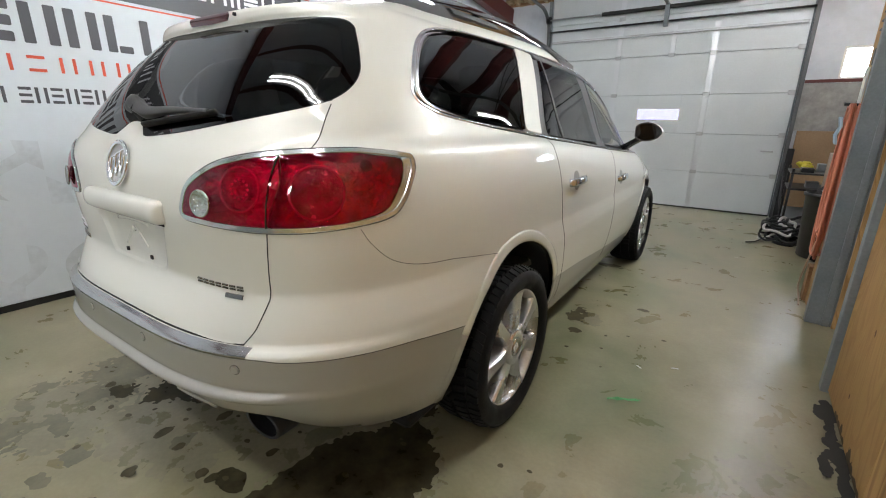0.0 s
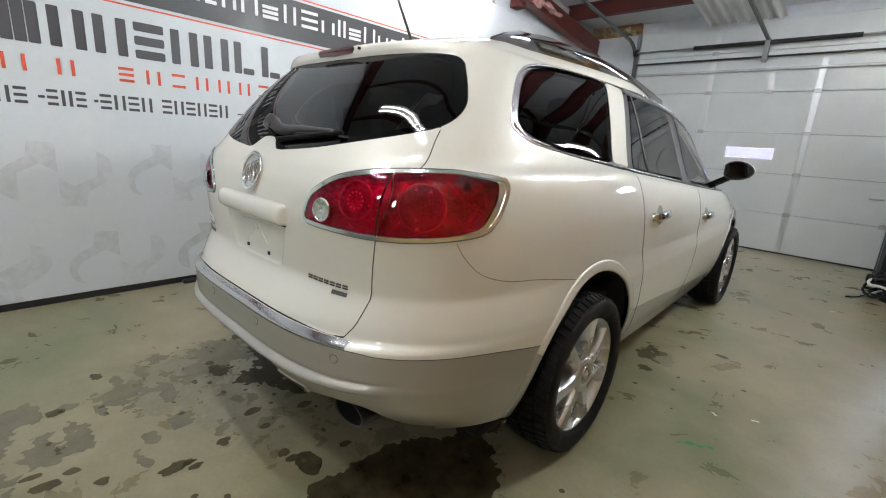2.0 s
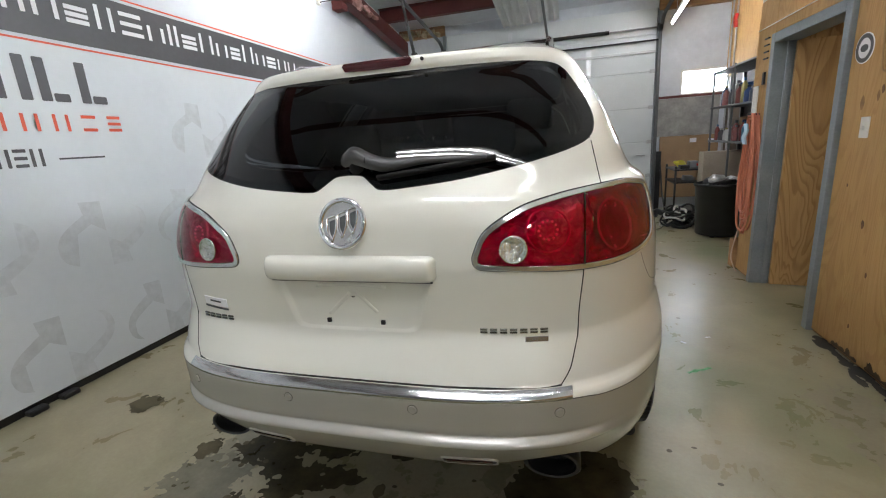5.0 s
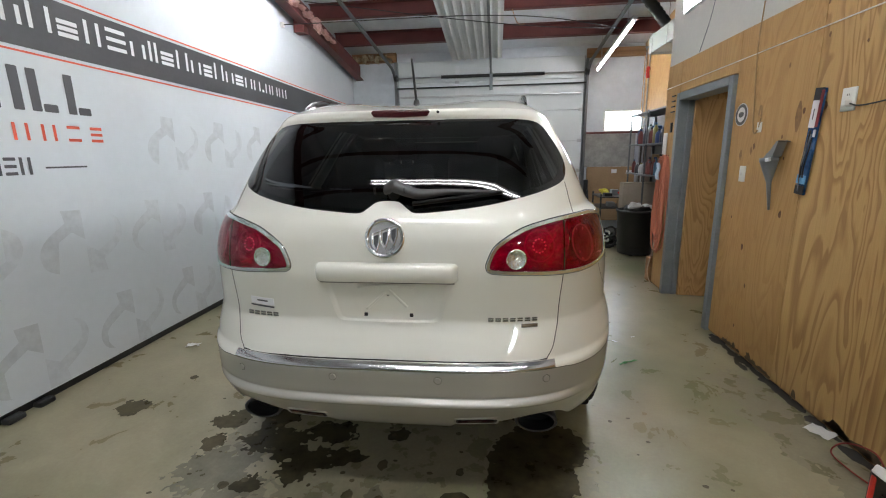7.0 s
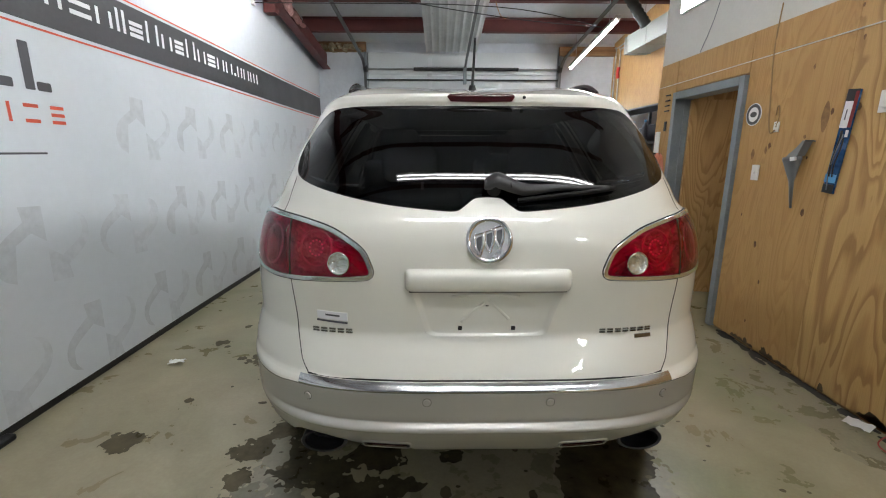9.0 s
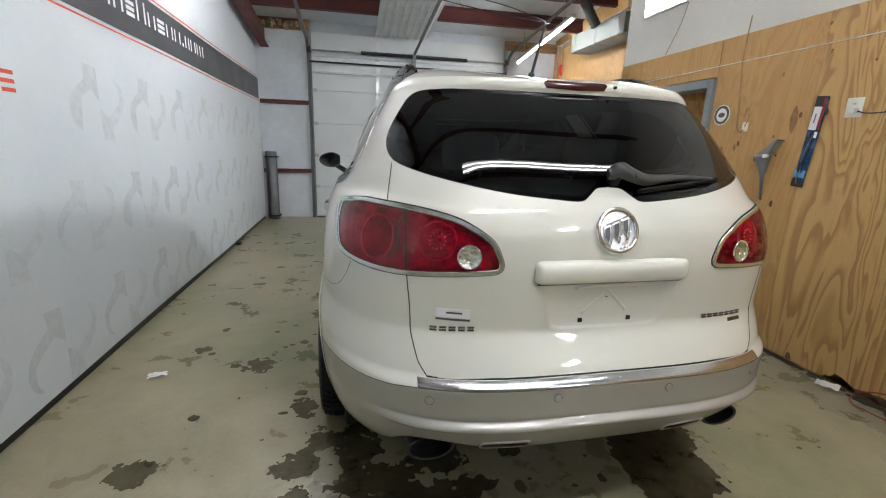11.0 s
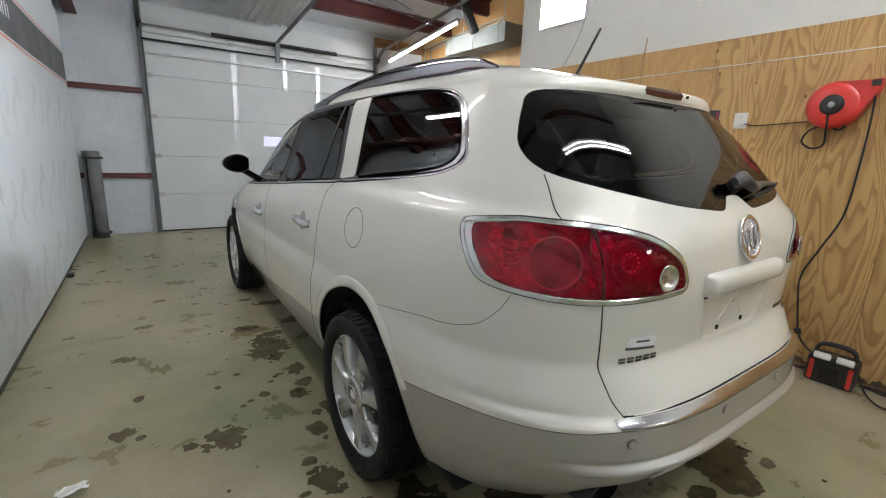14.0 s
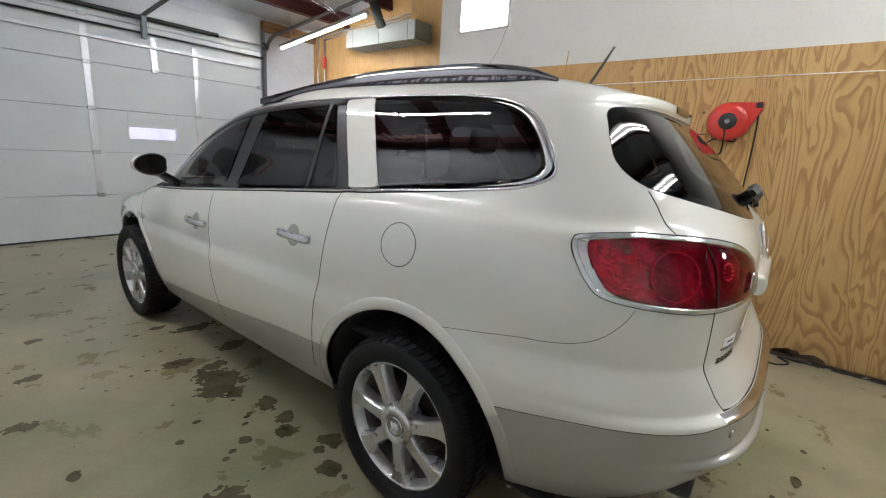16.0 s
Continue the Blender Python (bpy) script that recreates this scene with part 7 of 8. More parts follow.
# round sticker
stk = cyl("round_sticker", (XR - .003, 2.115, 1.765), (XR, 2.115, 1.765), .082, M_PRINTWHITE, None, "", n=40)
tagged(stk, "round white sticker with a dark ring and oval", "sticker")
V, F = lathe([(.076, 0), (.076, .0015), (.054, .0015), (.054, 0)], 40)
obj("ring", [(XR - .003 - x, 2.115 + y, 1.765 + z) for x, y, z in V], F, M_PRINTGREY, stk, "dark ring", False)
flat_poly("oval", [(2.115 + .034 * math.cos(t), 1.765 + .020 * math.sin(t)) for t in np.linspace(0, 2 * math.pi, 25)[:-1]], lambda a, b, c: (XR - .0035 - c, a, b), M_PRINTGREY, stk, "", .001)

# grey funnel hung on a nail
V, F = lathe([(.050, .0), (.052, .004), (.053, -.018), (.049, -.026), (.022, -.13), (.015, -.155), (.007, -.335), (.004, -.335), (.012, -.155), (.018, -.13), (.047, -.026), (.050, 0)], 36, "z")
fun = obj("funnel", V, F, M_GREYPLASTIC, None)
fun.matrix_basis = pose(XR - .060, 1.60, 1.452, 0, -4, 0) @ pose(0, 0, 0, -5, 0, 0)
tagged(fun, "grey plastic funnel with a slanted lid hanging on the plywood", "funnel")
flat_poly("lid", [(.048, .004), (-.046, .002), (-.100, .082), (-.112, .098), (-.092, .100), (-.030, .052), (.010, .030)], lambda a, b, c: (.045 - c, a, b), M_GREYPLASTIC, fun, "slanted grey lid", .055)
box("tag", (-.045, -.075, -.022), (-.030, -.035, .002), M_PRINTWHITE, fun, "white tag", .002)
cyl("nail", (.058, -.108, .090), (-.015, -.118, .098), .004, M_DARKSTEEL, fun, "dark nail", n=8)

# packed wiper blade
wp = thing("wiper_blade_pack", "long blue and black blister pack hung on the plywood", "package", pose(XR - .012, 1.31, 1.54, 5, 0, 0))
m_navy = vary(mat("navy_blue_print", (.03, .09, .22), .25), (.008, .025, .07), (.05, .15, .34), 9, 60, .05, (.12, .35), world_space=False)
box("pack_card", (-.008, -.038, -.30), (.006, .038, .30), m_navy, wp, "dark blue printed card", .004)
box("header_card", (-.011, -.038, .165), (-.0085, .038, .302), M_BLACK, wp, "black header card", .001)
box("red_corner", (-.0125, -.0385, .09), (-.0092, -.018, .29), mat("dark_red_print", (.22, .015, .02), .35), wp, "dark red printed edge", .001)
box("label", (-.015, -.020, .085), (-.0128, .030, .235), M_PRINTWHITE, wp, "white printed label", .0005)
box("label_print", (-.0162, .002, .13), (-.0152, .009, .19), M_PRINTGREY, wp, "grey line of print", 0)
box("label", (-.0125, -.036, .035), (-.0092, -.018, .075), M_PRINTWHITE, wp, "small white printed field", .0005)
box("stripe", (-.0125, -.037, -.235), (-.0086, .037, -.185), mat("pale_blue_print", (.10, .36, .66), .3), wp, "pale blue stripe", .0005)
box("foot_card", (-.0125, -.037, -.298), (-.0086, .037, -.245), M_BLACK, wp, "black foot of the card", .001)
for sy, rad, zt in ((.010, .006, .07), (-.012, .004, .03)):
    V, F = sweep([(-.014, sy + .008 * math.sin(.55 * k), -.20 + (zt + .20) * k / 10) for k in range(11)], circle(rad, 8), False, up=(1, 0, 0))
    obj("blade", V, F, M_BLACK, wp, "black wiper blade in the pack")
V, F = sweep([(-.016, .016 * math.sin(.4 * k), -.28 + .33 * k / 10) for k in range(11)], circle(.003, 6), False, up=(1, 0, 0))
obj("blister_edge", V, F, M_GREYPLASTIC, wp, "bright edge of the blister")

# red cable reel with its cable
reel = thing("cable_reel", "round red cable reel fixed to the plywood", "cable reel", pose(XR, .51, 1.83, 0, 0, 0))
V, F = lathe([(.0, -.145), (.10, -.145), (.128, -.135), (.148, -.115), (.150, -.05), (.140, -.030), (.05, -.012), (.0, -.012)], 48)
obj("drum_cover", V, F, M_REELRED, reel, "glossy red drum cover")
V, F = lathe([(.0, -.160), (.045, -.160), (.062, -.155), (.064, -.145)], 36)
obj("hub", V, F, M_BLACK, reel, "black hub")
V, F = lathe([(.0, -.163), (.018, -.163), (.020, -.158)], 20)
obj("hub_badge", V, F, M_GREYPLASTIC, reel, "grey disc on the hub")
bm = bmesh.new()
vs = [(-.13, .02, .148), (-.13, -.11, .135), (-.13, -.215, .150), (-.13, -.215, .095), (-.13, -.18, .02), (-.13, -.13, -.07)]
a_ = [bm.verts.new(v) for v in vs]
b_ = [bm.verts.new((-.045, y, z)) for x, y, z in vs]
bm.faces.new(a_)
bm.faces.new(b_[::-1])
for i in range(6):
    bm.faces.new((a_[i], a_[(i + 1) % 6], b_[(i + 1) % 6], b_[i]))
bmesh.ops.bevel(bm, geom=[e for e in bm.edges], offset=.008, segments=2, affect="EDGES")
part("cable_guide", bm, M_REELRED, reel, "red cable guide")
box("guide_mouth", (-.133, -.21, .10), (-.05, -.165, .142), M_BLACK, reel, "black cable mouth", .006)
box("wall_bracket", (-.03, -.06, -.14), (-.001, .06, .14), M_GREYSTEEL, reel, "steel wall bracket", .004)
m_redcable = mat("dark_red_cable", (.28, .03, .025), .5)
for nm, pts, lab in (("reel_cable", [(2.13, .325, 1.93), (2.14, .315, 1.80), (2.165, .318, 1.50), (2.19, .34, 1.13), (2.19, .42, .88), (2.19, .49, .66), (2.195, .47, .45), (2.19, .425, .24), (2.16, .36, .17), (2.13, .30, .15)], "black cable hanging from the reel to the jump starter"),
                     ("supply_cable", [(2.215, 1.07, 1.735), (2.21, .98, 1.715), (2.21, .80, 1.725), (2.20, .66, 1.735)], "black cable from the outlet to the reel"),
                     ("cable_loop", [(2.09, .52, 1.79), (2.10, .515, 1.68), (2.17, .53, 1.58), (2.19, .60, 1.555), (2.19, .66, 1.60), (2.18, .63, 1.67), (2.16, .55, 1.70), (2.14, .46, 1.675), (2.14, .43, 1.70)], "loop of black cable below the reel"),
                     ("floor_cable", [(2.12, .05, .10), (2.02, -.02, .03), (1.95, -.12, .012), (2.05, -.22, .012), (2.15, -.15, .012), (2.16, -.3, .012)], "black cable trailing on the floor"),
                     ("floor_cable", [(2.13, .36, .12), (2.14, .45, .15), (2.12, .58, .10), (2.10, .62, .02), (2.10, .5, .012), (2.13, .36, .012)], "thin red cable beside the jump starter")):
    tagged(tube(nm, pts, .0065 if nm != "supply_cable" and "red" not in lab else .004, m_redcable if "red" in lab else M_CABLE, None), lab, "cable")
kn = cyl("cable_stop", (2.19, .44, .275), (2.19, .43, .24), .022, M_CABLE, None, "", n=14)
tagged(kn, "black ball stop on the reel cable", "cable stop")

# jump starter on the floor
js = thing("jump_starter", "red and black jump starter standing by the plywood wall", "jump starter", pose(2.10, .18, 0, 0, 0, 4) @ Matrix.Diagonal((.85, .85, .95, 1)))
box("case", (-.10, -.15, .0), (.10, .15, .20), M_BLACK, js, "black plastic case", .02)
for y in (-.135, .10):
    box("end_panel", (-.106, y, .012), (.104, y + .035, .17), M_REELRED, js, "red end panel", .012)
V, F = sweep(spline([(0, -.13, .18), (0, -.11, .25), (0, -.06, .275), (0, .06, .275), (0, .11, .25), (0, .13, .18)], 6), [(-.022, -.012), (-.022, .012), (.022, .012), (.022, -.012)], False, up=(0, .01, 1))
obj("handle", V, F, M_BLACK, js, "black carrying handle")
for y in (-.075, .065):
    bm = bmesh.new()
    add_box(bm, (-.04, -.052, -.022), (.005, .052, .022), .008, pose(-.082, y, .195, 0, 30, 0))
    part("label", bm, M_PAPER, js, "blank white label")
box("dial_panel", (-.108, -.05, .03), (-.099, .06, .12), M_GLOSSBLACK, js, "dark panel", .004)

# orange air hose hung at the end of the plywood wall
coil = thing("air_hose", "bundle of orange air hose hung on the plywood", "hose")
rnd = random.Random(5)
for i in range(13):
    w, x0, y0 = .040 + .022 * (i % 6), XR - .014 - .011 * (i % 5), 3.48 + .012 * (i % 4)
    zt, zb = 1.46 - .012 * (i % 4), .50 + rnd.uniform(-.12, .16)
    j = [rnd.uniform(-.012, .012) for _ in range(6)]
    tube("hose_loop", [(x0, y0 - w * .5, zt - .03), (x0, y0, zt), (x0, y0 + w * .5, zt - .03), (x0, y0 + w + j[0], 1.1), (x0, y0 + w * 1.15 + j[1], .80), (x0, y0 + w * .8 + j[2], zb + .06), (x0, y0 + .01, zb), (x0, y0 - w * .8 + j[3], zb + .06), (x0, y0 - w * 1.15 + j[4], .80), (x0, y0 - w + j[5], 1.1)], .0075, M_HOSE, coil, "", 8, True, 6, (1, 0, 0))
tube("hose_tail", [(XR - .03, 3.52, .60), (XR - .06, 3.56, .34), (XR - .07, 3.60, .16), (XR - .05, 3.58, .06), (XR - .05, 3.50, .03)], .006, mat("pale_hose", (.55, .42, .33), .6), coil, "pale hose end", up=(1, 0, 0))
cyl("peg", (XR, 3.475, 1.462), (XR - .09, 3.475, 1.47), .010, M_BLACK, coil, "black hook", n=10)
# clips and hanging odds and ends on the wall's end
for k in range(4):
    tagged(box("cable_clip", (XR - .016, 3.40, 1.90 + k * .052), (XR - .001, 3.48, 1.912 + k * .052), M_BLACK, None, "", .003), "short black clip screwed to the plywood", "clip", "clips in a column")
tagged(box("hanging_sheet", (XR - .012, 3.53, 1.30), (XR - .002, 3.63, 1.70), M_PAPER, None, "", .003), "white paper sheet pinned to the end of the plywood", "paper")
tagged(box("tag_card", (XR - .016, 3.42, 1.70), (XR - .001, 3.455, 1.80), M_BLACK, None, "", .003), "small black tag hung on the plywood", "tag")
bm = bmesh.new()
add_box(bm, (-.010, -.04, -.09), (.006, .04, .09), .006, None, 2)
bmesh.ops.subdivide_edges(bm, edges=list(bm.edges), cuts=2, use_grid_fill=True)
for v in bm.verts:
    v.co.x += .010 * math.sin(v.co.z * 40) + .006 * math.sin(v.co.y * 60)
msk = part("cloth_mask", bm, mat("pale_blue_cloth", (.42, .60, .72), .9), None, "", True)
msk.matrix_basis = pose(XR - .085, 3.49, 1.30, 0, 0, 8)
tagged(msk, "pale blue cloth hung over the hose", "cloth")
tagged(box("scrap_plank", (2.22, 3.72, 0), (2.30, 3.84, .28), M_TIMBER, None, "", .004), "short end of timber standing by the wall", "timber")

# shelf with bottles in the work corner
sh = thing("shelf_unit", "open dark steel shelf stacked with bottles and tools", "shelf")
SX0, SX1, SY0, SY1 = 2.64, 3.06, 4.30, 6.4
for z in (1.17, 1.63, 2.10):
    box("shelf_board", (SX0, SY0, z - .022), (SX1, SY1, z), M_DARKSTEEL, sh, "dark steel shelf board", .003)
for y in (SY0 + .02, 5.56, SY1 - .02):
    for x in (SX1 - .04,):
        box("upright", (x, y - .02, 0), (x + .04, y + .02, 2.10), M_DARKSTEEL, sh, "dark steel upright", .003)
    box("upright", (SX0 + .01, y - .012, 0), (SX0 + .034, y + .012, 2.12), M_DARKSTEEL, sh, "dark steel upright", .003)
box("shelf_back", (SX1 + .005, SY0, .4), (SX1 + .02, SY1, 1.62), M_DARKSTEEL, sh, "dark backing board", .002)
cols = [(.02, .05, .16), (.30, .26, .08), (.03, .03, .035), (.42, .42, .41), (.04, .13, .24), (.18, .04, .035), (.08, .08, .09), (.02, .03, .06)]
bmats = [mat("bottle_plastic", c_, .35, 0, .3) for c_ in cols]


def bottle(x, y, z, h, r, material, square):
    prof = [(.0, 0), (r * .92, 0), (r, .01), (r, h * .62), (r * .8, h * .74), (r * .36, h * .84), (r * .36, h * .90), (0, h * .90)]
    V, F = lathe(prof, 14, "z")
    if square:
        V = [(max(-r * .8, min(r * .8, p[0])), p[1], p[2]) for p in V]
    ob = obj("bottle", V, F, material, None)
    ob.matrix_basis = pose(x, y, z, 0, 0, rnd.uniform(0, 90))
    V, F = lathe([(r * .42, h * .88), (r * .42, h), (0, h)], 12, "z")
    obj("cap", V, F, rnd.choice(bmats), ob)
    return tagged(ob, "plastic workshop bottle standing on the steel shelf", "bottle", "bottles on the shelf")


for z in (1.17, 1.63):
    y = SY0 + .06
    while y < SY1 - .1:
        if rnd.random() < .85:
            bottle(SX0 + rnd.uniform(.06, .12), y, z, rnd.uniform(.16, .30), rnd.uniform(.03, .05), rnd.choice(bmats), rnd.random() < .5)
        y += rnd.uniform(.09, .16)
for k, (y, h, c_) in enumerate(((4.5, .10, 0), (4.9, .16, 3), (5.4, .12, 6), (5.9, .2, 2))):
    tagged(box("storage_box", (SX0 + .20, y, 1.63), (SX0 + .36, y + .3, 1.63 + h + .08), (M_CARD, M_BLACK, M_GREYPLASTIC, M_BLUE)[k], None, "", .01), "small storage box on the steel shelf", "box", "boxes on the shelf")
for k in range(6):
    y = 4.4 + k * .3
    tagged(box("tool_case", (SX0 + .20, y, 1.17), (SX0 + .36, y + .22, 1.17 + rnd.uniform(.1, .3)), rnd.choice((M_BLACK, M_GREYPLASTIC, M_STEELRED, M_CARD)), None, "", .012), "tool case standing on the steel shelf", "tool case", "tool cases on the shelf")

# black bin, filled
V, F = lathe([(.0, .02), (.235, .02), (.240, .03), (.275, .64), (.290, .645), (.292, .672), (.272, .676), (.262, .64), (.232, .06), (0, .06)], 44, "z")
bin_ = obj("dustbin", V, F, M_BLACKBIN, None)
bin_.matrix_basis = pose(2.50, 5.22, 0)
tagged(bin_, "large black plastic dustbin heaped with rubbish", "bin")
for a0 in (0, 120, 240):
    q = math.radians(a0)
    cyl("castor", (.17 * math.cos(q), .17 * math.sin(q), 0), (.17 * math.cos(q), .17 * math.sin(q), .03), .03, M_BLACK, bin_, "castor", n=12)


def crumple(name, x, y, z, r, material, label, category, seed, flat=.6):
    bm = bmesh.new()
    bmesh.ops.create_icosphere(bm, subdivisions=3, radius=r)
    for v in bm.verts:
        k = 1 + .55 * noise.noise(v.co * (3.0 / r) * .35 + Vector((seed, 0, 0))) + .25 * noise.noise(v.co * (9.0 / r) * .35 + Vector((0, seed, 0)))
        v.co = Vector((v.co.x * k, v.co.y * k, v.co.z * k * flat))
    ob = part(name, bm, material)
    zmin = min(v.co.z for v in ob.data.vertices)
    ob.matrix_basis = pose(x, y, z - zmin, 0, 0, seed * 40)
    return tagged(ob, label, category)


crumple("rubbish_bag", 2.50, 5.22, .54, .20, M_BLACK, "crumpled dark plastic on top of the dustbin", "plastic bag", 3, .5)
crumple("paper_wad", 2.44, 5.10, .68, .10, M_PAPER, "crumpled white paper on top of the dustbin", "paper", 5, .5)
crumple("paper_wad", 2.60, 5.12, .68, .08, M_PAPER, "crumpled white paper on top of the dustbin", "paper", 9, .5)
# cardboard by the far wall, a bench with clutter, rolling jack
tagged(box("cardboard_sheet", (2.16, YF - .12, .20), (3.05, YF - .09, 1.24), M_CARD, None, "", .003, None), "flattened brown cardboard box leaning at the wall", "cardboard")
for x, z in ((2.62, 1.12), (2.90, 1.10)):
    tagged(box("paper_label", (x, YF - .1235, z), (x + .10, YF - .121, z + .07), M_PRINTWHITE, None, "", 0), "small white label stuck on the cardboard", "label")
tagged(box("wall_board", (2.12, YF - .03, 1.24), (3.05, YF - .005, 1.855), vary(mat("scuffed_grey_board", (.34, .33, .31), .8), (.24, .235, .225), (.40, .39, .37), 6, 30, .1, (.7, .85)), None, "", .003), "scuffed grey board below the window", "board")
cart = thing("tool_cart", "low metal cart loaded with tools and boxes", "cart")
for x in (2.13, 2.60):
    for y in (5.9, 6.5):
        cyl("leg", (x, y, 0), (x, y, .84), .014, M_BLACK, cart, "", n=10)
for z in (.18, .62, .80):
    box("tray", (2.11, 5.88, z - .02), (2.62, 6.52, z), M_BLACK, cart, "black metal tray", .006)
tagged(box("carton", (2.40, 5.62, 0), (2.93, 5.86, 1.04), vary(mat("grey_board", (0.36, 0.30, 0.24), 0.85), (0.33, 0.28, 0.22), (0.42, 0.36, 0.29), 4, 50, 0.05, (0.8, 0.9)), None, "", .006, None), "tall grey-brown carton behind the dustbin", "carton")
crumple("yellow_cloth", 2.24, 6.2, .80, .07, M_YELLOW, "bright yellow cloth on the tool cart", "cloth", 2, .7)
crumple("red_rag", 2.48, 6.2, .80, .06, M_REELRED, "red rag lying on the tool cart", "cloth", 4, .6)
for k in range(5):
    tagged(box("parts_tray", (2.20 + .08 * k, 5.95 + .1 * (k % 3), .62 if k % 2 else .80), (2.32 + .08 * k, 6.10 + .1 * (k % 3), (.62 if k % 2 else .80) + .05 + .02 * k), rnd.choice((M_GREYPLASTIC, M_BLACK, M_CARD)), None, "", .006), "small parts tray on the tool cart", "tray", "trays on the cart")
jack = thing("floor_jack", "black trolley jack with small wheels on the floor", "jack", pose(2.22, 6.25, 0, 0, 0, 15))
box("frame", (-.13, -.36, .05), (-.09, .36, .14), M_BLACK, jack, "black side frame", .012)
box("frame", (.09, -.36, .05), (.13, .36, .14), M_BLACK, jack, "black side frame", .012)
box("lift_arm", (-.06, -.30, .10), (.06, .15, .17), M_BLACK, jack, "black lifting arm", .015)
cyl("saddle", (0, -.27, .16), (0, -.27, .20), .05, M_GREYSTEEL, jack, "round saddle")
for x in (-.15, .15):
    for y in (-.30, .30):
        V, F = lathe([(.02, -.02), (.055, -.02), (.06, -.012), (.06, .012), (.055, .02), (.02, .02)], 24)
        w_ = obj("wheel", [(p[0] + x, p[1] + y, p[2] + .06) for p in V], F, M_DARKRUBBER, jack, "small dark wheel")
V, F = sweep([(0, .30, .12), (.0, .42, .35), (0, .55, .85)], circle(.014, 8), False, up=(1, 0, 0))
obj("jack_handle", V, F, M_BLACK, jack, "long black handle", False)
rnd2 = random.Random(17)
for k in range(22):
    cx, cy, r0 = rnd2.uniform(2.03, 2.25), rnd2.uniform(5.64, 5.82), rnd2.uniform(.07, .15)
    lift, tip = .02 + .011 * k, rnd2.uniform(-.7, .7)
    pts = [(cx + r0 * math.cos(a_), cy + r0 * .8 * math.sin(a_), max(.012, lift + r0 * tip * math.cos(a_ + k) + .015 * math.sin(3 * a_ + k))) for a_ in np.linspace(0, 2 * math.pi, 13)[:-1]]
    tagged(tube("cable_coil", pts, rnd2.uniform(.010, .017), (M_CABLE, M_DARKRUBBER, M_CABLE, M_BLACK, M_CABLE, M_DARKRUBBER, M_WHITEPLASTIC)[k % 7], None, "", 8, True, 4), "loop of jumper cable heaped beside the dustbin", "cable", "heaped cables")
tagged(box("plank", (2.10, YF - .20, 0), (2.18, YF - .13, 1.0), M_BLACK, None, "", .004), "black plank standing beside the sectional door", "plank")
for k in range(5):
    tagged(box("lower_box", (SX0 + .08, 4.40 + .24 * k, 1.172), (SX0 + .18, 4.56 + .24 * k, 1.30 + .03 * (k % 3)), (M_BLACK, M_STEELRED, M_GREYPLASTIC)[k % 3], None, "", .01), "small dark case at the front of the steel shelf", "case", "cases on the shelf")
tagged(tube("air_line", [(2.02, 5.75, .06), (1.96, 5.66, .03), (1.90, 5.58, .010), (1.82, 5.50, .010)], .006, M_CABLE, None), "thin black line trailing from the heap", "cable")
tagged(tube("orange_hook", [(XF - .03, 7.1, 2.98), (XF - .05, 7.08, 2.90), (XF - .03, 7.1, 2.80)], .03, M_REELRED, None, "", 10), "small red hook high on the plywood", "hook")
# conduits on the far plywood
for y, z1 in ((7.30, 3.35), (7.10, 3.30)):
    tagged(tube("conduit", [(XF - .02, y, .4), (XF - .02, y, 2.0), (XF - .02, y, z1 - .1), (XF - .02, y - .15, z1), (XF - .02, 5.0, z1 + .1)], .013, M_GALV, None), "bent steel conduit on the plywood", "conduit")
heater = thing("air_duct", "pale grey sheet metal duct hung below the roof corner", "duct", pose(2.92, 5.3, 3.10))
box("duct_body", (-.18, -.75, -.12), (.18, .75, .14), mat("pale_green_grey_sheet", (.235, .255, .235), .5), heater, "pale grey sheet metal", .008)
for y in (-.6, 0, .6):
    box("duct_seam", (-.186, y - .012, -.126), (.186, y + .012, .146), bpy.data.materials["pale_green_grey_sheet"], heater, "folded seam", .003)
for y in (-.5, .5):
    cyl("hanger_rod", (0, y, .14), (0, y, deck(5.3) - 3.10), .006, M_GALV, heater, n=8)
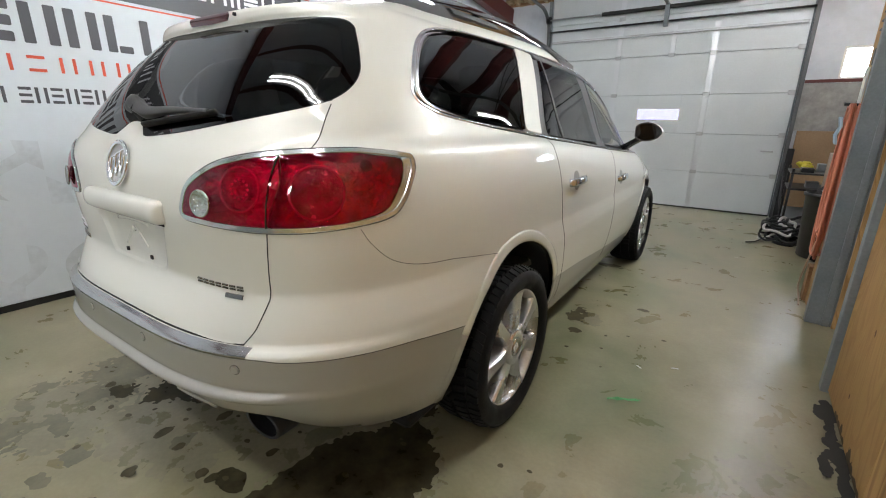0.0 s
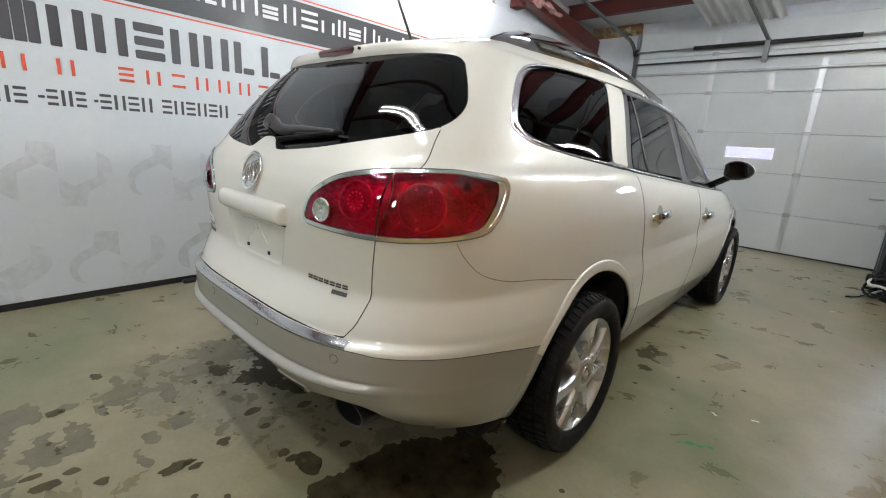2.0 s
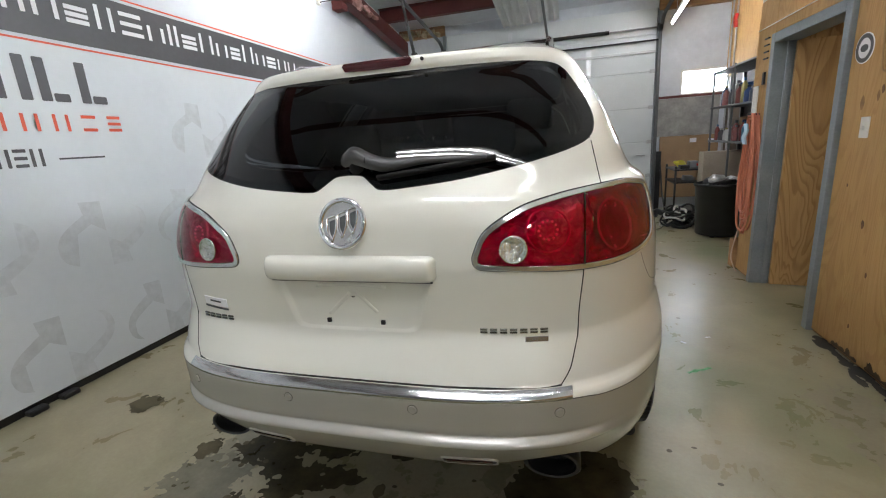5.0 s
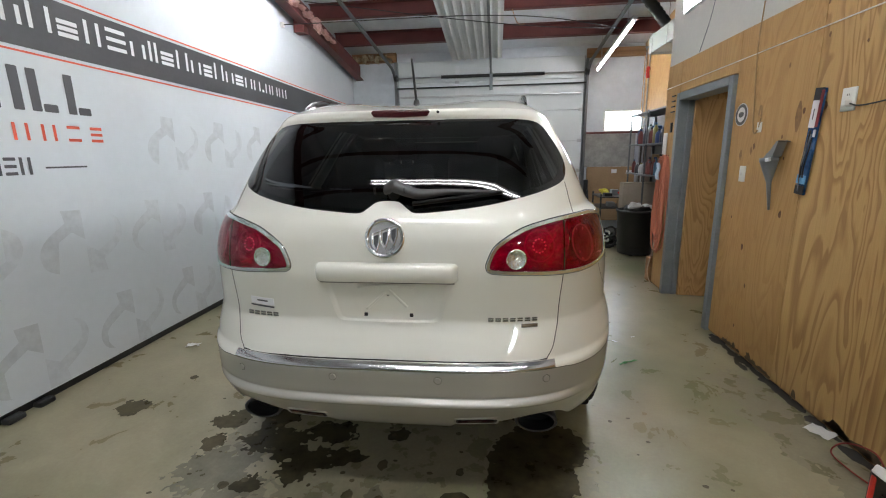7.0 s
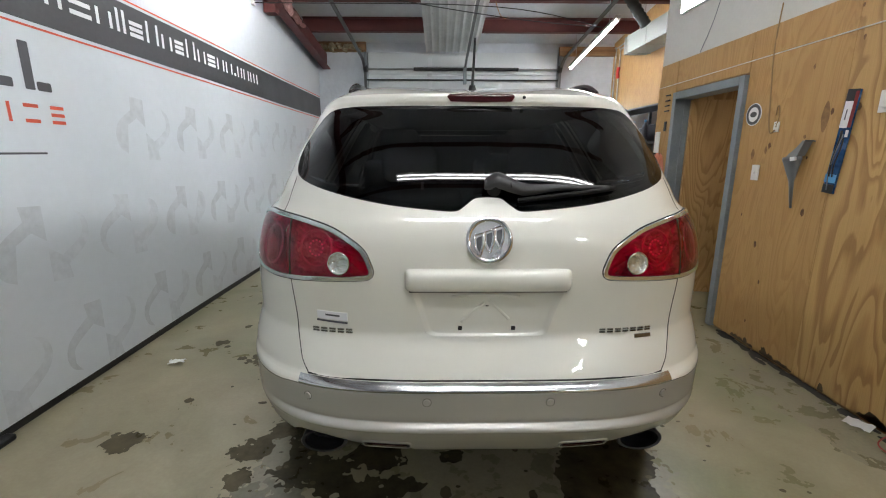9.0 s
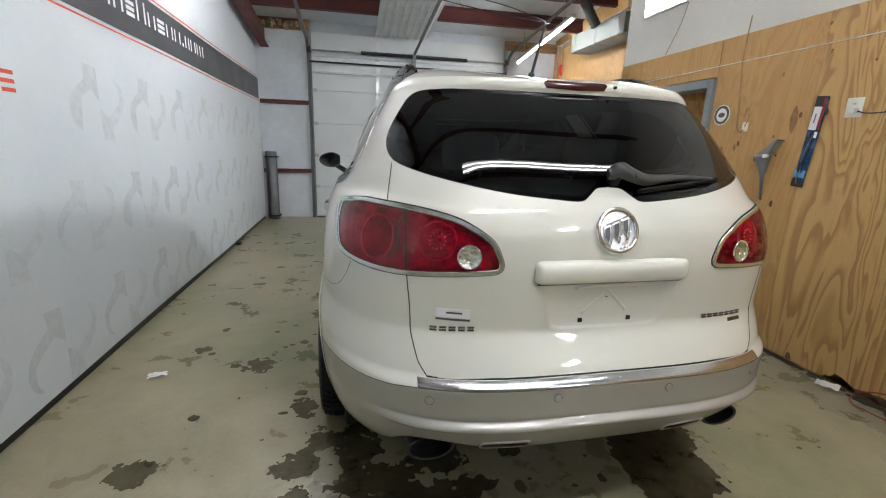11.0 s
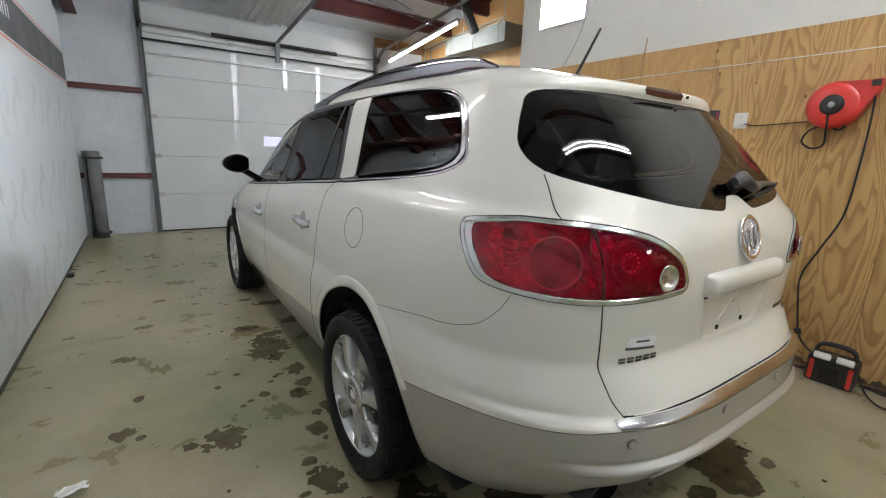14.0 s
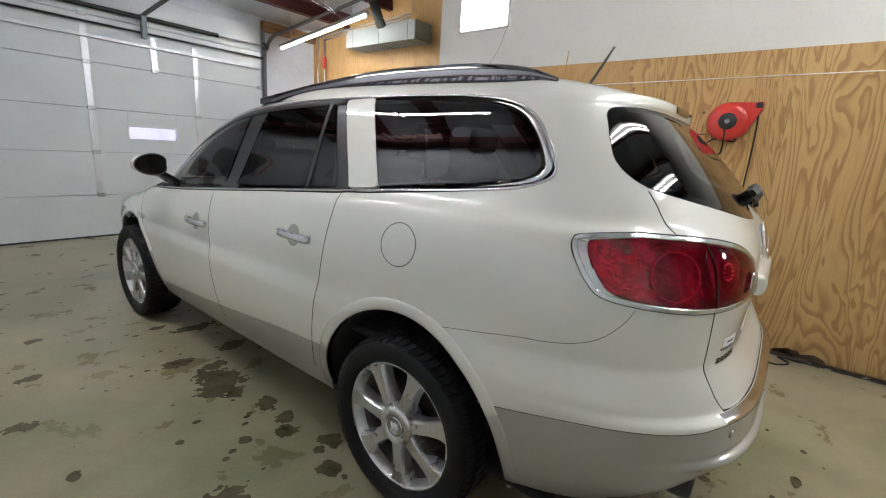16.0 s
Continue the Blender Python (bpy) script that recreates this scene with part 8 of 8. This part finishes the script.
# black extraction hose hung by the strip light
hs = spline([(2.05, 4.6, 3.75), (2.25, 4.9, 3.55), (2.50, 5.1, 3.36), (2.66, 5.15, 3.19)], 10)
V, F = [], []
Vr, Fr = sweep(hs, circle(.07, 14), False)
ctr = np.repeat(hs, 14, axis=0)
V = [c_ + (np.array(v) - c_) * (1 + .10 * math.sin((i // 14) * 2.4)) for i, (v, c_) in enumerate(zip(Vr, ctr))]
tagged(obj("extraction_hose", V, Fr, M_DARKRUBBER, None), "dark ribbed extraction hose hanging below the roof", "hose")
# rolled mat standing by the far left corner
roll = thing("rolled_mat", "grey mat rolled up and strapped, standing in the corner", "rolled mat", pose(-2.27, 7.26, 0))
spir = [((.045 + .0095 * t) * math.cos(t * 1.4), (.045 + .0095 * t) * math.sin(t * 1.4)) for t in np.linspace(0, 7.2, 60)]
V, F = [], []
for z in (0, 1.22):
    V += [(x, y, z) for x, y in spir]
F = [(i, i + 1, 61 + i, 60 + i) for i in range(59)]
rm = obj("mat_sheet", V, F, vary(mat("grey_foam_mat", (.20, .21, .22), .8), (.16, .165, .175), (.24, .245, .255), 6, 80, .08, (.7, .9)), roll, "grey foam sheet")
rs = rm.modifiers.new("thick", "SOLIDIFY")
rs.thickness = .006
for z in (.07, 1.13):
    V, F = lathe([(.118, -.012), (.120, -.010), (.120, .010), (.118, .012)], 32, "z")
    obj("strap", [(p[0], p[1], p[2] + z) for p in V], F, M_CABLE, roll, "black strap")
# small wheel stop at the foot of the banner
for y in (.42, .60, 5.1):
    tagged(box("foot_clamp", (XL + .0, y, 0), (XL + .06, y + .10, .035), M_BLACK, None, "", .01), "small black clamp at the foot of the banner", "clamp", "clamps along the banner")
# thin cables strung across under the roof
tagged(box("insulator", (XL - .005, 4.42, 3.20), (XL + .035, 4.48, 3.26), M_WHITEPLASTIC, None, "", .006), "small cream insulator at the top of the banner", "insulator")
for pts in ([(XL + .03, 4.45, 3.23), (.55, 4.62, 3.245), (2.36, 5.62, 3.25)], [(-2.25, 4.83, 3.62), (.55, 4.80, 3.19), (2.36, 5.55, 3.245)]):
    tagged(tube("overhead_cable", pts, .006, M_CABLE, None), "thin dark cable strung below the roof", "cable", "overhead cables")
tagged(tube("dangling_wire", [(.62, 5.42, 3.56), (.66, 5.41, 3.44), (.70, 5.40, 3.36), (.76, 5.40, 3.33), (.80, 5.40, 3.35)], .005, mat("bare_copper", (.55, .32, .15), .4, .6), None), "short loose copper wire hanging from a purlin", "wire")
